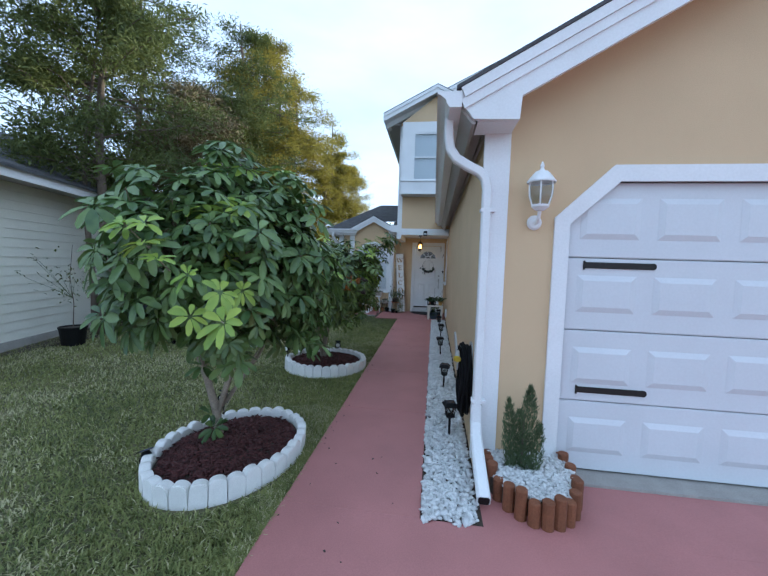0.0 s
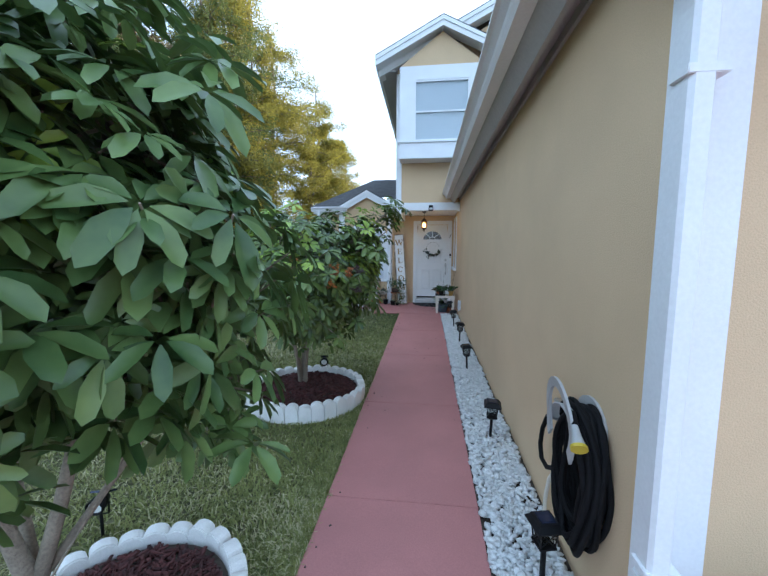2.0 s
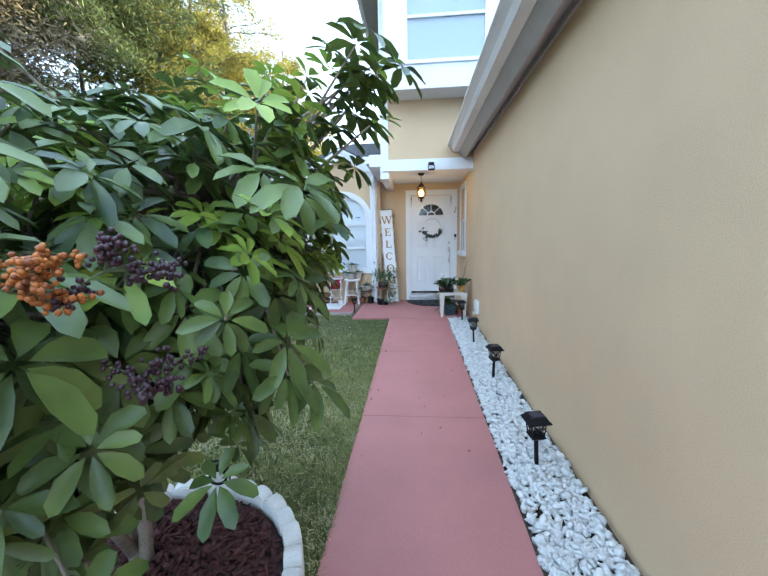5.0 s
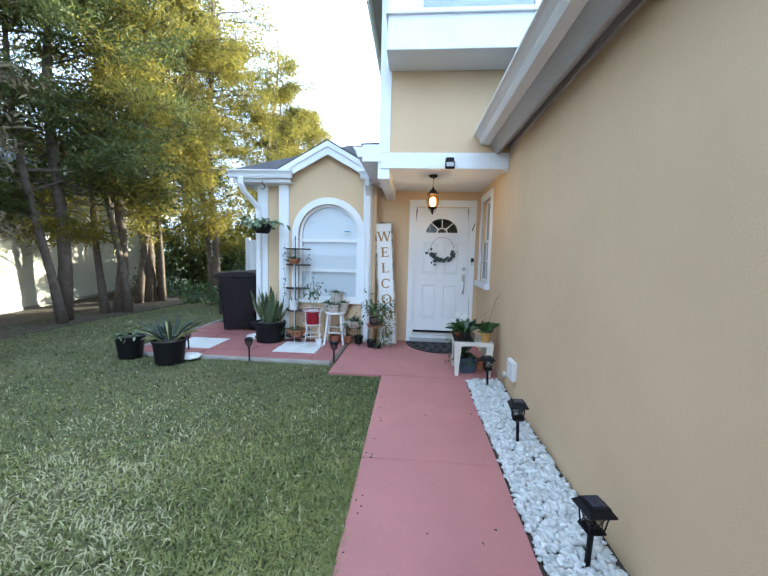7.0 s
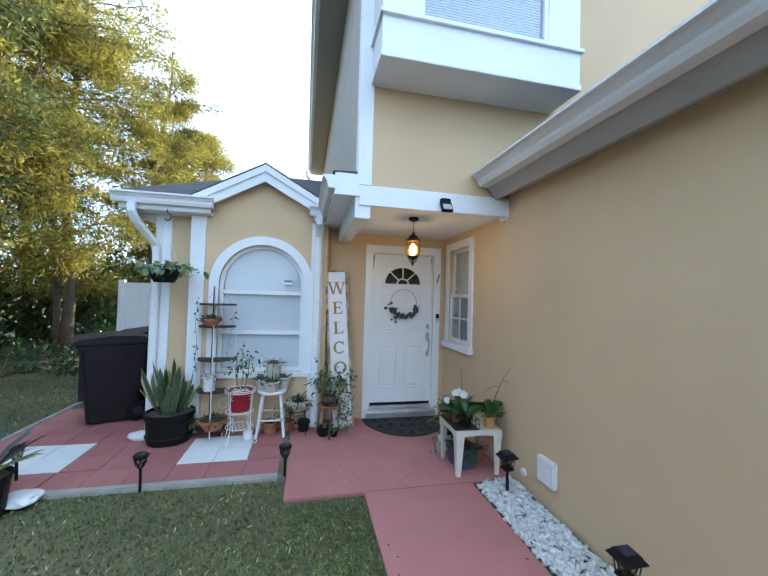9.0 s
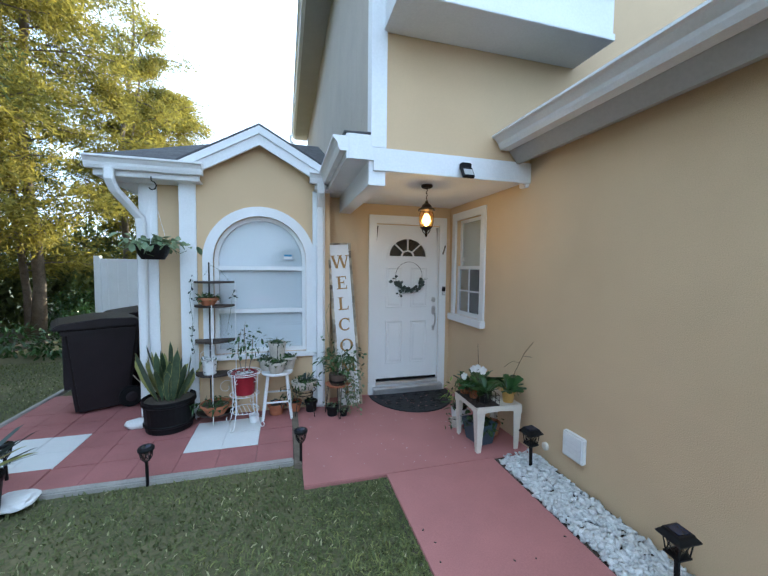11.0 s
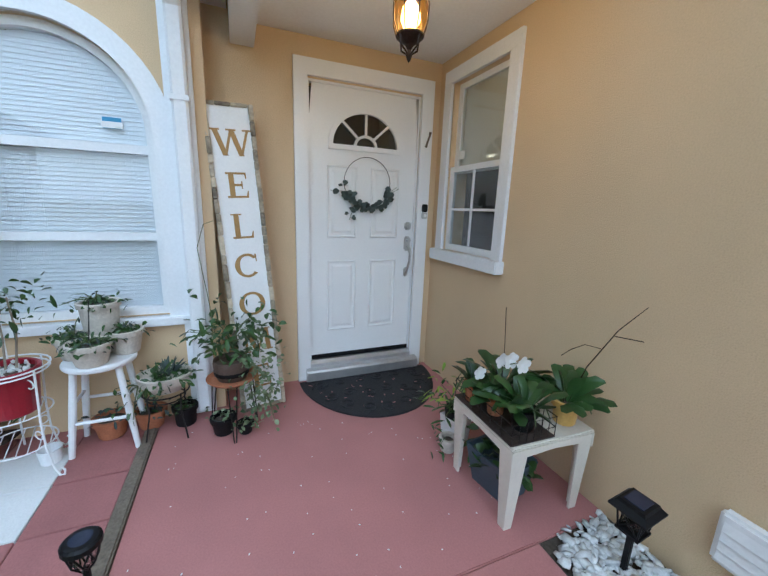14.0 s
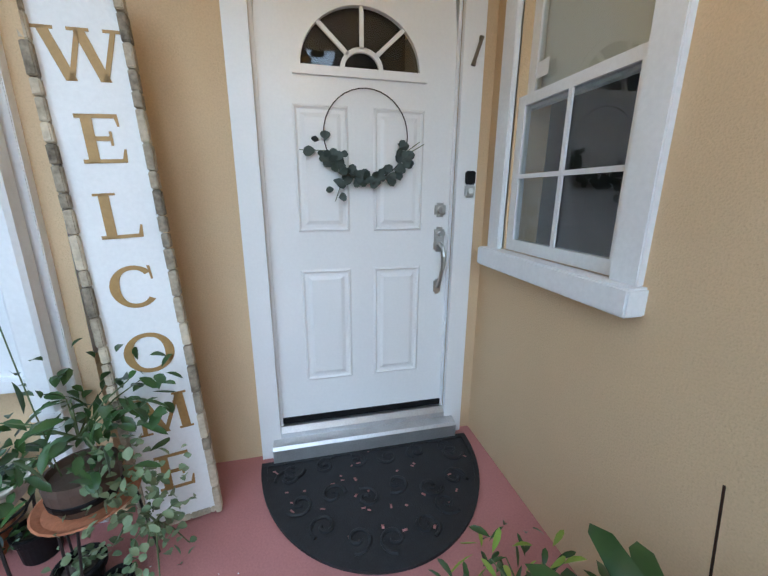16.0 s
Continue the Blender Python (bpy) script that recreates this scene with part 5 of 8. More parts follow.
# low growth at the foot of the trees and behind
def bush_stuff(name, boxes, mat, label, leaf, seed):
    g = np.random.default_rng(seed)
    Vs, Fs, off = [], [], 0
    for cx, cy, rx, ry, h, n in boxes:
        d = unit(g.normal(size=(n, 3)))
        P = np.array([cx, cy, h * 0.45]) + d * g.uniform(0.5, 1.0, (n, 1)) * np.array([rx, ry, h * 0.55]) * (1 + 0.2 * np.sin(6 * d[:, :1] + 3))
        P[:, 2] = np.maximum(P[:, 2], 0.02)
        D = unit(d + g.normal(size=(n, 3)) * 0.7)
        V, F = leaf_arrays(P, D, unit(d + np.array([0, 0, 0.8])), g.uniform(0.6, 1.3, n) * leaf, g.uniform(0.35, 0.5, n) * leaf)
        Vs.append(V), Fs.append(F + off)
        off += len(V)
    return tagged(mesh_np(name, np.concatenate(Vs), np.concatenate(Fs), mat), label, "bushes", kind="stuff")


bush_stuff("undergrowth", [(-6.6, 19.2, 0.8, 0.5, 1.0, 600), (-8.0, 17.2, 0.7, 1.2, 1.0, 600), (-5.4, 17.5, 0.6, 0.6, 0.8, 500), (-6.1, 16.2, 0.6, 0.5, 0.6, 400), (-6.0, 18.8, 0.9, 0.6, 1.2, 700), (-5.2, 15.9, 0.4, 0.4, 0.45, 260)], ROSE_LEAF, "low green undergrowth at the foot of the trees", 0.11, 31)
bush_stuff("far_woods", [(x, 27 + 2 * math.sin(x), 2.0, 1.5, 3.6 + math.cos(x * 3), 1300) for x in range(-16, 0, 2)] + [(-4.8, 23.5, 1.8, 0.8, 2.8, 1600), (-7.5, 23.5, 1.8, 0.8, 3.0, 1500), (-12, 21, 1.6, 2, 4.0, 1200)] + [(-10.2 + 1.1 * k, 20.3 + 0.4 * math.sin(2 * k), 0.9, 0.6, 3.2 + 0.5 * math.sin(3 * k), 1100) for k in range(6)], PINE, "dense dark woods behind the gardens", 0.22, 32)

# ---- neighbour's house ----
house = thing("neighbour_house", "neighbour's low house with cream lap siding and a dark roof", "house", (-6.6, 5.36, -0.12), 15.7)
bm = B()
bx(bm, -4.0, -0.02, -4.0, 16.0, 0.0, 2.95)
part("wall", bm, LAP, house)
board = None
for k in range(17):
    if board is None:
        bm = B()
        prism(bm, [(-0.018, 0.0), (0.012, 0.0), (0.012, 0.012), (-0.006, 0.178), (-0.018, 0.178)], "y", -4.0, 16.0)
        o = part("siding_board", bm, LAP, house)
        board = o.data
    else:
        o = new("siding_board", board)
        o.parent = house
    o.location = (0.0, 0.0, 0.16 + k * 0.165)
bm = B()
bx(bm, -0.03, 0.03, -4.0, 16.0, 0.0, 0.16)
part("foundation", bm, CONCRETE, house)
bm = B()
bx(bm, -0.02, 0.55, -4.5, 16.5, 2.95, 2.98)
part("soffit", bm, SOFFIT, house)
bm = B()
bx(bm, 0.55, 0.58, -4.5, 16.5, 2.90, 3.07)
part("fascia", bm, WHITE, house)
bm = B()
slope_box(bm, [(0.64, -4.5, 3.08), (-4.0, -4.5, 5.2), (-4.0, 16.5, 5.2), (0.64, 16.5, 3.08)], 0.04)
roof_n = part("roof", bm, SHINGLE, house)
for k in range(14):
    bm = B()
    xa, za = 0.60 - k * 0.33, 3.108 + k * 0.33 * 0.457
    slope_box(bm, [(xa, -4.5, za), (xa - 0.34, -4.5, za + 0.15), (xa - 0.34, 16.5, za + 0.15), (xa, 16.5, za)], 0.018)
    part("shingle_course", bm, SHINGLE, roof_n)
bm = B()
prism(bm, [(-7.55, 3.0), (-6.55, 3.0), (-6.1, 6.5), (-6.5, 10), (-6.4, 14), (-6.0, 19.5), (-10, 20), (-8.2, 10)], "z", -0.17, -0.012)
for v in bm.verts:
    v.co.z += min(0, gz(v.co.y)) * 1.0
tagged(part("dirt_strip", bm, SOIL), "bare dark earth and leaf litter under the trees", "earth", kind="structure")

# air conditioner
ac = thing("air_conditioner", "dark grey outdoor air-conditioning condenser on a pad", "air conditioner", (-6.78, 8.75, gz(8.7) - 0.02), 15)
bm = B()
bx(bm, -0.55, 0.55, -0.55, 0.55, 0, 0.07, 0.01)
part("pad", bm, CONCRETE, ac)
bm = B()
bx(bm, -0.44, 0.44, -0.44, 0.44, 0.07, 0.90, 0.05)
part("coil", bm, BLACK, ac)
bm = B()
bx(bm, -0.46, 0.46, -0.46, 0.46, 0.90, 0.96, 0.02)
part("top", bm, AC_GREY, ac)
fin = None
for k in range(44):
    s, q = k // 11, k % 11
    if fin is None:
        bm = B()
        bx(bm, -0.028, 0.028, -0.01, 0.0, 0.09, 0.90)
        o = part("louvre", bm, AC_GREY, ac)
        fin = o.data
    else:
        o = new("louvre", fin)
        o.parent = ac
    o.matrix_basis = pose(0, 0, 0, 0, 0, 90 * s) @ pose(-0.40 + q * 0.08, -0.445, 0)

# white fence panel and dark gap
fence = thing("vinyl_fence", "white vinyl fence panel closing the side yard", "fence", (-4.95, 17, 0))
for k in range(13):
    bm = B()
    bx(bm, k * 0.185, k * 0.185 + 0.18, -0.012, 0.012, 0.06, 1.78, 0.004)
    part("slat", bm, WHITE, fence)
bm = B()
bx(bm, -0.06, 0.06, -0.06, 0.06, 0, 1.9, 0.008)
part("post", bm, WHITE, fence)
bm = B()
bx(bm, 0.0, 2.4, -0.03, 0.03, 1.74, 1.84, 0.006)
part("rail", bm, WHITE, fence)

# black pot by the first tree, with a thin twig
def pot_bm(r0, r1, h, rim=0.012, seg=26, z=0.0, lip=0.03):
    bm = B()
    lathe(bm, [(0, z), (r0, z), (r0 + 0.004, z + 0.006), (r1 - 0.004, z + h - lip), (r1 + rim * 0.5, z + h - lip), (r1 + rim * 0.6, z + h - 0.004), (r1, z + h), (r1 - rim, z + h - 0.004), (r1 - rim - 0.004, z + h - 0.03), (0, z + h - 0.035)], seg=seg)
    return bm


def potted(name, label, at, r0, r1, h, mat, soil=True, lip=0.03, group="", rim=0.012, category="potted plant"):
    e = thing(name, label, category, at, rnd.uniform(0, 360), group=group)
    part("pot", pot_bm(r0, r1, h, rim, lip=lip), mat, e, smooth=False)
    if soil:
        bm = B()
        lathe(bm, [(r1 - rim - 0.003, h - 0.028), (r1 * 0.5, h - 0.018), (0, h - 0.015)], seg=20)
        part("soil", bm, SOIL, e)
    return e


def foliage(e, n, base, spread, up, L, W, mat, seed, droop=0.3, stems=True, label="", size=(0.05, 0.05, 0.02)):
    """Leaves on short stems that spread from a base point of a plant."""
    g = np.random.default_rng(seed)
    base = np.array(base, float)
    d = unit(np.stack([g.normal(size=n) * spread, g.normal(size=n) * spread, g.uniform(min(up * 0.4, up * 1.3), max(up * 0.4, up * 1.3), n)], 1))
    reach = g.uniform(0.1, 1.0, n)[:, None]
    P = base + g.normal(size=(n, 3)) * np.array(size) + d * reach * abs(up)
    D = unit(d * 0.6 + g.normal(size=(n, 3)) * 0.6)
    V, F = leaf_arrays(P, D, unit(np.array([0, 0, 1.0]) + 0.4 * g.normal(size=(n, 3))), g.uniform(0.65, 1.2, n) * L, g.uniform(0.7, 1.2, n) * W, droop)
    o = mesh_np("foliage", V, F, mat, e, label)
    if stems:
        for k in range(0, n, max(1, n // 10)):
            a, b = Vector(base), Vector(P[k])
            bm = B()
            tube(bm, [a, a.lerp(b, 0.5) + Vector((0, 0, 0.02)), b], [0.004, 0.003, 0.002], 5)
            part("stem", bm, STEM, e)
    return o


def blades(e, n, base, L, W, mat, seed, out=0.6, droop=0.35, r=0.04, label="", name="leaves", edge=None):
    g = np.random.default_rng(seed)
    a = g.uniform(0, 6.283, n)
    o = g.uniform(0.1, 1.0, n) * out
    D = unit(np.stack([np.cos(a) * o, np.sin(a) * o, np.ones(n)], 1))
    P = np.array(base, float) + np.stack([np.cos(a), np.sin(a), 0 * a], 1) * r * g.random((n, 1))
    ln = g.uniform(0.6, 1.1, n) * L
    Nn = unit(np.stack([np.cos(a), np.sin(a), -0.3 + 0 * a], 1) + 0.5 * g.normal(size=(n, 3)))
    V, F = leaf_arrays(P, D, Nn, ln, np.full(n, W), droop, 0.12, (0.76, 0.44))
    ob = mesh_np(name, V, F, mat, e, label)
    if edge:
        V, F = leaf_arrays(P - Nn * 0.0015, D, Nn, ln * 1.01, np.full(n, W * 1.09), droop, 0.12, (0.76, 0.44))
        mesh_np("leaf_edges", V, F, edge, e, "yellow leaf margins")
    return ob


e = potted("potted_sapling", "thin sapling in a black nursery pot by the tree", (-6.0, 5.95, gz(5.9) - 0.03), 0.17, 0.22, 0.36, BLACK)
bm = B()
tube(bm, [(0, 0, 0.3), (0.02, 0.01, 0.8), (-0.03, 0.02, 1.3), (0.02, 0, 1.9)], [0.010, 0.008, 0.006, 0.003], 6)
part("stem", bm, BARK, e)
foliage(e, 130, (0, 0, 0.9), 0.6, 0.9, 0.09, 0.03, PINE, 41, stems=True, size=(0.12, 0.12, 0.15))

# utility cover in the lawn, dark clump, bag
bm = B()
lathe(bm, [(0.40, -0.05), (0.40, 0.012), (0.36, 0.022), (0, 0.028)], (-3.0, 6.72, gz(6.7) - 0.012), 28, 0.85)
tagged(part("utility_cover", bm, COVER), "flat round white utility cover sunk in the lawn", "cover")
bush_stuff("weed_clump", [(-4.33, 6.54, 0.16, 0.12, 0.2, 160)], BLACK, "small dark clump of dead weeds in the lawn", 0.08, 33).location.z = gz(6.5)

# ---- grass ----
n = 250000
u = rng.random(n)
bxs, bys = WX0 - 0.004 - 6.6 * u ** 1.75, rng.uniform(0.2, 11.05, n)
keep = np.ones(n, bool)
for (cx, cy), rx, ry, tilt in BEDS:
    keep &= ((bxs - cx) / (rx + 0.06)) ** 2 + ((bys - cy) / (ry + 0.06)) ** 2 > 1
keep &= ~((bxs > -0.95) & (bys > 10.67))
keep &= ~((bys > 8.6) & (rng.random(n) < np.clip((bys - 8.6) * 0.3, 0, 0.2)))
keep &= ((bxs + 3.0) / 0.41) ** 2 + ((bys - 6.72) / 0.36) ** 2 > 1
bxs, bys = bxs[keep], bys[keep]
m = 26000
bxs, bys = np.concatenate([bxs, rng.uniform(-7.5, -4.0, m)]), np.concatenate([bys, rng.uniform(11, 15.5, m)])
n = len(bxs)
P = np.stack([bxs, bys, gz_np(bys) - 0.032], 1)
a = rng.uniform(0, 6.283, n)
lean = rng.uniform(0.15, 1.6, n)
D = unit(np.stack([np.cos(a) * lean, np.sin(a) * lean, np.ones(n)], 1))
S = np.stack([-np.sin(a), np.cos(a), 0 * a], 1)
h = (rng.uniform(0.028, 0.068, n) * np.clip(1 - 0.25 * (bys - 8.4), 0.6, 1))[:, None]
w = rng.uniform(0.003, 0.0062, n)[:, None]
tip = P + D * h + np.stack([np.cos(a), np.sin(a), -0.5 + 0 * a], 1) * h * 0.45 * lean[:, None]
V = np.stack([P - S * w, P + S * w, P + D * h * 0.6 + S * w * 0.8, P + D * h * 0.6 - S * w * 0.8, tip], 1).reshape(-1, 3)
F = (np.arange(n)[:, None, None] * 5 + np.array([[0, 1, 2], [0, 2, 3], [3, 2, 4]])[None]).reshape(-1, 3)
patch = np.array([noise.noise(Vector((x * 0.7, y * 0.7, 3.0))) + 0.6 * noise.noise(Vector((x * 3.1, y * 3.1, 9.0))) for x, y in zip(bxs, bys)])
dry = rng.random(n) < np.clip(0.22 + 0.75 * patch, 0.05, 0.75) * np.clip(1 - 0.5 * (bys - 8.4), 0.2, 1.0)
# share of dark blades grows with y, broken up by the patch noise
darker = rng.random(n) < np.clip((bys + 0.8 * patch - 8.7) / 1.7, 0, 1)
V5 = V.reshape(n, 5, 3)
TRI = np.array([[0, 1, 2], [0, 2, 3], [3, 2, 4]])[None]
for nm, mask, mt, lab in (("grass", ~dry & ~darker, GRASS, "broad-bladed green lawn grass, closely mown"), ("damp_grass", ~dry & darker, DARK_GRASS, "short dark green grass near the porch"), ("dry_grass", dry, STRAW, "dry straw-coloured blades in patches through the lawn")):
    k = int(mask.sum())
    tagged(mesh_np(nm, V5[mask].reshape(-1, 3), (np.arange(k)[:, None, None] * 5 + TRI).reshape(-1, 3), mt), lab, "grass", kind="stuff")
# dark soil seam along the walkway edge
strip_ground("walk_edge_soil", WX0 - 0.05, WX0 - 0.001, 0.0, 10.68, -0.022, SOIL, "dark earth seam between lawn and walkway", "soil")

# crumbs of leaf and paint on the walkway
n = 60
lx, ly = rng.uniform(WX0 + 0.03, WX1 - 0.03, n), rng.uniform(1.5, 10.6, n)
edge = rng.random(n) < 0.6
lx[edge] = WX0 + 0.02 + np.abs(rng.normal(size=edge.sum())) * 0.08
V, F = scatter(np.stack([lx, ly, gz_np(ly) + 0.003], 1), np.stack([rng.uniform(.003, .009, n), rng.uniform(.002, .006, n), rng.uniform(.001, .003, n)], 1), BOX_V, BOX_F, rng, 0.2)
tagged(mesh_np("leaf_litter", V, F, WOOD_DARK), "scattered dark leaf crumbs on the walkway", "litter", kind="stuff")
n = 85
lx, ly = rng.uniform(-0.9, 0.75, n), rng.uniform(10.8, 12.1, n)
V, F = scatter(np.stack([lx, ly, 0 * lx + 0.002], 1), np.stack([rng.uniform(.0015, .0045, n), rng.uniform(.0015, .003, n), rng.uniform(.0005, .001, n)], 1), BOX_V, BOX_F, rng, 0.05)
tagged(mesh_np("paint_flecks", V, F, POT_WHITE), "white paint flecks on the porch floor", "flecks", kind="stuff")

# ---- front door ----
door = thing("front_door", "white six-panel front door with a fan light, shut", "door", (0, 0, 0), kind="structure")
SY = 12.552
x0, x1, z0, z1 = SLAB
FC, FZ, FRX, FRZ = 0.5505, 1.868, 0.262, 0.235
bm = B()
fan = arc(FC, FZ, FRX, FRZ, 0, 180, 24)
top_o = [(x1, FZ)] + [(x1 - (x1 - x0) * i / 24, z1) for i in range(1, 24)] + [(x0, FZ)]
a0, a1 = [bm.verts.new((u, SY, v)) for u, v in top_o], [bm.verts.new((u, SY, v)) for u, v in fan]
for i in range(24):
    bm.faces.new((a0[i], a0[i + 1], a1[i + 1], a1[i]))
bx(bm, x0, x1, SY, SY + 0.045, z0, FZ)
part("slab", bm, DOOR_WHITE, door)
bm = B()
ring_prism(bm, arc(FC, FZ, FRX + 0.035, FRZ + 0.035, 0, 180, 24) + [(FC - FRX - 0.035, FZ - 0.035), (FC + FRX + 0.035, FZ - 0.035)], arc(FC, FZ, FRX, FRZ, 0, 180, 24) + [(FC - FRX, FZ + 0.002), (FC + FRX, FZ + 0.002)], "y", SY - 0.014, SY + 0.012)
part("fan_frame", bm, DOOR_WHITE, door)
bm = B()
for a in (45, 90, 135):
    p, q = (FC + 0.085 * math.cos(radians(a)), FZ + 0.075 * math.sin(radians(a))), (FC + FRX * math.cos(radians(a)), FZ + FRZ * math.sin(radians(a)))
    d = Vector((q[0] - p[0], q[1] - p[1])).normalized() * 0.0085
    prism(bm, [(p[0] - d.y, p[1] + d.x), (q[0] - d.y, q[1] + d.x), (q[0] + d.y, q[1] - d.x), (p[0] + d.y, p[1] - d.x)], "y", SY - 0.008, SY + 0.008)
part("glazing_bar", bm, DOOR_WHITE, door)
bm = B()
o_, i_ = arc(FC, FZ, 0.095, 0.085, 0, 180, 14), arc(FC, FZ, 0.075, 0.066, 0, 180, 14)
for k in range(14):
    prism(bm, [o_[k], o_[k + 1], i_[k + 1], i_[k]], "y", SY - 0.008, SY + 0.008)
part("glazing_arc", bm, DOOR_WHITE, door)
bm = B()
bm.faces.new([bm.verts.new((u, SY + 0.02, v)) for u, v in fan])
o = part("pane", bm, GLASS, door)
o.visible_shadow = False
# added walls, coloured dark to stand for the unlit hall
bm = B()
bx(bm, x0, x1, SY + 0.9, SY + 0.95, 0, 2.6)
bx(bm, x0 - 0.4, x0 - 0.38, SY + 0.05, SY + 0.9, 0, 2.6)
tagged(part("wall_hall", bm, DARK_ROOM), "added dark walls closing the hall behind the fan light", "wall", kind="structure")


def raised_panel(xa, xb, za, zb):
    bm = B()
    loops = []
    for inset, dy in ((0.0, -0.001), (0.010, -0.008), (0.020, -0.001), (0.034, -0.001), (0.052, -0.008)):
        loops.append([bm.verts.new((u, SY + dy, v)) for u, v in ((xa + inset, za + inset), (xb - inset, za + inset), (xb - inset, zb - inset), (xa + inset, zb - inset))])
    for a, b in zip(loops, loops[1:]):
        for i in range(4):
            j = (i + 1) % 4
            bm.faces.new((a[i], a[j], b[j], b[i]))
    bm.faces.new(loops[-1])
    return bm


for xa, xb in ((0.243, 0.487), (0.60, 0.845)):
    for za, zb in ((1.17, 1.72), (0.40, 0.99)):
        part("panel", raised_panel(xa, xb, za, zb), DOOR_WHITE, door)
bm = B()
bx(bm, x0 + 0.003, x1 - 0.003, SY - 0.008, SY + 0.03, z0 - 0.03, z0 + 0.006, 0.003)
part("door_sweep", bm, RUBBER, door, "black rubber sweep")
# lockset
bm = B()
bx(bm, 0.912, 0.968, SY - 0.016, SY, 1.235, 1.305, 0.012)
bmesh.ops.create_cone(bm, cap_ends=True, segments=18, radius1=0.02, radius2=0.018, depth=0.014, matrix=pose(0.94, SY - 0.022, 1.27, 90))
bx(bm, 0.937, 0.943, SY - 0.032, SY - 0.028, 1.258, 1.282)
part("deadbolt", bm, STEEL, door)
bm = B()
bx(bm, 0.915, 0.967, SY - 0.014, SY, 1.06, 1.185, 0.012)
bx(bm, 0.922, 0.960, SY - 0.012, SY, 0.835, 0.915, 0.010)
tube(bm, [(0.945, SY - 0.01, 1.10), (0.948, SY - 0.045, 1.085), (0.95, SY - 0.06, 1.04), (0.948, SY - 0.058, 0.98), (0.942, SY - 0.045, 0.92), (0.941, SY - 0.012, 0.875)], [0.012, 0.012, 0.011, 0.010, 0.010, 0.011], 10)
tube(bm, [(0.941, SY - 0.01, 1.15), (0.941, SY - 0.05, 1.155)], [0.013, 0.016], 10)
part("door_handle", bm, STEEL, door, "brushed steel handle set")

# threshold step
thr = thing("threshold", "aluminium threshold in two steps under the front door", "threshold", kind="structure")
bm = B()
prism(bm, [(12.44, 0.0), (12.44, 0.085), (12.452, 0.10), (12.56, 0.115), (12.56, 0.0)], "x", 0.06, 1.05)
part("front_plate", bm, ALU, thr)
bm = B()
prism(bm, [(12.505, 0.10), (12.505, 0.135), (12.53, 0.158), (12.60, 0.162), (12.60, 0.10)], "x", 0.099, 1.002)
part("sill_plate", bm, ALU, thr)

# doorbell, slanted case on the jamb
bell = thing("doorbell", "silver video doorbell with a black top on the door frame", "doorbell")
bm = B()
bx(bm, 1.043, 1.092, 12.480, 12.502, 1.335, 1.39, 0.006)
part("body", bm, STEEL, bell)
bm = B()
bx(bm, 1.043, 1.092, 12.479, 12.502, 1.391, 1.455, 0.006)
part("camera_plate", bm, BLACK, bell)
bm = B()
lathe(bm, [(0.013, 0), (0.013, 0.006), (0, 0.008)], seg=18)
bmesh.ops.transform(bm, matrix=pose(1.0675, 12.480, 1.362, 90), verts=bm.verts)
part("button", bm, POT_WHITE, bell)
bm = B()
tube(bm, [(1.046, 12.49, 1.905), (1.052, 12.488, 1.93), (1.074, 12.488, 1.995), (1.080, 12.49, 2.02)], [0.011, 0.008, 0.008, 0.011], 10)
tagged(part("doorpost_case", bm, WOOD_GREY, None), "slim olive-brown case nailed aslant on the door frame", "doorpost case")

# wreath
wr = thing("wreath", "thin wire hoop wreath with grey-green eucalyptus on the door", "wreath", (0.566, SY - 0.02, 1.60))
bm = B()
tube(bm, [(0.192 * math.cos(radians(a)), 0, 0.192 * math.sin(radians(a))) for a in range(0, 360, 10)], 0.0025, 6, True)
part("hoop", bm, BRONZE, wr)
g = np.random.default_rng(51)
n = 74
an = np.radians(g.uniform(208, 332, n))
P = np.stack([0.192 * np.cos(an), -0.01 - 0.02 * g.random(n), 0.192 * np.sin(an)], 1)
P[:8] = np.array([-0.19, -0.01, -0.07]) + g.normal(size=(8, 3)) * np.array([.045, .006, .02])
P[8:16] = np.array([0.19, -0.01, -0.07]) + g.normal(size=(8, 3)) * np.array([.035, .006, .03])
P[16:20] = np.array([-0.13, -0.01, -0.25]) + g.normal(size=(4, 3)) * np.array([.02, .006, .03])
D = unit(np.stack([g.normal(size=n), -0.5 * g.random(n), g.normal(size=n)], 1))
V, F = leaf_arrays(P, D, np.tile([0, -1.0, 0.2], (n, 1)), g.uniform(0.03, 0.062, n), g.uniform(0.03, 0.048, n), 0.1, 0.15, (0.75, 0.5))
mesh_np("leaves", V, F, EUCA, wr, "round grey-green leaves")
bm = B()
for a, b in (((-0.18, 0, -0.07), (-0.30, -0.01, -0.07)), ((0.18, 0, -0.07), (0.25, -0.01, -0.02)), ((-0.1, 0, -0.16), (-0.15, -0.01, -0.29)), ((0.15, 0, -0.1), (0.27, -0.01, -0.03))):
    tube(bm, [a, b], 0.002, 5)
part("sprigs", bm, STEM, wr)

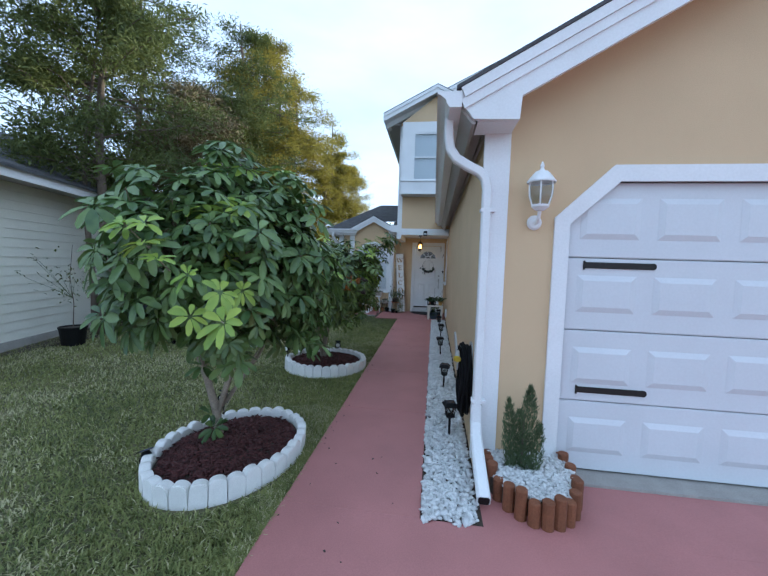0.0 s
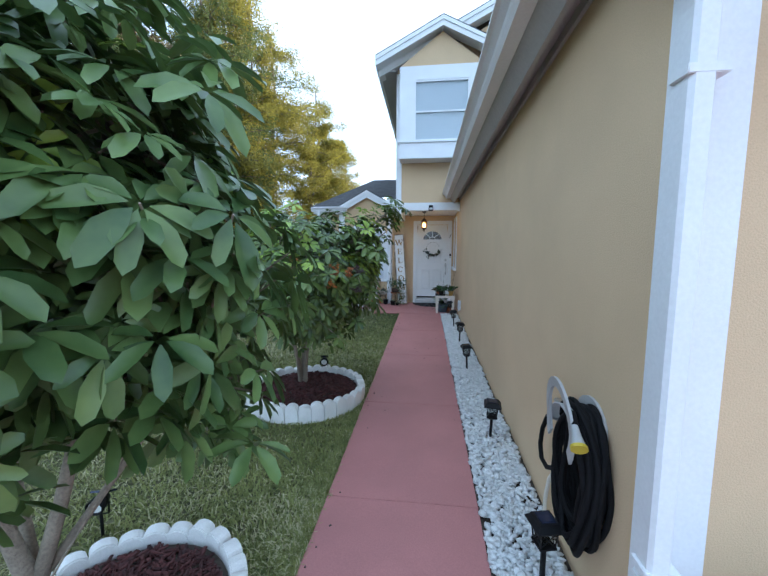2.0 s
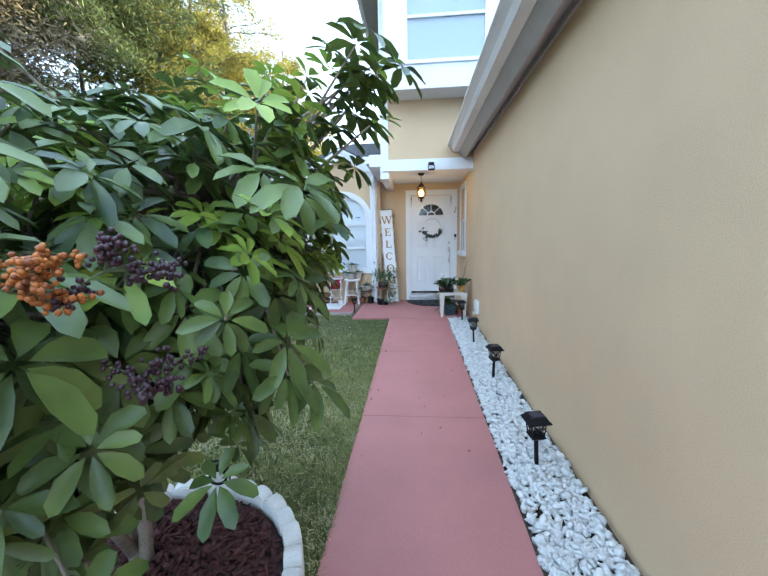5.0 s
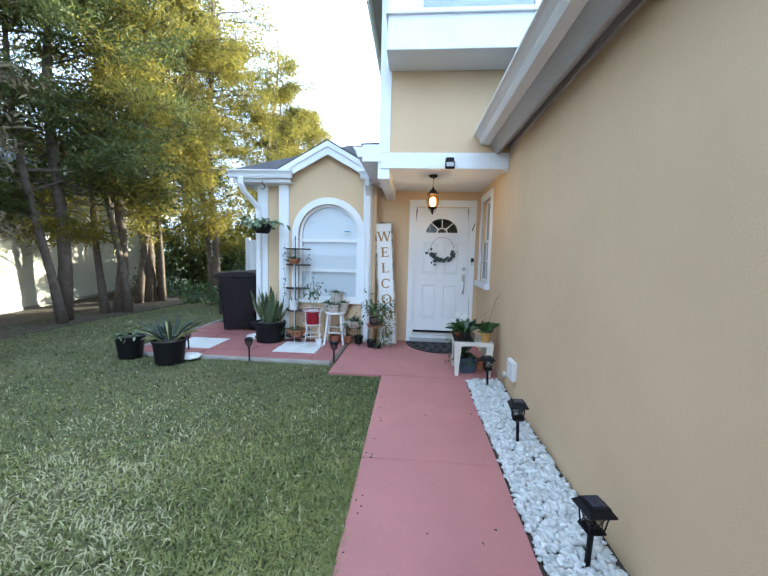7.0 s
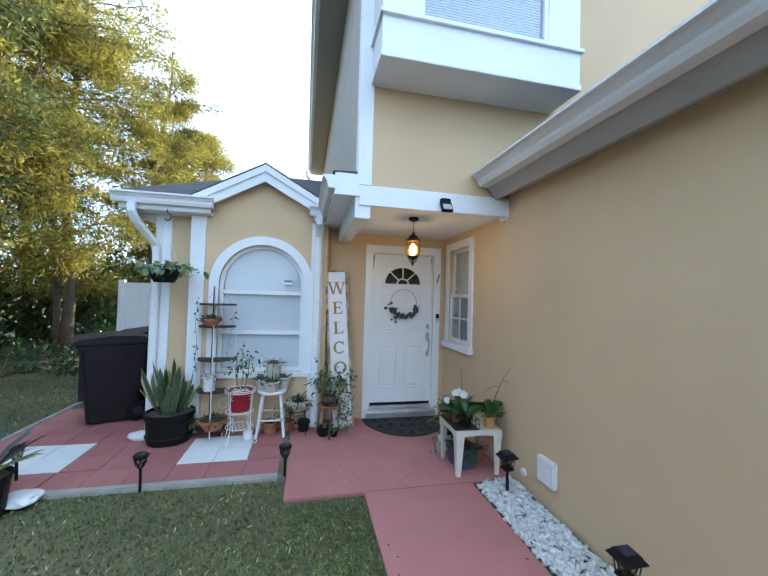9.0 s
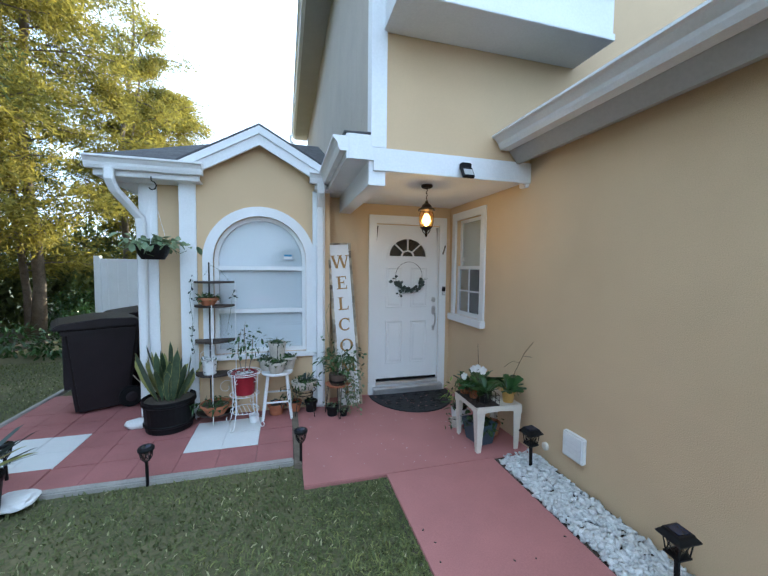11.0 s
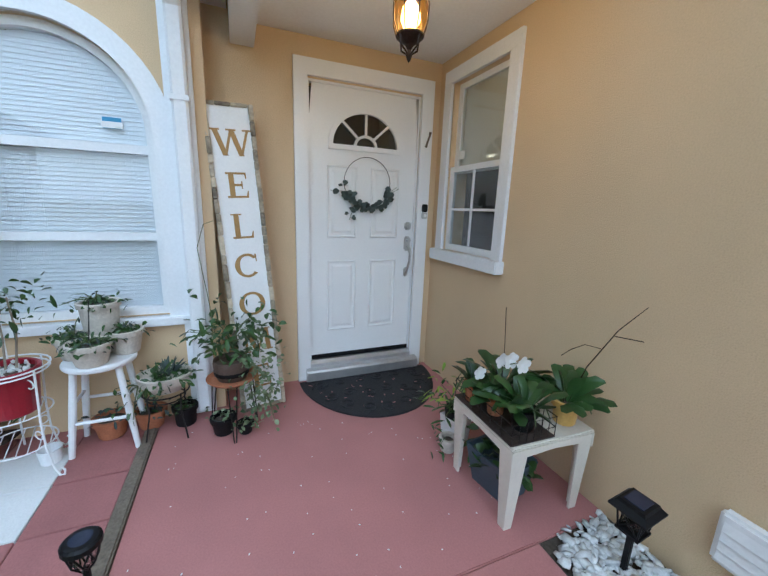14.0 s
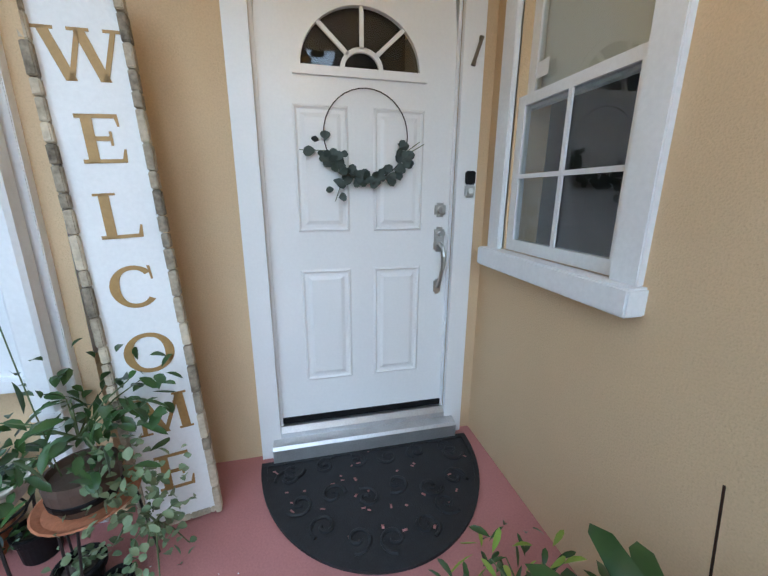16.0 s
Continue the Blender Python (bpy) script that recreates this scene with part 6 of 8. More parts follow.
# door mat
mat_ = thing("door_mat", "half-round black rubber door mat with moulded scrolls", "door mat", (0.555, 12.455, 0.0))
bm = B()
prism(bm, arc(0, 0, 0.555, 0.665, 180, 360, 40), "z", 0.001, 0.010)
part("base", bm, MAT_RUBBER, mat_)
bm = B()
ring_prism(bm, arc(0, -0.002, 0.555, 0.663, 180, 360, 40), arc(0, -0.03, 0.525, 0.61, 180, 360, 40), "z", 0.0102, 0.016)
part("rim", bm, MAT_RUBBER, mat_)
def spiral(cx, cy, r, turn, hand):
    return [(cx + r * (1 - t / 26) * math.cos(turn + hand * t * 0.36), cy + r * (1 - t / 26) * math.sin(turn + hand * t * 0.36), 0.012) for t in range(24)]


rolls = [(0.43 * math.cos(radians(192 + k * 19.5)), -0.02 + 0.52 * math.sin(radians(192 + k * 19.5)), 0.062, radians(192 + k * 19.5), 1 if k % 2 else -1) for k in range(9)]
rolls += [(-0.40 + 0.16 * k, -0.085, 0.055, k, 1 if k % 2 else -1) for k in range(6)]
rolls += [(-0.22 + 0.15 * k, -0.27 - 0.05 * (k % 2), 0.06, 2 * k, -1 if k % 2 else 1) for k in range(4)]
for r5 in rolls:
    bm = B()
    tube(bm, spiral(*r5), 0.0085, 6)
    part("scroll", bm, MAT_RUBBER, mat_)
n = 34
a, r = rng.uniform(math.pi, 2 * math.pi, n), np.sqrt(rng.random(n))
P = np.stack([0.5 * r * np.cos(a), 0.58 * r * np.sin(a), 0 * a + 0.0135], 1)
V, F = scatter(P, np.stack([rng.uniform(.005, .012, n), rng.uniform(.003, .006, n), np.full(n, .0006)], 1), BOX_V, BOX_F, rng, 0.03)
tagged(mesh_np("mat_cutouts", V, F, CONCRETE_RED, mat_), "leaf-shaped openings showing the red floor", kind="stuff")

# ---- welcome sign ----
sign = thing("welcome_sign", "tall white leaning sign lettered WELCOME and framed with birch bark", "sign")
sign.matrix_world = pose(-0.29, 12.215, 0.0, -4.8, -3.3, 8)
SWD, SHT = 0.29, 2.02
bm = B()
bx(bm, -SWD / 2 + 0.02, SWD / 2 - 0.02, -0.01, 0.012, 0.0, SHT, 0.003)
part("board", bm, SIGN_WHITE, sign)
r_ = random.Random(21)
for s in (-1, 1):
    z = 0.0
    while z < SHT - 0.02:
        l_ = min(r_.uniform(0.05, 0.13), SHT - z)
        bm = B()
        bx(bm, s * (SWD / 2 - 0.010) - 0.012 - r_.uniform(0, .003), s * (SWD / 2 - 0.010) + 0.012 + r_.uniform(0, .003), -0.027 - r_.uniform(0, .010), 0.018, z, z + l_ - 0.003, 0.004)
        part("bark_strip", bm, BIRCH, sign)
        z += l_
for z in (0.0, SHT - 0.022):
    x = -SWD / 2 + 0.02
    while x < SWD / 2 - 0.03:
        l_ = r_.uniform(0.05, 0.1)
        bm = B()
        bx(bm, x, min(x + l_, SWD / 2 - 0.024), -0.024, 0.016, z, z + 0.022, 0.004)
        part("bark_strip", bm, BIRCH, sign)
        x += l_


def letter(ch, parent, x, z, h, mat):
    """One serif capital of height h, cut from thick and thin strokes."""
    bm = B()
    thick, thin, y0, y1 = 0.20 * h, 0.10 * h, -0.0125, -0.0105

    def bar(xa, za, xb, zb, w):
        prism(bm, [(xa - w / 2, za), (xa + w / 2, za), (xb + w / 2, zb), (xb - w / 2, zb)], "y", y0, y1)

    def slab(xa, xb, za, zb):
        prism(bm, [(xa, za), (xb, za), (xb, zb), (xa, zb)], "y", y0, y1 + 0.0004)

    def bowl(w, a0, a1, n=28):
        for k in range(n):
            q = []
            for a, r in ((a0 + (a1 - a0) * k / n, 0), (a0 + (a1 - a0) * (k + 1) / n, 0), (a0 + (a1 - a0) * (k + 1) / n, 1), (a0 + (a1 - a0) * k / n, 1)):
                c, s = math.cos(radians(a)), math.sin(radians(a))
                q.append(((w - r * (thin + (thick - thin) * abs(c))) * c, (h / 2 - r * thin) * s))
            prism(bm, q, "y", y0, y1)
    t = h / 2
    if ch == "W":
        for k, (xa, xb, w) in enumerate(((-0.62, -0.30, thick), (-0.02, -0.30, thin), (-0.02, 0.30, thick), (0.60, 0.30, thin))):
            bar(xb * h, -t, xa * h, t, w)
        for c in (-0.62, -0.02, 0.60):
            slab(c * h - 0.19 * h, c * h + 0.19 * h, t - 0.05 * h, t + 0.01 * h)
    elif ch in "EL":
        bar(-0.22 * h, -t, -0.22 * h, t, thick)
        slab(-0.42 * h, 0.0, t - 0.05 * h, t)
        slab(-0.42 * h, 0.36 * h, -t, -t + 0.08 * h)
        prism(bm, [(0.28 * h, -t), (0.38 * h, -t), (0.40 * h, -t + 0.28 * h), (0.36 * h, -t + 0.28 * h)], "y", y0, y1 + 0.0008)
        if ch == "E":
            slab(-0.42 * h, 0.33 * h, t - 0.08 * h, t)
            prism(bm, [(0.27 * h, t), (0.35 * h, t), (0.36 * h, t - 0.25 * h), (0.32 * h, t - 0.25 * h)], "y", y0, y1 + 0.0008)
            slab(-0.2 * h, 0.18 * h, -0.04 * h, 0.05 * h)
            slab(0.14 * h, 0.19 * h, -0.14 * h, 0.15 * h)
    elif ch == "C":
        bowl(0.5 * h, 42, 318)
        prism(bm, [(0.31 * h, 0.47 * h), (0.37 * h, 0.47 * h), (0.39 * h, 0.15 * h), (0.35 * h, 0.15 * h)], "y", y0, y1 + 0.0008)
    elif ch == "O":
        bowl(0.53 * h, 0, 360, 36)
    else:
        for xa, xb, w in ((-0.46, -0.42, thin), (-0.02, -0.42, thick), (-0.02, 0.40, thin), (0.46, 0.40, thick)):
            bar(xa * h, -t, xb * h, t, w)
        for c, z_ in ((-0.46, -t), (0.46, -t), (-0.44, t - 0.05 * h), (0.42, t - 0.05 * h)):
            slab(c * h - 0.16 * h, c * h + 0.16 * h, z_, z_ + 0.05 * h)
    o = part("letter", bm, mat, parent)
    o.location = (x, 0, z)
    return o


for k, ch in enumerate("WELCOME"):
    letter(ch, sign, 0.005, 1.785 - k * 0.258, 0.158, GOLD_PAINT)

# ---- pendant lantern ----
lan = thing("pendant_lantern", "dark bronze pendant lantern with a glowing amber glass", "lantern", (0.315, 11.33, 2.02))
bm = B()
lathe(bm, [(0, 0.525), (0.055, 0.525), (0.06, 0.512), (0.045, 0.495), (0.012, 0.485), (0, 0.48)], seg=20)
part("canopy", bm, BRONZE, lan)
bm = B()
tube(bm, [(0.006 * math.sin(k * 1.6), 0.006 * math.cos(k * 1.6), 0.36 + 0.125 * k / 10) for k in range(11)], 0.004, 6)
part("chain", bm, BRONZE, lan)
bm = B()
lathe(bm, [(0, 0.375), (0.012, 0.365), (0.02, 0.345), (0.045, 0.325), (0.055, 0.30), (0.082, 0.285), (0.086, 0.272), (0.07, 0.265), (0, 0.27)], seg=16)
part("cap", bm, BRONZE, lan)
bm = B()
lathe(bm, [(0.062, 0.265), (0.075, 0.21), (0.072, 0.15), (0.055, 0.105)], seg=16)
part("glass", bm, GLASS_AMBER, lan).visible_shadow = False
for k in range(8):
    a = radians(45 * k)
    bm = B()
    tube(bm, [(r * math.cos(a), r * math.sin(a), z) for r, z in ((0.066, 0.268), (0.079, 0.21), (0.076, 0.15), (0.058, 0.10))], 0.0032, 5)
    part("rib", bm, BRONZE, lan)
bm = B()
lathe(bm, [(0.058, 0.11), (0.062, 0.10), (0.045, 0.085), (0.02, 0.07), (0.008, 0.05), (0.014, 0.03), (0.008, 0.012), (0, 0.0)], seg=14)
for k in range(4):
    a = radians(90 * k + 20)
    tube(bm, [(0.055 * math.cos(a), 0.055 * math.sin(a), 0.10), (0.05 * math.cos(a), 0.05 * math.sin(a), 0.06), (0.01 * math.cos(a), 0.01 * math.sin(a), 0.035)], 0.004, 5)
part("finial", bm, BRONZE, lan)
bm = B()
lathe(bm, [(0, 0.115), (0.026, 0.125), (0.042, 0.165), (0.036, 0.205), (0.016, 0.235), (0, 0.24)], seg=14)
part("bulb", bm, BULB, lan, "lit warm bulb").visible_shadow = False
pl = bpy.data.lights.new("lantern_light", "POINT")
pl.energy, pl.color, pl.shadow_soft_size = 0.65, (1.0, 0.60, 0.25), 0.10
lamp = new("lantern_light", pl)
lamp.location = (0.315, 11.33, 2.13)

# security light on the band
sl = thing("security_light", "small black solar security light on the white band board", "security light", (0.475, 10.86, 2.565))
bm = B()
bx(bm, -0.05, 0.05, -0.05, 0.0, 0.015, 0.075, 0.008)
part("housing", bm, BLACK, sl)
bm = B()
bx(bm, -0.055, 0.055, -0.02, 0.015, -0.075, 0.03, 0.006)
bmesh.ops.transform(bm, matrix=pose(0, -0.05, 0, -30), verts=bm.verts)
part("head", bm, BLACK, sl)
bm = B()
bx(bm, -0.042, 0.042, -0.024, -0.0205, -0.06, 0.0)
bmesh.ops.transform(bm, matrix=pose(0, -0.05, 0, -30), verts=bm.verts)
part("lens", bm, HOLDER, sl)

# dryer vent, hose bib cover
vt = thing("wall_vent", "white louvred vent cover on the tan wall", "vent", (WALL, 10.195, 0.30))
bm = B()
bx(bm, -0.05, 0.0, -0.105, 0.105, -0.105, 0.105, 0.012)
part("frame", bm, POT_WHITE, vt)
for k in range(4):
    bm = B()
    slope_box(bm, [(-0.051, -0.085, -0.042 + k * 0.038), (-0.051, 0.085, -0.042 + k * 0.038), (-0.058, 0.085, -0.078 + k * 0.038), (-0.058, -0.085, -0.078 + k * 0.038)], 0.003)
    part("slat", bm, POT_WHITE, vt)
bm = B()
lathe(bm, [(0.035, 0), (0.035, 0.02), (0.02, 0.03), (0, 0.03)], seg=16)
bmesh.ops.transform(bm, matrix=pose(WALL, 10.53, 0.135, 0, -90), verts=bm.verts)
tagged(part("pipe_cap", bm, PLASTIC_WHITE), "small round cream cap on the wall behind a path light", "cap")

# window stickers
for nm, loc, lab in (("window_sticker", (WC + 0.30, WY + 0.07, 1.82), "small blue and white sticker inside the arched window"),):
    st = thing(nm, lab, "sticker", loc)
    bm = B()
    bx(bm, -0.045, 0.045, -0.002, 0.0, -0.025, 0.035, 0.0)
    part("shield", bm, STICKER, st)
    bm = B()
    bx(bm, -0.05, 0.05, -0.004, -0.0022, -0.022, 0.012, 0.0)
    part("label_bar", bm, POT_WHITE, st)
bm = B()
bx(bm, WALL + 0.046, WALL + 0.048, SW[1] - 0.14, SW[1] - 0.07, 1.80, 1.86)
tagged(part("side_sticker", bm, POT_WHITE), "small white sticker on the side window", "sticker")


# ---- path lights ----
def path_light(x, y, rz):
    e = thing("path_light", "square black solar path light standing in white gravel", "path light", (x, y, gz(y)), rz, group="path lights")
    bm = B()
    bx(bm, -0.011, 0.011, -0.011, 0.011, -0.05, 0.20, 0.003)
    part("stake", bm, BLACK, e)
    bm = B()
    lathe(bm, [(0, 0.195), (0.03, 0.195), (0.062, 0.215), (0.062, 0.225), (0, 0.225)], seg=4, turn=math.pi / 4)
    part("base", bm, BLACK, e)
    bm = B()
    c = [(0.042, 0.042), (0.042, -0.042), (-0.042, -0.042), (-0.042, 0.042)]
    for i in range(4):
        (ax, ay), (bx_, by_) = c[i], c[(i + 1) % 4]
        k1, k2 = 0.85, 1.12
        tube(bm, [(ax * k1, ay * k1, 0.222), (ax * k2, ay * k2, 0.325)], 0.004, 5)
        tube(bm, [(ax * k1, ay * k1, 0.225), (bx_ * k2, by_ * k2, 0.32)], 0.003, 5)
        tube(bm, [(bx_ * k1, by_ * k1, 0.225), (ax * k2, ay * k2, 0.32)], 0.003, 5)
    part("cage", bm, BLACK, e)
    bm = B()
    lathe(bm, [(0.040, 0.225), (0.054, 0.322)], seg=4, turn=math.pi / 4)
    part("lens", bm, GLASS_FROST, e).visible_shadow = False
    bm = B()
    lathe(bm, [(0, 0.318), (0.098, 0.318), (0.100, 0.326), (0.075, 0.345), (0.068, 0.357), (0, 0.358)], seg=4, turn=math.pi / 4)
    part("cap", bm, BLACK, e)
    bm = B()
    bx(bm, -0.036, 0.036, -0.036, 0.036, 0.357, 0.3605)
    part("solar_panel", bm, PHOTO, e)
    return e


first = None
for x, y, rz in ((0.99, 3.72, 12), (0.965, 5.06, -8), (0.954, 6.78, 6), (0.975, 8.15, 10), (0.965, 9.28, -5), (0.969, 10.47, 4)):
    if first is None:
        first = path_light(x, y, rz)
    else:
        copy_thing(first, pose(x, y, gz(y), rnd.uniform(-3, 3), rnd.uniform(-3, 3), rz))


def cup_light(x, y):
    e = thing("solar_cup_light", "black cup-shaped solar light on a stake at the patio edge", "path light", (x, y, 0), group="patio lights")
    bm = B()
    tube(bm, [(0, 0, -0.06), (0, 0, 0.18)], 0.012, 8)
    part("stake", bm, BLACK, e)
    bm = B()
    for k in range(7):
        a, b = 2 * math.pi * k / 7, 2 * math.pi * (k + 1) / 7
        for s, t in ((a, b), (b, a)):
            tube(bm, [(0.018 * math.cos(s), 0.018 * math.sin(s), 0.18), (0.04 * math.cos((s + t) / 2), 0.04 * math.sin((s + t) / 2), 0.215), (0.05 * math.cos(t), 0.05 * math.sin(t), 0.27)], 0.003, 5)
    part("cage", bm, BLACK, e)
    bm = B()
    lathe(bm, [(0.014, 0.182), (0.036, 0.22), (0.045, 0.27)], seg=16)
    part("lens", bm, GLASS_FROST, e).visible_shadow = False
    bm = B()
    lathe(bm, [(0.05, 0.268), (0.058, 0.272), (0.058, 0.29), (0.05, 0.298), (0, 0.30)], seg=20)
    part("cap", bm, BLACK, e)
    bm = B()
    lathe(bm, [(0.034, 0.3005), (0, 0.302)], seg=16)
    part("solar_panel", bm, PHOTO, e)
    return e


c0 = cup_light(-0.94, 11.05)
copy_thing(c0, pose(-2.12, 11.06, 0, 3, -2, 40))
copy_thing(c0, pose(-3.19, 11.36, 0, -4, 3, 90))

# ---- garage wall lantern ----
wl_ = thing("wall_lantern", "white metal coach lantern with clear glass on the garage front", "lantern", (1.585, 3.128, 1.985))
wl_.scale = (1.1, 1.0, 1.12)
bm = B()
lathe(bm, [(0.05, 0), (0.055, 0.012), (0.04, 0.03), (0, 0.03)], seg=20)
bmesh.ops.transform(bm, matrix=pose(0, 0.155, -0.01, 90), verts=bm.verts)
part("wall_plate", bm, WHITE, wl_)
bm = B()
tube(bm, [(0, 0.14, -0.01), (0, 0.08, -0.02), (0, 0.03, 0.01), (0, 0.0, 0.06)], 0.013, 8)
part("arm", bm, WHITE, wl_)
bm = B()
lathe(bm, [(0, 0.06), (0.03, 0.06), (0.06, 0.085), (0.062, 0.10), (0, 0.10)], seg=16)
part("base_ring", bm, WHITE, wl_)
bm = B()
lathe(bm, [(0.062, 0.10), (0.082, 0.16), (0.086, 0.21), (0.078, 0.255)], seg=16)
part("glass", bm, GLASS_FROST, wl_).visible_shadow = False
for k in range(6):
    a = radians(60 * k + 15)
    bm = B()
    tube(bm, [(r * math.cos(a), r * math.sin(a), z) for r, z in ((0.062, 0.095), (0.085, 0.16), (0.089, 0.21), (0.082, 0.26))], 0.005, 6)
    part("rib", bm, WHITE, wl_)
bm = B()
lathe(bm, [(0.098, 0.252), (0.10, 0.262), (0.07, 0.30), (0.045, 0.33), (0.02, 0.34), (0.012, 0.355), (0.016, 0.37), (0.004, 0.40), (0, 0.402)], seg=18)
part("roof", bm, WHITE, wl_)

# ---- log edging with cypress ----
ed = thing("log_edging", "curved edging of short brown-stained logs", "edging", (1.6, 3.06, gz(2.9)))
for k in range(16):
    a = radians(165 + 225 * k / 15)
    r = 0.40
    h = 0.16 + 0.05 * ((k * 37) % 3) / 2
    bm = B()
    lathe(bm, [(0, -0.05), (0.042, -0.05), (0.042, h - 0.008), (0.036, h), (0, h)], seg=12)
    o = part("log", bm, LOG, ed)
    o.location = (r * math.cos(a) * 0.80, r * math.sin(a) * 1.28 + 0.02, 0)
cyp = thing("dwarf_cypress", "small upright feathery cypress in white gravel", "shrub", (1.53, 3.03, -0.05))
cyp.scale = (0.95, 0.95, 0.94)
bm = B()
tube(bm, [(0, 0, -0.05), (0, 0, 0.5)], [0.018, 0.005], 6)
part("trunk", bm, BARK, cyp)
g = np.random.default_rng(61)
Ps, Ds = [], []
for bx0, by0, h, r, n in ((0.03, 0.0, 0.72, 0.085, 2600), (-0.09, 0.0, 0.60, 0.06, 1500), (-0.02, 0.03, 0.5, 0.09, 1600), (0.09, -0.03, 0.42, 0.05, 900)):
    z = g.random(n) ** 1.1
    rr = r * np.sin(np.pi * np.clip(0.18 + 0.82 * z, 0, 1)) ** 0.8 * np.sqrt(g.random(n))
    a = g.uniform(0, 6.283, n)
    Ps.append(np.stack([bx0 + rr * np.cos(a) + (bx0 * 0.4) * z, by0 + rr * np.sin(a), 0.02 + z * h], 1))
    Ds.append(np.stack([np.cos(a) * 0.35, np.sin(a) * 0.35, np.ones(n)], 1) + g.normal(size=(n, 3)) * 0.25)
P, D = np.concatenate(Ps), np.concatenate(Ds)
n = len(P)
V, F = leaf_arrays(P, D, g.normal(size=(n, 3)), g.uniform(0.02, 0.05, n), g.uniform(0.004, 0.008, n), 0.0)
mesh_np("foliage", V, F, material("cypress_green", (0.15, 0.20, 0.085), 0.8, 0.2, 5, 30, 0, second=(0.03, 0.055, 0.025), island=0.5, trans=0.1), cyp)

# ---- hose ----
hose = thing("garden_hose", "black garden hose coiled on a grey plastic wall hanger", "hose", (WALL, 3.71, 0.70))
bm = B()
prism(bm, [(0.15 * math.cos(radians(a)), 0.03 + 0.12 * math.sin(radians(a))) for a in range(0, 360, 18)], "x", -0.012, 0.0)
part("back_plate", bm, HOLDER, hose)
# flared front of the hanger: an arched loop standing above a scooped saddle
bm = B()
loop_o = arc(0.0, 0.02, 0.165, 0.22, -35, 215, 30)
loop_i = arc(0.0, 0.03, 0.125, 0.165, -35, 215, 30)
for k in range(30):
    prism(bm, [loop_o[k], loop_o[k + 1], loop_i[k + 1], loop_i[k]], "x", -0.150, -0.137)
bmesh.ops.remove_doubles(bm, verts=bm.verts, dist=0.0005)
for v in bm.verts:
    v.co.x -= 0.12 * max(0.0, v.co.z - 0.02)
part("front_loop", bm, HOLDER, hose, "curved grey front loop")
bm = B()
cross = arc(0.0, -0.03, 0.155, 0.13, 0, 180, 18)
for k in range(18):
    (u0, v0), (u1, v1) = cross[k], cross[k + 1]
    bm.faces.new([bm.verts.new(p) for p in ((-0.012, u0 * 0.62, v0 - 0.02), (-0.012, u1 * 0.62, v1 - 0.02), (-0.143, u1, v1), (-0.143, u0, v0))])
bmesh.ops.remove_doubles(bm, verts=bm.verts, dist=0.0005)
bmesh.ops.solidify(bm, geom=bm.faces[:], thickness=0.008)
part("saddle", bm, HOLDER, hose, "scooped grey saddle", smooth=True)
r_ = random.Random(5)
for k in range(22):
    bm = B()
    q = k % 6
    ry_, rz2 = 0.115 + 0.016 * q + r_.uniform(-.006, .006), 0.250 + 0.020 * q + r_.uniform(-.012, .02)
    xo = -0.026 - 0.020 * (k // 5) + r_.uniform(-.008, .008)
    cyy, czz = -0.03 + r_.uniform(-.02, .02), -0.165 - 0.010 * q - 0.006 * (k // 5)
    wob = r_.uniform(0, 6.28)
    tube(bm, [(xo + 0.014 * math.sin(a * 3 + wob), cyy + ry_ * math.cos(a) * (1 + 0.10 * math.sin(a)), czz + rz2 * math.sin(a)) for a in [2 * math.pi * i / 40 for i in range(40)]], 0.0135, 7, True)
    part("hose_loop", bm, RUBBER, hose, smooth=True)
bm = B()
tube(bm, [(-0.05, 0.37, -0.09), (-0.06, 0.42, -0.15), (-0.065, 0.475, -0.25), (-0.065, 0.50, -0.36), (-0.065, 0.465, -0.435), (-0.065, 0.37, -0.435), (-0.065, 0.26, -0.37), (-0.065, 0.18, -0.31), (-0.06, 0.08, -0.30)], 0.0135, 8)
part("leader_hose", bm, RUBBER, hose, smooth=True)
bm = B()
tube(bm, [(-0.042, 0.345, -0.055), (-0.046, 0.36, -0.075), (-0.05, 0.375, -0.095)], [0.015, 0.020, 0.016], 10)
part("coupling", bm, STEEL, hose)
bm = B()
tube(bm, [(0.0, 0.335, -0.04), (-0.03, 0.338, -0.035), (-0.042, 0.345, -0.055)], [0.012, 0.013, 0.012], 10)
lathe(bm, [(0, 0.0), (0.022, 0.002), (0.026, 0.010), (0.022, 0.018), (0, 0.02)], (-0.03, 0.338, -0.02), 10)
part("tap", bm, STEEL, hose, "small metal wall tap")
bm = B()
tube(bm, [(-0.13, -0.10, 0.12), (-0.142, -0.155, 0.085)], [0.013, 0.016], 10)
part("nozzle_grip", bm, RUBBER, hose, "black grip")
bm = B()
tube(bm, [(-0.143, -0.157, 0.083), (-0.15, -0.20, 0.06), (-0.155, -0.235, 0.035)], [0.014, 0.019, 0.030], 12)
part("nozzle", bm, HOLDER, hose, "grey spray nozzle")
bm = B()
tube(bm, [(-0.155, -0.236, 0.034), (-0.157, -0.248, 0.026)], [0.034, 0.034], 14)
part("nozzle_ring", bm, BRASS_YELLOW, hose)
bm = B()
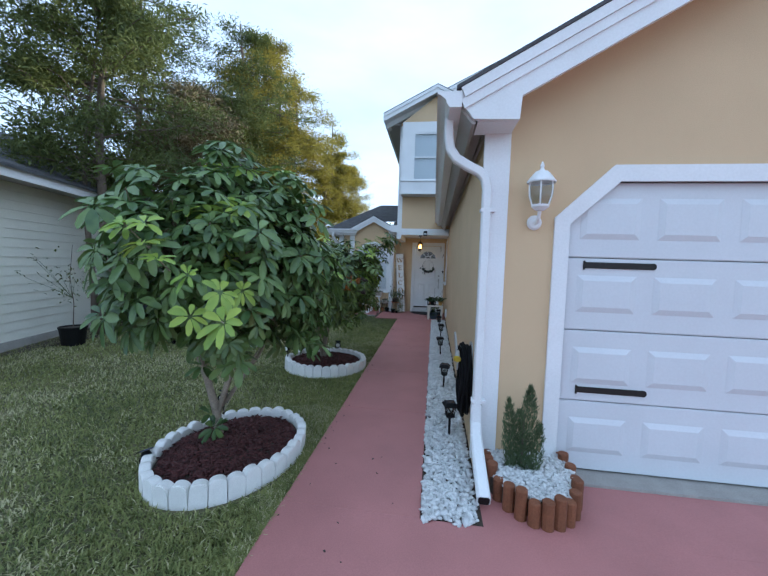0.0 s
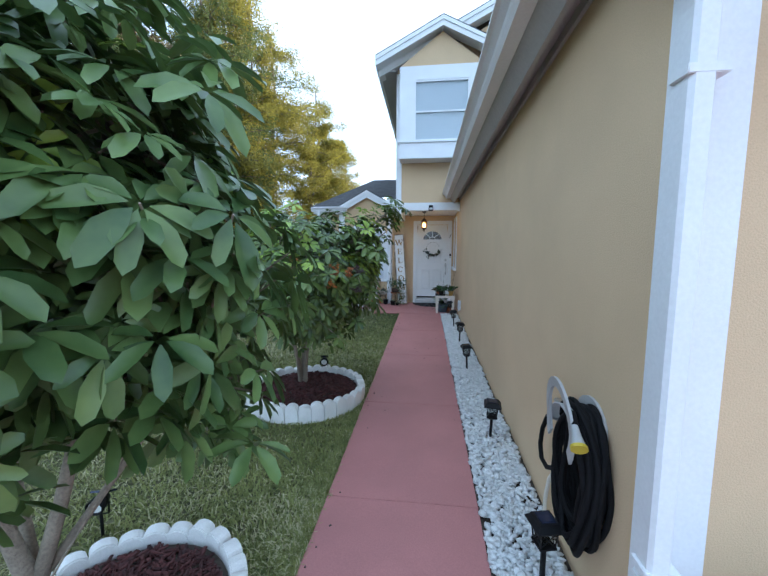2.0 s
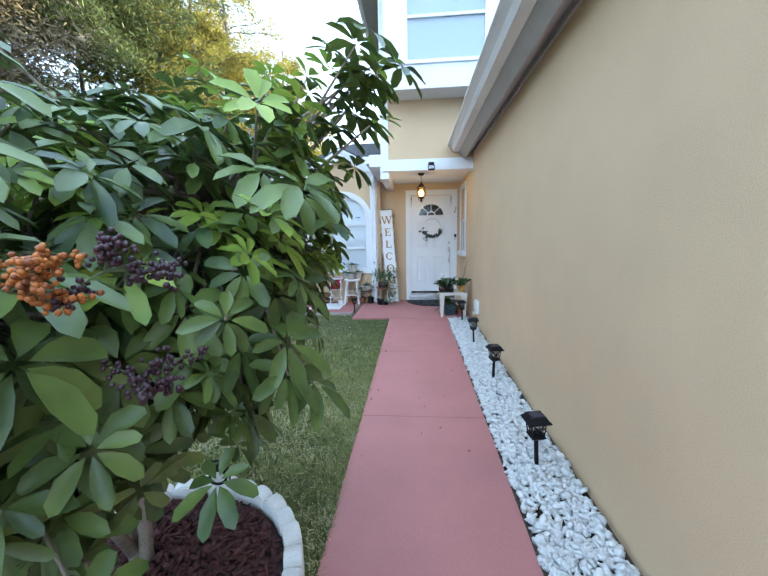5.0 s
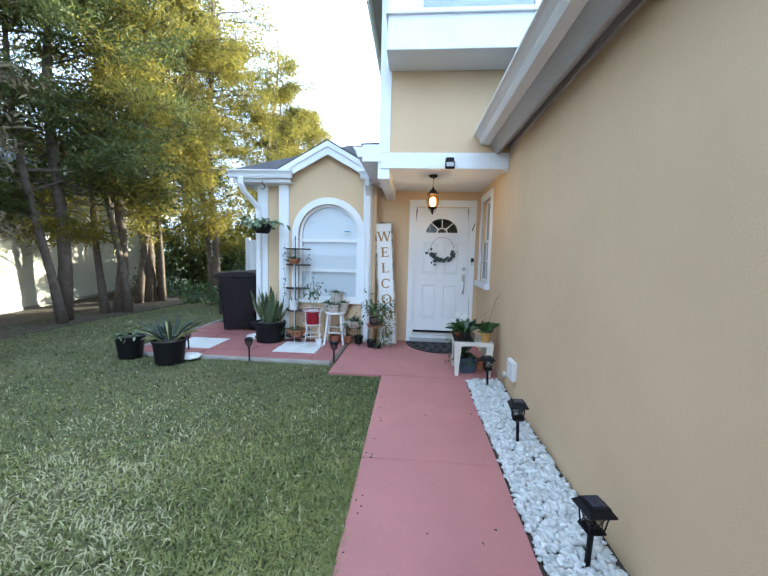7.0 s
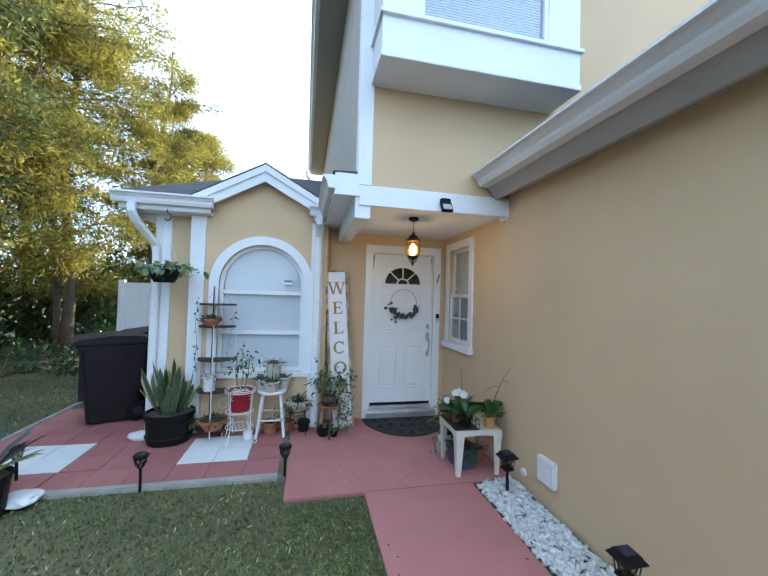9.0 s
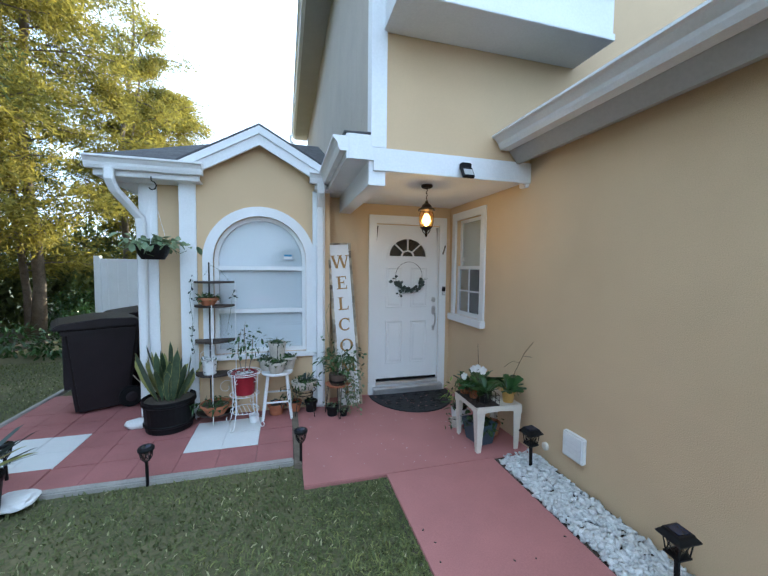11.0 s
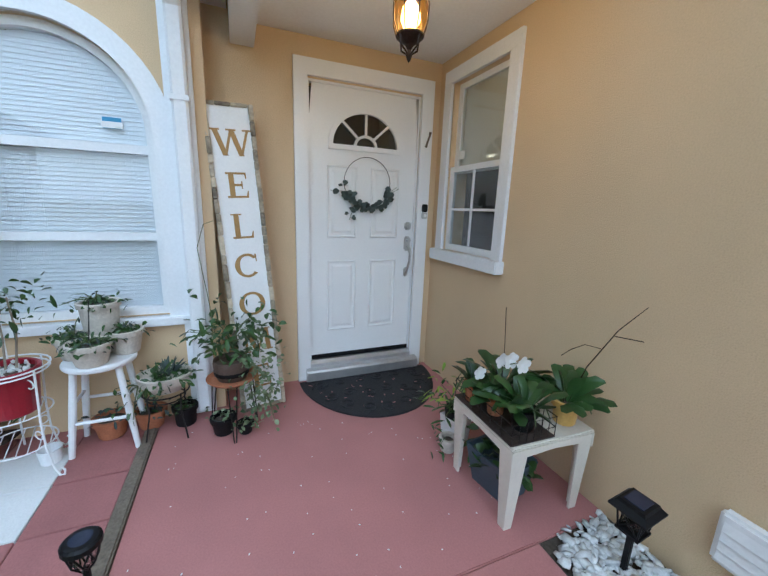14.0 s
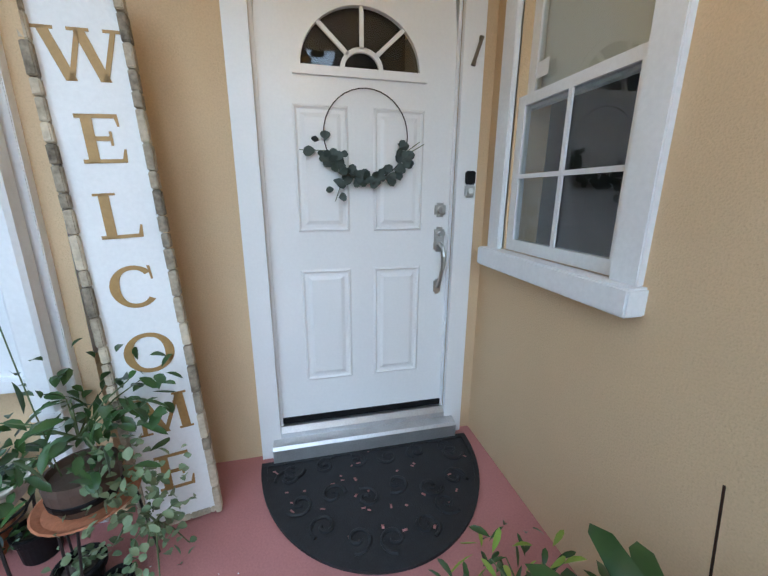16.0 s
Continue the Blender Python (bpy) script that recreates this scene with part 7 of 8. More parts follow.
tube(bm, [(WALL - 0.045, 4.15, -0.14), (WALL - 0.045, 4.13, 0.05), (WALL - 0.04, 4.10, 0.18), (WALL - 0.005, 4.085, 0.26)], 0.012, 8)
tagged(part("water_pipe", bm, PLASTIC_WHITE), "thin cream water pipe rising from the gravel", "pipe")

# ---- corner shelf with plants beside the arched window ----
shelf = thing("plant_shelf", "five-tier plant shelf of dark boards on white iron rods", "shelf", (-1.815, 12.245, 0))
LEVELS = (0.10, 0.535, 0.90, 1.285, 1.545)
for z in LEVELS:
    bm = B()
    prism(bm, [(-0.205, 0.0), (0.205, 0.0)] + [(0.205 * math.cos(radians(a)), -0.02 - 0.19 * math.sin(radians(a))) for a in range(0, 181, 15)], "z", z - 0.02, z)
    bmesh.ops.remove_doubles(bm, verts=bm.verts, dist=0.0005)
    part("board", bm, WOOD_DARK, shelf)
for x, y in ((-0.21, -0.02), (0.21, -0.02), (0.0, -0.215)):
    bm = B()
    tube(bm, [(x, y, 0.0), (x, y, 1.545 if x else 1.30)], 0.0055, 7)
    part("rod", bm, WHITE, shelf)
bm = B()
tube(bm, [(-0.06, 0.0, 0.0), (-0.06, 0.0, 1.75)], 0.007, 7)
part("back_rod", bm, DARK_METAL, shelf)
for z, s in ((1.62, 1), (0.70, -1), (0.34, 1), (0.70, 1)):
    bm = B()
    tube(bm, [(0.10 * s + (0.09 - 0.0034 * t) * math.cos(t * 0.36), -0.005, z + (0.09 - 0.0034 * t) * math.sin(t * 0.36)) for t in range(20)], 0.003, 5)
    part("scroll", bm, WHITE, shelf)


def succulents(e, r, z, seed, mat=ROSE_LEAF, n=70, L=0.05, W=0.022, up=0.06):
    foliage(e, n, (0, 0, z), 0.8, up, L, W, mat, seed, 0.15, stems=False, size=(r * 0.5, r * 0.5, 0.01))


e = potted("bowl_planter", "shallow terracotta bowl of succulents on a dark shelf", (-1.86, 12.12, 1.286), 0.055, 0.095, 0.085, TERRA)
succulents(e, 0.09, 0.08, 71, n=110, L=0.06)
blades(e, 14, (0.06, 0, 0.08), 0.12, 0.014, IVY, 72, 1.0, 0.4)
e = potted("painted_pot", "white pot painted with dark green leaves on a dark shelf", (-1.86, 12.13, 0.536), 0.062, 0.076, 0.155, POT_WHITE, lip=0.01)
g = np.random.default_rng(73)
n = 26
a = g.uniform(0, 6.283, n)
P = np.stack([0.0705 * np.cos(a), 0.0705 * np.sin(a), g.uniform(0.03, 0.12, n)], 1)
D = np.stack([-np.sin(a), np.cos(a), g.normal(size=n)], 1)
V, F = leaf_arrays(P, D, np.stack([np.cos(a), np.sin(a), 0 * a], 1), g.uniform(0.02, 0.035, n), np.full(n, 0.010), 0, 0)
mesh_np("painted_leaves", V, F, EUCA, e)
foliage(e, 24, (0, 0, 0.15), 0.9, 0.05, 0.05, 0.018, ROSE_LEAF, 74, stems=False)
e = potted("bowl_planter", "wide tan clay bowl with low green plants on the bottom shelf", (-1.80, 12.10, 0.101), 0.09, 0.155, 0.12, TERRA)
foliage(e, 120, (0, 0, 0.11), 0.9, 0.07, 0.07, 0.02, ROSE_LEAF, 75, stems=False, size=(0.09, 0.09, 0.01))
# climbing stems on the pilaster
vine = thing("trailing_vine", "thin trailing vine with small leaves along the white rods", "vine", (-2.03, 12.20, 0))
bm = B()
tube(bm, [(0.0, 0, 1.56), (-0.03, 0, 1.35), (0.0, -0.01, 1.1), (-0.02, 0, 0.9), (0.01, 0, 0.75)], 0.0022, 5)
tube(bm, [(0.35, -0.1, 1.0), (0.40, -0.12, 1.25), (0.42, -0.14, 1.42), (0.46, -0.15, 1.45)], 0.0018, 5)
tube(bm, [(0.12, -0.05, 1.60), (0.2, -0.08, 1.72), (0.30, -0.1, 1.66), (0.38, -0.12, 1.55)], 0.0018, 5)
part("stem", bm, STEM, vine)
g = np.random.default_rng(76)
zs = g.uniform(0.75, 1.6, 26)
P = np.stack([-0.015 + g.normal(size=26) * 0.012, g.normal(size=26) * 0.008, zs], 1)
P[20:] = np.array([0.43, -0.14, 1.40]) + g.normal(size=(6, 3)) * 0.03
V, F = leaf_arrays(P, g.normal(size=(26, 3)), np.tile([0, -1.0, 0.3], (26, 1)), g.uniform(.03, .045, 26), g.uniform(.014, .022, 26), 0.2)
mesh_np("leaves", V, F, EUCA, vine)

# ---- white wire stand with a red pot ----
st = thing("wire_plant_stand", "white scrolled wire plant stand", "plant stand", (-1.49, 11.96, 0), 15)
bm = B()
for z, r in ((0.585, 0.165), (0.565, 0.16)):
    tube(bm, [(r * math.cos(radians(a)), r * math.sin(radians(a)), z) for a in range(0, 360, 15)], 0.0045, 6, True)
part("top_ring", bm, WHITE, st)
for k in range(4):
    a = radians(45 + 90 * k)
    bm = B()
    line = [(0.163, 0.58), (0.155, 0.45), (0.145, 0.3), (0.15, 0.16), (0.175, 0.05), (0.205, 0.008), (0.232, 0.018), (0.238, 0.045), (0.222, 0.055)]
    tube(bm, [(r * math.cos(a), r * math.sin(a), z) for r, z in line], 0.0055, 6)
    part("leg", bm, WHITE, st)
    for zc, rr in ((0.50, 0.035), (0.22, 0.035)):
        bm = B()
        tube(bm, [((0.145 - (rr - 0.0016 * t) * (1 - math.cos(t * 0.4))) * math.cos(a), (0.145 - (rr - 0.0016 * t) * (1 - math.cos(t * 0.4))) * math.sin(a), zc + (rr - 0.0016 * t) * math.sin(t * 0.4)) for t in range(18)], 0.0035, 5)
        part("scroll", bm, WHITE, st)
bm = B()
for k in range(7):
    x = -0.12 + 0.04 * k
    w = math.sqrt(0.145 ** 2 - x * x)
    tube(bm, [(x, -w, 0.17), (x, w, 0.17)], 0.003, 5)
tube(bm, [(0.146 * math.cos(radians(a)), 0.146 * math.sin(radians(a)), 0.17) for a in range(0, 360, 15)], 0.004, 6, True)
part("lower_shelf", bm, WHITE, st)
bm = B()
for k in range(5):
    x = -0.1 + 0.05 * k
    w = math.sqrt(0.146 ** 2 - x * x)
    tube(bm, [(x, -w, 0.345), (x, w, 0.345)], 0.003, 5)
tube(bm, [(0.147 * math.cos(radians(a)), 0.147 * math.sin(radians(a)), 0.345) for a in range(0, 360, 15)], 0.004, 6, True)
part("pot_rest", bm, WHITE, st)
e = potted("potted_plant", "slender leafy plant in a red glazed pot", (-1.49, 11.96, 0.349), 0.098, 0.125, 0.235, POT_RED)
bm = B()
for p in ([(0, 0, 0.2), (0.03, 0, 0.4), (-0.02, 0.02, 0.62), (0.02, 0, 0.78)], [(0.02, 0.03, 0.2), (0.08, 0.03, 0.42), (0.12, 0, 0.6)], [(-.03, 0, .2), (-.06, -.03, .45), (-.03, -.02, .66)]):
    tube(bm, p, [0.006, 0.005, 0.004, 0.002][:len(p)], 6)
part("stem", bm, BARK_PALE, e)
foliage(e, 95, (0, 0, 0.5), 0.5, 0.22, 0.055, 0.028, ROSE_LEAF, 78, stems=False, size=(0.06, 0.06, 0.06))
g = np.random.default_rng(79)
n = 70
P = np.stack([g.normal(size=n) * 0.045, g.normal(size=n) * 0.045, np.full(n, 0.222)], 1)
V, F = scatter(P, np.stack([g.uniform(.006, .012, n)] * 3, 1), ICO_V, ICO_F, g, 1, 0.2)
tagged(mesh_np("pebbles", V, F, STONE, e), "white pebbles on the soil", kind="stuff")

# ---- white stool with clay pots ----
sto = thing("stool", "worn white-painted wooden stool", "stool", (-1.155, 12.10, 0))
bm = B()
lathe(bm, [(0, 0.508), (0.165, 0.508), (0.172, 0.518), (0.172, 0.53), (0.165, 0.54), (0, 0.54)], seg=28)
part("seat", bm, WHITE, sto)
legs = [(sx * 0.10, sy * 0.08, sx * 0.155, sy * 0.11) for sx in (-1, 1) for sy in (-1, 1)]
for a, b, c, d in legs:
    bm = B()
    tube(bm, [(a, b, 0.51), ((a + c) / 2, (b + d) / 2, 0.25), (c, d, 0.0)], [0.017, 0.019, 0.015], 10)
    part("leg", bm, WHITE, sto)
for z, i, j in ((0.20, 0, 2), (0.26, 1, 3), (0.31, 0, 1), (0.31, 2, 3)):
    f = 1 - z / 0.51
    p, q = [(legs[k][0] + (legs[k][2] - legs[k][0]) * f, legs[k][1] + (legs[k][3] - legs[k][1]) * f, z) for k in (i, j)]
    bm = B()
    tube(bm, [p, q], 0.010, 8)
    part("rung", bm, WHITE, sto)
for (x, y, z, r, h), sd in (((-1.16, 12.0, 0.541, 0.098, 0.125), 81), ((-1.27, 12.13, 0.541, 0.088, 0.13), 82), ((-1.035, 12.14, 0.541, 0.088, 0.14), 83), ((-1.155, 12.19, 0.541, 0.098, 0.30), 84)):
    e = potted("clay_pot", "limed clay pot of succulents on the white stool", (x, y, z), r * 0.68, r, h, POT_STONE, group="clay pots on the stool")
    succulents(e, r, h - 0.01, sd, n=80, L=0.045, up=0.05)
    foliage(e, 30, (0.02, 0, h), 0.3, 0.08, 0.03, 0.014, EUCA, sd + 20, stems=True)
    if sd == 81:
        bm = B()
        tube(bm, [(0.02, 0, h - 0.05), (-0.01, 0.02, h + 0.22)], 0.003, 6)
        part("plant_stake", bm, DARK_METAL, e)
for x, y, r, h, m_, lab in ((-1.17, 12.17, 0.09, 0.125, TERRA, "small terracotta pot on the floor under the stool"), (-0.97, 12.2, 0.085, 0.12, TERRA, "terracotta pot on the floor beside the stool")):
    e = potted("terracotta_pot", lab, (x, y, 0.006), r * 0.72, r, h, m_)
    foliage(e, 26, (0, 0, h), 0.8, 0.04, 0.05, 0.02, EUCA, int(100 * r), stems=False)

# ---- bowl on a black wire stand ----
st = thing("wire_bowl_stand", "black wire stand under a pale bowl", "plant stand", (-0.855, 12.10, 0))
bm = B()
tube(bm, [(0.125 * math.cos(radians(a)), 0.125 * math.sin(radians(a)), 0.285) for a in range(0, 360, 15)], 0.005, 6, True)
tube(bm, [(0.10 * math.cos(radians(a)), 0.10 * math.sin(radians(a)), 0.24) for a in range(0, 360, 15)], 0.004, 6, True)
part("ring", bm, DARK_METAL, st)
for k in range(4):
    a = radians(45 + 90 * k)
    bm = B()
    tube(bm, [(0.125 * math.cos(a), 0.125 * math.sin(a), 0.29), (0.115 * math.cos(a), 0.115 * math.sin(a), 0.18), (0.155 * math.cos(a), 0.155 * math.sin(a), 0.0)], 0.005, 6)
    part("leg", bm, DARK_METAL, st)
e = thing("bowl_planter", "pale oval bowl of trailing succulents on a black wire stand", "potted plant", (-0.855, 12.10, 0.289))
bm = B()
lathe(bm, [(0, 0), (0.09, 0.0), (0.135, 0.05), (0.15, 0.105), (0.14, 0.108), (0.125, 0.085), (0, 0.085)], seg=28, squash=0.85)
part("bowl", bm, POT_STONE, e)
succulents(e, 0.13, 0.09, 91, n=160, L=0.06)
blades(e, 26, (0.02, 0, 0.09), 0.13, 0.014, EUCA, 92, 0.9, 0.2, 0.03)
foliage(e, 60, (-0.13, -0.04, 0.06), 0.3, -0.18, 0.03, 0.018, ROSE_LEAF, 93, stems=True, size=(0.02, 0.03, 0.03))
e = potted("nursery_pot", "square black nursery pot with a small green plant on the floor", (-0.775, 12.17, 0.001), 0.055, 0.07, 0.13, BLACK)
foliage(e, 30, (0, 0, 0.12), 0.8, 0.08, 0.05, 0.025, ROSE_LEAF, 94, stems=False)

# ---- hairpin stand with barrel pot and ivy ----
st = thing("hairpin_plant_stand", "round terracotta saucer on black hairpin wire legs", "plant stand", (-0.48, 12.0, 0))
bm = B()
lathe(bm, [(0, 0.345), (0.125, 0.345), (0.148, 0.365), (0.142, 0.368), (0.12, 0.355), (0, 0.355)], seg=28)
part("saucer", bm, TERRA, st)
for k in range(3):
    a = radians(30 + 120 * k)
    s, c = math.sin(a), math.cos(a)
    bm = B()
    tube(bm, [(0.12 * c - 0.025 * s, 0.12 * s + 0.025 * c, 0.345), (0.155 * c - 0.006 * s, 0.155 * s + 0.006 * c, 0.0), (0.155 * c + 0.006 * s, 0.155 * s - 0.006 * c, 0.0), (0.12 * c + 0.025 * s, 0.12 * s - 0.025 * c, 0.345)], 0.004, 6)
    part("leg", bm, DARK_METAL, st)
e = thing("ivy_barrel_pot", "brown barrel pot with a glossy shrub and variegated trailing ivy", "potted plant", (-0.48, 12.0, 0.356))
bm = B()
lathe(bm, [(0, 0), (0.082, 0), (0.10, 0.05), (0.105, 0.10), (0.102, 0.125), (0.094, 0.125), (0.09, 0.10), (0, 0.10)], seg=22)
part("pot", bm, POT_BROWN, e)
bm = B()
lathe(bm, [(0.1005, 0.035), (0.1035, 0.05), (0.1035, 0.058), (0.1015, 0.06)], seg=22)
part("hoop", bm, BLACK, e)
foliage(e, 170, (0.0, 0.02, 0.22), 0.55, 0.28, 0.075, 0.034, ROSE_LEAF, 95, size=(0.05, 0.05, 0.06))
foliage(e, 150, (0.13, -0.04, 0.07), 0.55, 0.12, 0.036, 0.03, IVY, 96, stems=False, size=(0.06, 0.04, 0.09))
foliage(e, 110, (0.19, -0.02, -0.12), 0.35, -0.12, 0.034, 0.028, IVY, 97, stems=True, size=(0.03, 0.03, 0.08))
bm = B()
tube(bm, [(-0.06, 0.0, 0.1), (-0.10, 0.0, 0.5), (-0.14, 0.02, 0.8), (-0.10, 0.02, 0.93), (-0.05, 0.0, 0.95)], 0.002, 5)
part("climbing_stem", bm, STEM, e)
for x, y, r, h, sd in ((-0.545, 11.985, 0.07, 0.115, 98), (-0.42, 11.94, 0.045, 0.075, 99)):
    e = potted("nursery_pot", "small round black nursery pot with ivy under the stand", (x, y, 0.001), r * 0.75, r, h, BLACK, group="pots under the stand")
    foliage(e, 34, (0, 0, h), 0.8, 0.05, 0.036, 0.028, IVY, sd, stems=False, size=(0.03, 0.03, 0.01))

# ---- snake plant ----
e = potted("snake_plant", "variegated snake plant in a big ribbed black pot", (-2.25, 12.10, 0.005), 0.215, 0.245, 0.33, BLACK)
bm = B()
for z in (0.06, 0.27):
    lathe(bm, [(0.225 + z * 0.07, z), (0.236 + z * 0.07, z + 0.008), (0.236 + z * 0.07, z + 0.02), (0.225 + z * 0.07, z + 0.028)], seg=28)
part("band", bm, BLACK, e)
blades(e, 34, (0, 0, 0.27), 0.62, 0.082, SNAKE_LEAF, 101, 0.55, 0.03, 0.14, "upright mottled leaves", edge=SNAKE_EDGE)
bm = B()
tube(bm, [(-0.15, -0.05, 0.3), (-0.38, -0.08, 0.38), (-0.6, -0.1, 0.47)], 0.005, 6)
part("dry_leaf", bm, BARK_PALE, e)

# ---- hanging basket ----
e = thing("hanging_basket", "black hanging basket of trailing pothos on a hook under the eave", "hanging plant", (-2.34, 12.02, 1.77))
bm = B()
lathe(bm, [(0, 0), (0.10, 0.0), (0.135, 0.06), (0.15, 0.13), (0.152, 0.145), (0.14, 0.145), (0.13, 0.115), (0, 0.115)], seg=26)
part("bowl", bm, BLACK, e)
bm = B()
tube(bm, [(0.0, 0, 0.82), (0.0, 0, 0.78), (0.03, 0, 0.765), (0.045, 0, 0.735), (0.03, 0, 0.70), (0.0, 0, 0.69), (-0.02, 0, 0.71)], 0.006, 7)
part("hook", bm, BLACK, e)
bm = B()
for k in range(3):
    a = radians(120 * k + 40)
    tube(bm, [(0.143 * math.cos(a), 0.143 * math.sin(a), 0.14), (0.0, 0.0, 0.70)], 0.0022, 5)
part("hanger_wires", bm, WHITE, e)
foliage(e, 150, (0, 0, 0.15), 1.0, 0.16, 0.085, 0.055, IVY, 103, 0.3, size=(0.10, 0.10, 0.02))
bm = B()
tube(bm, [(0.12, -0.05, 0.16), (0.2, -0.08, 0.1), (0.27, -0.1, 0.06), (0.33, -0.1, 0.09)], 0.0025, 5)
tube(bm, [(-0.02, -0.14, 0.15), (0.0, -0.18, 0.05), (0.06, -0.17, 0.03)], 0.0025, 5)
part("runner", bm, STEM, e)

# ---- wheeled bins ----
def bin_(x, y, rz, label):
    e = thing("wheeled_bin", label, "wheeled bin", (x, y, 0.008), rz, group="wheeled bins")
    bm = B()
    lo, hi = [(-0.20, -0.24), (0.20, -0.24), (0.20, 0.26), (-0.20, 0.26)], [(-0.29, -0.33), (0.29, -0.33), (0.29, 0.37), (-0.29, 0.37)]
    a, b, c = [bm.verts.new((u, v, 0.03)) for u, v in lo], [bm.verts.new((u * 0.98, v * 0.98, 0.86)) for u, v in hi], [bm.verts.new((u, v, 1.0)) for u, v in hi]
    bm.faces.new(a[::-1])
    for p, q in ((a, b), (b, c)):
        for i in range(4):
            j = (i + 1) % 4
            bm.faces.new((p[i], p[j], q[j], q[i]))
    bm.faces.new(c)
    bmesh.ops.bevel(bm, geom=[ed_ for ed_ in bm.edges if abs(ed_.verts[0].co.z - ed_.verts[1].co.z) > 0.1], offset=0.04, segments=3, affect="EDGES")
    part("body", bm, BIN, e)
    bm = B()
    bx(bm, -0.31, 0.31, -0.35, 0.365, 0.93, 0.985, 0.012)
    part("rim", bm, BIN, e)
    bm = B()
    prism(bm, [(-0.41, 0.995), (-0.415, 1.02), (-0.36, 1.06), (0.0, 1.10), (0.30, 1.085), (0.40, 1.04), (0.40, 0.995)], "x", -0.345, 0.345)
    bmesh.ops.bevel(bm, geom=bm.edges[:], offset=0.012, segments=2, affect="EDGES")
    part("lid", bm, BIN, e)
    bm = B()
    tube(bm, [(-0.22, 0.36, 0.95), (-0.22, 0.43, 0.98), (0.22, 0.43, 0.98), (0.22, 0.36, 0.95)], 0.016, 8)
    part("handle", bm, BIN, e)
    for s in (-1, 1):
        bm = B()
        lathe(bm, [(0, -0.028), (0.11, -0.028), (0.125, -0.018), (0.125, 0.018), (0.11, 0.028), (0, 0.028)], seg=24)
        bmesh.ops.transform(bm, matrix=pose(s * 0.255, 0.27, 0.125, 0, 90), verts=bm.verts)
        w_ = part("wheel", bm, RUBBER, e)
        bm = B()
        lathe(bm, [(0.06, s * 0.029), (0.03, s * 0.036), (0, s * 0.036)], seg=18)
        bmesh.ops.transform(bm, matrix=pose(s * 0.255, 0.27, 0.125, 0, 90), verts=bm.verts)
        part("hub", bm, BIN, w_)
    for s in (-0.12, 0.12):
        bm = B()
        prism(bm, [(s - 0.03, 0.3), (s + 0.03, 0.3), (s + 0.035, 0.85), (s - 0.035, 0.85)], "y", -0.325, -0.27)
        part("rib", bm, BIN, e)
    return e


bin_(-3.22, 12.92, -62, "brown-black wheeled bin with its lid shut on the patio")
bin_(-3.02, 13.75, -55, "second dark wheeled bin standing behind the other")

# ---- lawn pots ----
e = potted("aloe_pot", "spiky aloe in a black nursery pot at the patio edge", (-3.10, 10.82, -0.01), 0.165, 0.20, 0.30, BLACK)
blades(e, 46, (0, 0, 0.26), 0.55, 0.032, EUCA, 111, 1.3, 0.35, 0.08, "long grey-green spiky leaves")
blades(e, 10, (0, 0, 0.26), 0.5, 0.03, SNAKE_EDGE, 112, 1.2, 0.4, 0.08, "faded straw-coloured leaves", name="dry_leaves")
e = potted("nursery_pot", "tilted-looking black pot with thin stems on the lawn", (-3.76, 10.95, -0.01), 0.14, 0.175, 0.30, BLACK)
foliage(e, 50, (0, 0, 0.28), 0.7, 0.34, 0.07, 0.035, IVY, 113, size=(0.05, 0.05, 0.03))
bm = B()
bmesh.ops.create_icosphere(bm, subdivisions=3, radius=0.12)
for v in bm.verts:
    k = 1 + 0.35 * noise.noise(v.co * 14)
    v.co = Vector((v.co.x * 1.3 * k, v.co.y * k, max(v.co.z * 0.35 * k, -0.028)))
bag = part("plastic_bag", bm, POT_WHITE)
bag.location = (-2.93, 11.0, 0.022)
tagged(bag, "crumpled white plastic bag lying at the patio edge", "bag")
bm = B()
bmesh.ops.create_icosphere(bm, subdivisions=2, radius=0.1)
for v in bm.verts:
    v.co = Vector((v.co.x * 1.4, v.co.y * 0.9, max(v.co.z * 0.6 * (1 + 0.4 * noise.noise(v.co * 20)), -0.03)))
w_ = part("white_trowel_bag", bm, POT_WHITE)
w_.location = (-2.56, 12.18, 0.038)
tagged(w_, "small white plastic container beside the snake plant", "container")

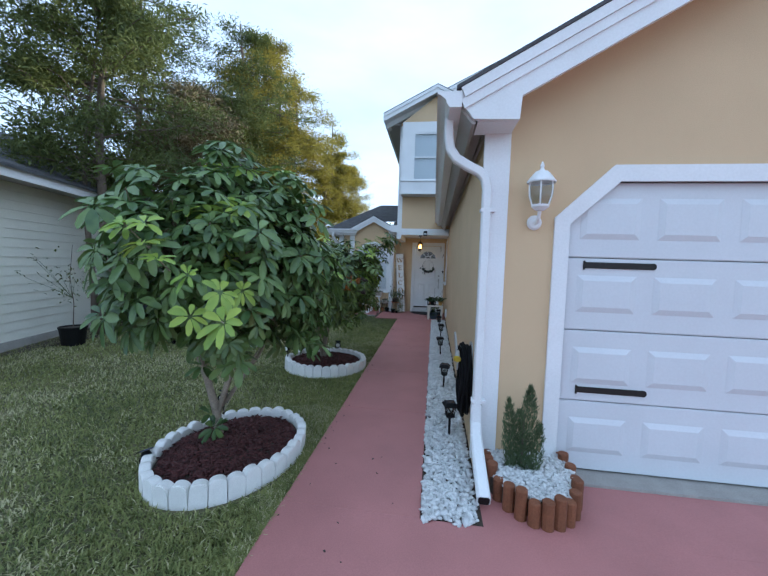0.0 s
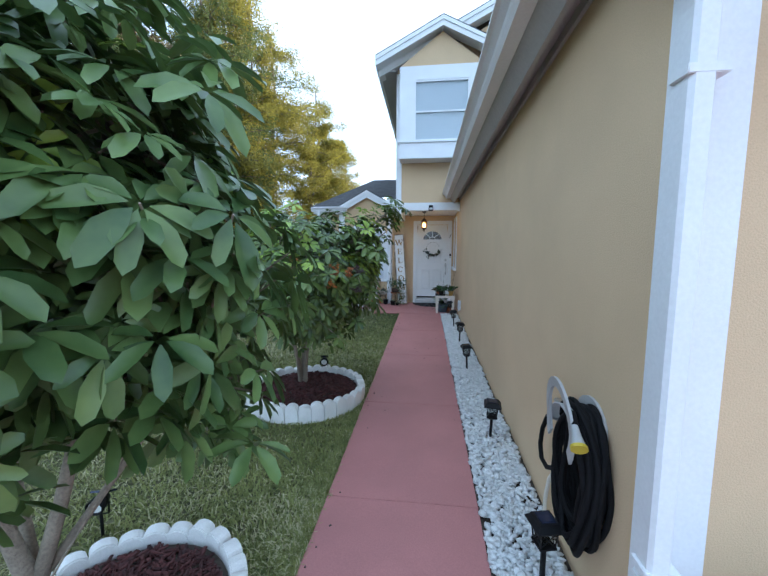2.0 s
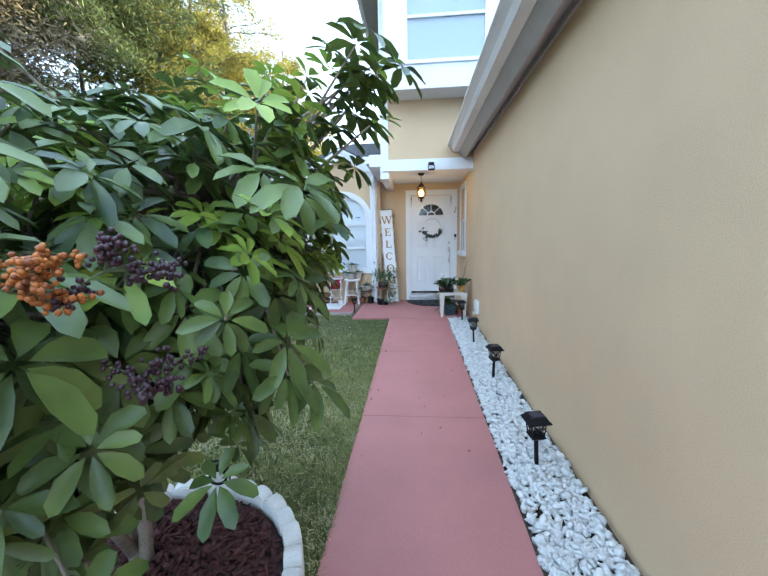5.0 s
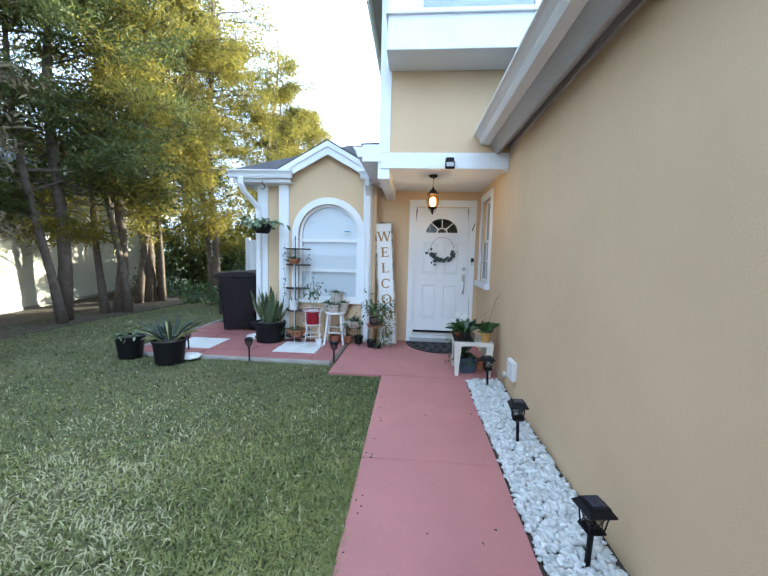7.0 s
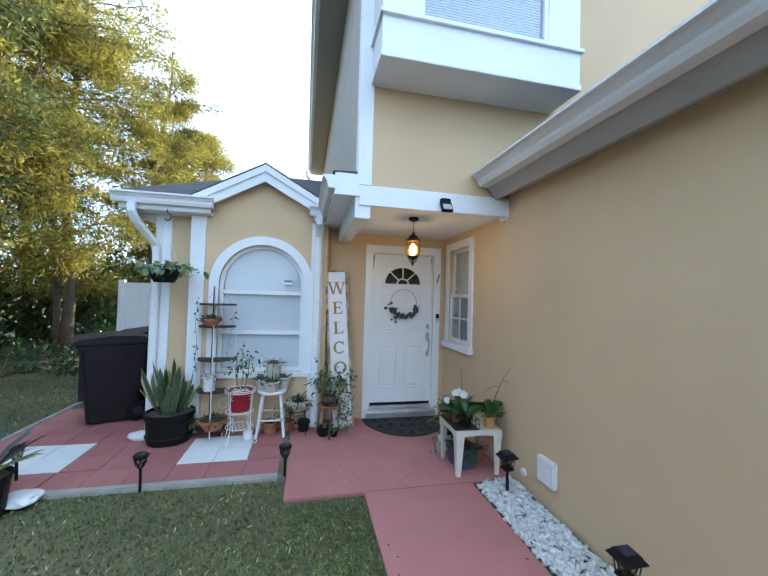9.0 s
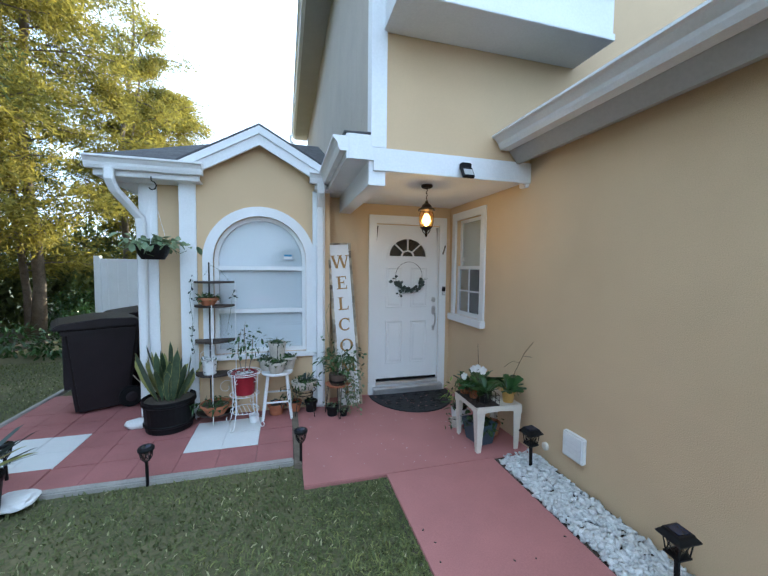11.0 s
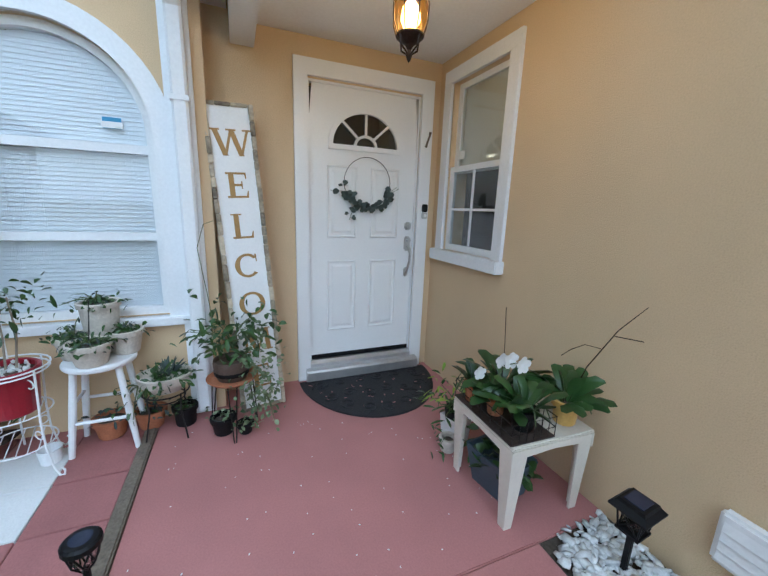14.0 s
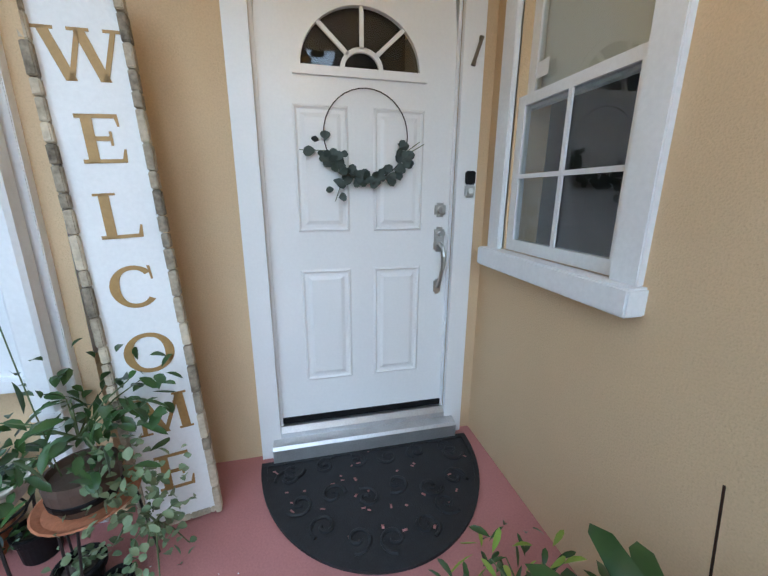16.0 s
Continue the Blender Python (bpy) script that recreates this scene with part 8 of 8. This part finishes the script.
# ---- plastic table with orchids ----
tb = thing("plastic_table", "low white moulded plastic side table", "table", (0.86, 11.0, 0), -2)
TX, TY, TH = 0.235, 0.235, 0.435
bm = B()
bx(bm, -TX, TX, -TY, TY, TH - 0.018, TH, 0.006)
part("tabletop", bm, PLASTIC_WHITE, tb)
for s, (xa, xb, ya, yb) in enumerate(((-TX, TX, -TY, -TY + 0.014), (-TX, TX, TY - 0.014, TY), (-TX, -TX + 0.014, -TY, TY), (TX - 0.014, TX, -TY, TY))):
    bm = B()
    if s < 2:
        prism(bm, [(xa, TH - 0.018), (xb, TH - 0.018), (xb, TH - 0.085), (xb - 0.08, TH - 0.055), (0, TH - 0.045), (xa + 0.08, TH - 0.055), (xa, TH - 0.085)], "y", ya + 0.002, yb - 0.002)
    else:
        prism(bm, [(ya, TH - 0.018), (yb, TH - 0.018), (yb, TH - 0.085), (yb - 0.08, TH - 0.055), (0, TH - 0.045), (ya + 0.08, TH - 0.055), (ya, TH - 0.085)], "x", xa + 0.002, xb - 0.002)
    part("apron", bm, PLASTIC_WHITE, tb)
for sx in (-1, 1):
    for sy in (-1, 1):
        bm = B()
        ox, oy = sx * (TX - 0.004), sy * (TY - 0.004)
        fx, fy = sx * (TX - 0.02), sy * (TY - 0.02)
        w0, w1 = 0.085, 0.042
        top_p = [(ox, oy), (ox - sx * w0, oy), (ox - sx * w0, oy - sy * 0.012), (ox - sx * 0.012, oy - sy * 0.012), (ox - sx * 0.012, oy - sy * w0), (ox, oy - sy * w0)]
        bot_p = [(fx, fy), (fx - sx * w1, fy), (fx - sx * w1, fy - sy * 0.012), (fx - sx * 0.012, fy - sy * 0.012), (fx - sx * 0.012, fy - sy * w1), (fx, fy - sy * w1)]
        t_, b_ = [bm.verts.new((*p, TH - 0.02)) for p in top_p], [bm.verts.new((*p, 0.0)) for p in bot_p]
        for i in range(6):
            j = (i + 1) % 6
            bm.faces.new((t_[i], t_[j], b_[j], b_[i]))
        bm.faces.new(b_)
        bm.faces.new(t_[::-1])
        part("leg", bm, PLASTIC_WHITE, tb)
rack = thing("wire_tray", "dark wire-sided tray on the plastic table", "tray", (0.74, 11.01, TH + 0.001), -2)
bm = B()
bx(bm, -0.115, 0.125, -0.225, 0.225, 0.0, 0.006)
part("base", bm, WOOD_DARK, rack)
bm = B()
c = [(-0.113, -0.223), (0.123, -0.223), (0.123, 0.223), (-0.113, 0.223)]
for z in (0.05, 0.10):
    tube(bm, [(*p, z) for p in c], 0.0025, 5, True)
for i in range(4):
    p, q = Vector(c[i]), Vector(c[(i + 1) % 4])
    for k in range(6):
        m_ = p.lerp(q, k / 6)
        tube(bm, [(*m_, 0.004), (*m_, 0.10)], 0.002, 4)
part("wire_rail", bm, DARK_METAL, rack)


def orchid(name, label, at, r, h, mat, seed, n=9, L=0.22, W=0.075, flowers=0, stake=()):
    e = potted(name, label, at, r * 0.75, r, h, mat, group="orchids on the table")
    blades(e, n, (0, 0, h - 0.03), L, W, ROSE_LEAF, seed, 1.1, 0.5, 0.03, "broad glossy orchid leaves")
    r2 = random.Random(seed)
    for k in range(6):
        a = r2.uniform(0, 6.28)
        bm = B()
        tube(bm, [(0.03 * math.cos(a), 0.03 * math.sin(a), h - 0.02), (0.08 * math.cos(a), 0.08 * math.sin(a), h + 0.03), (0.11 * math.cos(a), 0.11 * math.sin(a), h - 0.03)], 0.003, 5)
        part("aerial_root", bm, STEM, e)
    for pts in stake:
        bm = B()
        tube(bm, pts, [0.003] + [0.002] * (len(pts) - 1), 6)
        part("flower_stalk", bm, BRONZE, e)
    return e


orchid("orchid", "orchid with drooping broad leaves in a dark pot", (0.76, 10.88, TH + 0.008), 0.058, 0.105, BLACK, 121, 22, 0.34, 0.075)
orchid("orchid", "orchid in a terracotta pot", (0.72, 11.02, TH + 0.008), 0.045, 0.09, TERRA, 122, 16, 0.28, 0.06)
orchid("orchid", "orchid in a terracotta pot at the tray's end", (0.70, 11.16, TH + 0.008), 0.055, 0.10, TERRA, 123, 16, 0.28, 0.055)
orchid("orchid", "orchid with tall bare stalks in a grey pot", (0.815, 11.10, TH + 0.008), 0.05, 0.11, POT_STONE, 124, 20, 0.36, 0.07, stake=([(0, 0, 0.08), (0.015, 0.0, 0.3), (0.03, 0.01, 0.5)],))
eo = orchid("orchid", "orchid with bare stalks and stakes in an ochre pot", (1.0, 10.86, TH + 0.001), 0.062, 0.12, POT_YELLOW, 125, 20, 0.34, 0.075)
eo.rotation_euler = (0, 0, 0)
bm = B()
tube(bm, [(0, 0, 0.08), (0.03, -0.05, 0.3), (0.06, -0.14, 0.5), (0.09, -0.22, 0.62)], [0.003, 0.0026, 0.0022, 0.0015], 6)
tube(bm, [(0.045, -0.09, 0.40), (0.02, -0.03, 0.40), (0.0, 0.02, 0.36), (-0.02, 0.05, 0.32)], 0.0018, 6)
tube(bm, [(0.06, -0.13, 0.47), (0.05, -0.25, 0.49)], 0.0022, 6)
part("flower_stalk", bm, BRONZE, eo)


def blossom(parent, p, s, seed):
    g = np.random.default_rng(seed)
    a = np.radians([90, 162, 234, 306, 18]) + g.uniform(-.2, .2, 5)
    D = np.stack([np.cos(a), -0.25 + 0 * a, np.sin(a)], 1)
    V, F = leaf_arrays(np.tile(p, (5, 1)), D, np.tile([0, -1.0, 0], (5, 1)), np.full(5, s), np.full(5, s * 0.85), 0.05, 0.06, (0.74, 0.5))
    mesh_np("blossom", V, F, PETAL, parent)


fl = thing("orchid_spray", "white orchid blossoms on thin green stalks above the tray", "orchid", (0.70, 11.0, TH + 0.09))
bm = B()
tube(bm, [(0, 0.03, 0.0), (0.0, 0.0, 0.12), (-0.01, -0.04, 0.20), (0.01, -0.09, 0.23)], 0.0025, 5)
tube(bm, [(0, 0.15, 0.0), (-0.03, 0.12, 0.10), (-0.06, 0.08, 0.13), (-0.07, 0.05, 0.12)], 0.0025, 5)
part("stalk", bm, STEM, fl)
for k, (p, s) in enumerate((((0.0, -0.06, 0.235), 0.045), ((0.045, -0.09, 0.22), 0.045), ((-0.025, -0.03, 0.225), 0.04), ((-0.075, 0.05, 0.135), 0.038), ((-0.05, 0.08, 0.10), 0.022))):
    blossom(fl, p, s, 130 + k)

# under and beside the table
e = thing("blue_planter", "slate-blue square plastic planter with leafy greens under the table", "potted plant", (0.80, 11.03, 0.0), 8)
bm = B()
a, b = [bm.verts.new((u * 0.085, v * 0.11, 0.0)) for u, v in ((-1, -1), (1, -1), (1, 1), (-1, 1))], [bm.verts.new((u * 0.115, v * 0.145, 0.20)) for u, v in ((-1, -1), (1, -1), (1, 1), (-1, 1))]
c = [bm.verts.new((u * 0.105, v * 0.135, 0.20)) for u, v in ((-1, -1), (1, -1), (1, 1), (-1, 1))]
d = [bm.verts.new((u * 0.10, v * 0.13, 0.17)) for u, v in ((-1, -1), (1, -1), (1, 1), (-1, 1))]
for p, q in ((a, b), (b, c), (c, d)):
    for i in range(4):
        j = (i + 1) % 4
        bm.faces.new((p[i], p[j], q[j], q[i]))
bm.faces.new(a[::-1])
bm.faces.new(d)
bmesh.ops.bevel(bm, geom=[ed_ for ed_ in bm.edges if abs(ed_.verts[0].co.z - ed_.verts[1].co.z) > 0.1], offset=0.012, segments=2, affect="EDGES")
part("planter", bm, POT_BLUE, e)
foliage(e, 70, (0, 0, 0.17), 0.8, 0.07, 0.085, 0.05, ROSE_LEAF, 141, stems=False, size=(0.06, 0.08, 0.01))
e = potted("terracotta_pot", "small terracotta pot under the plastic table", (1.0, 11.12, 0.001), 0.06, 0.08, 0.13, TERRA)
foliage(e, 24, (0, 0, 0.12), 0.8, 0.05, 0.05, 0.02, ROSE_LEAF, 142, stems=False)
e = thing("white_square_pot", "white square pot holding a black pot with yellow-green plant", "potted plant", (0.80, 11.44, 0.0), 12)
bm = B()
lathe(bm, [(0, 0), (0.082, 0), (0.10, 0.165), (0.092, 0.165), (0.088, 0.13), (0, 0.13)], seg=4, turn=math.pi / 4)
part("outer_pot", bm, POT_WHITE, e)
bm = B()
lathe(bm, [(0, 0.05), (0.06, 0.05), (0.075, 0.21), (0.068, 0.21), (0.06, 0.18), (0, 0.18)], seg=20)
part("inner_pot", bm, BLACK, e)
foliage(e, 90, (0, 0, 0.22), 0.45, 0.22, 0.085, 0.018, ROSE_LEAF, 143, size=(0.03, 0.03, 0.03))
foliage(e, 36, (-0.02, 0, 0.30), 0.35, 0.16, 0.08, 0.02, LEAF_LIGHT, 144, stems=False, size=(0.02, 0.02, 0.03))
e = potted("glass_jar_pot", "small grey jar with sprigs beside the table leg", (0.70, 11.36, 0.001), 0.04, 0.05, 0.09, POT_STONE)
foliage(e, 30, (0, 0, 0.08), 0.7, 0.1, 0.05, 0.02, ROSE_LEAF, 145, stems=False)
bm = B()
lathe(bm, [(0, 0.0), (0.045, 0.0), (0.055, 0.08), (0.05, 0.08), (0.042, 0.01), (0, 0.01)], (-1.40, 12.0, 0.008), 20)
tagged(part("small_white_basket", bm, WHITE), "small white wire-like basket on the floor by the stool", "basket")
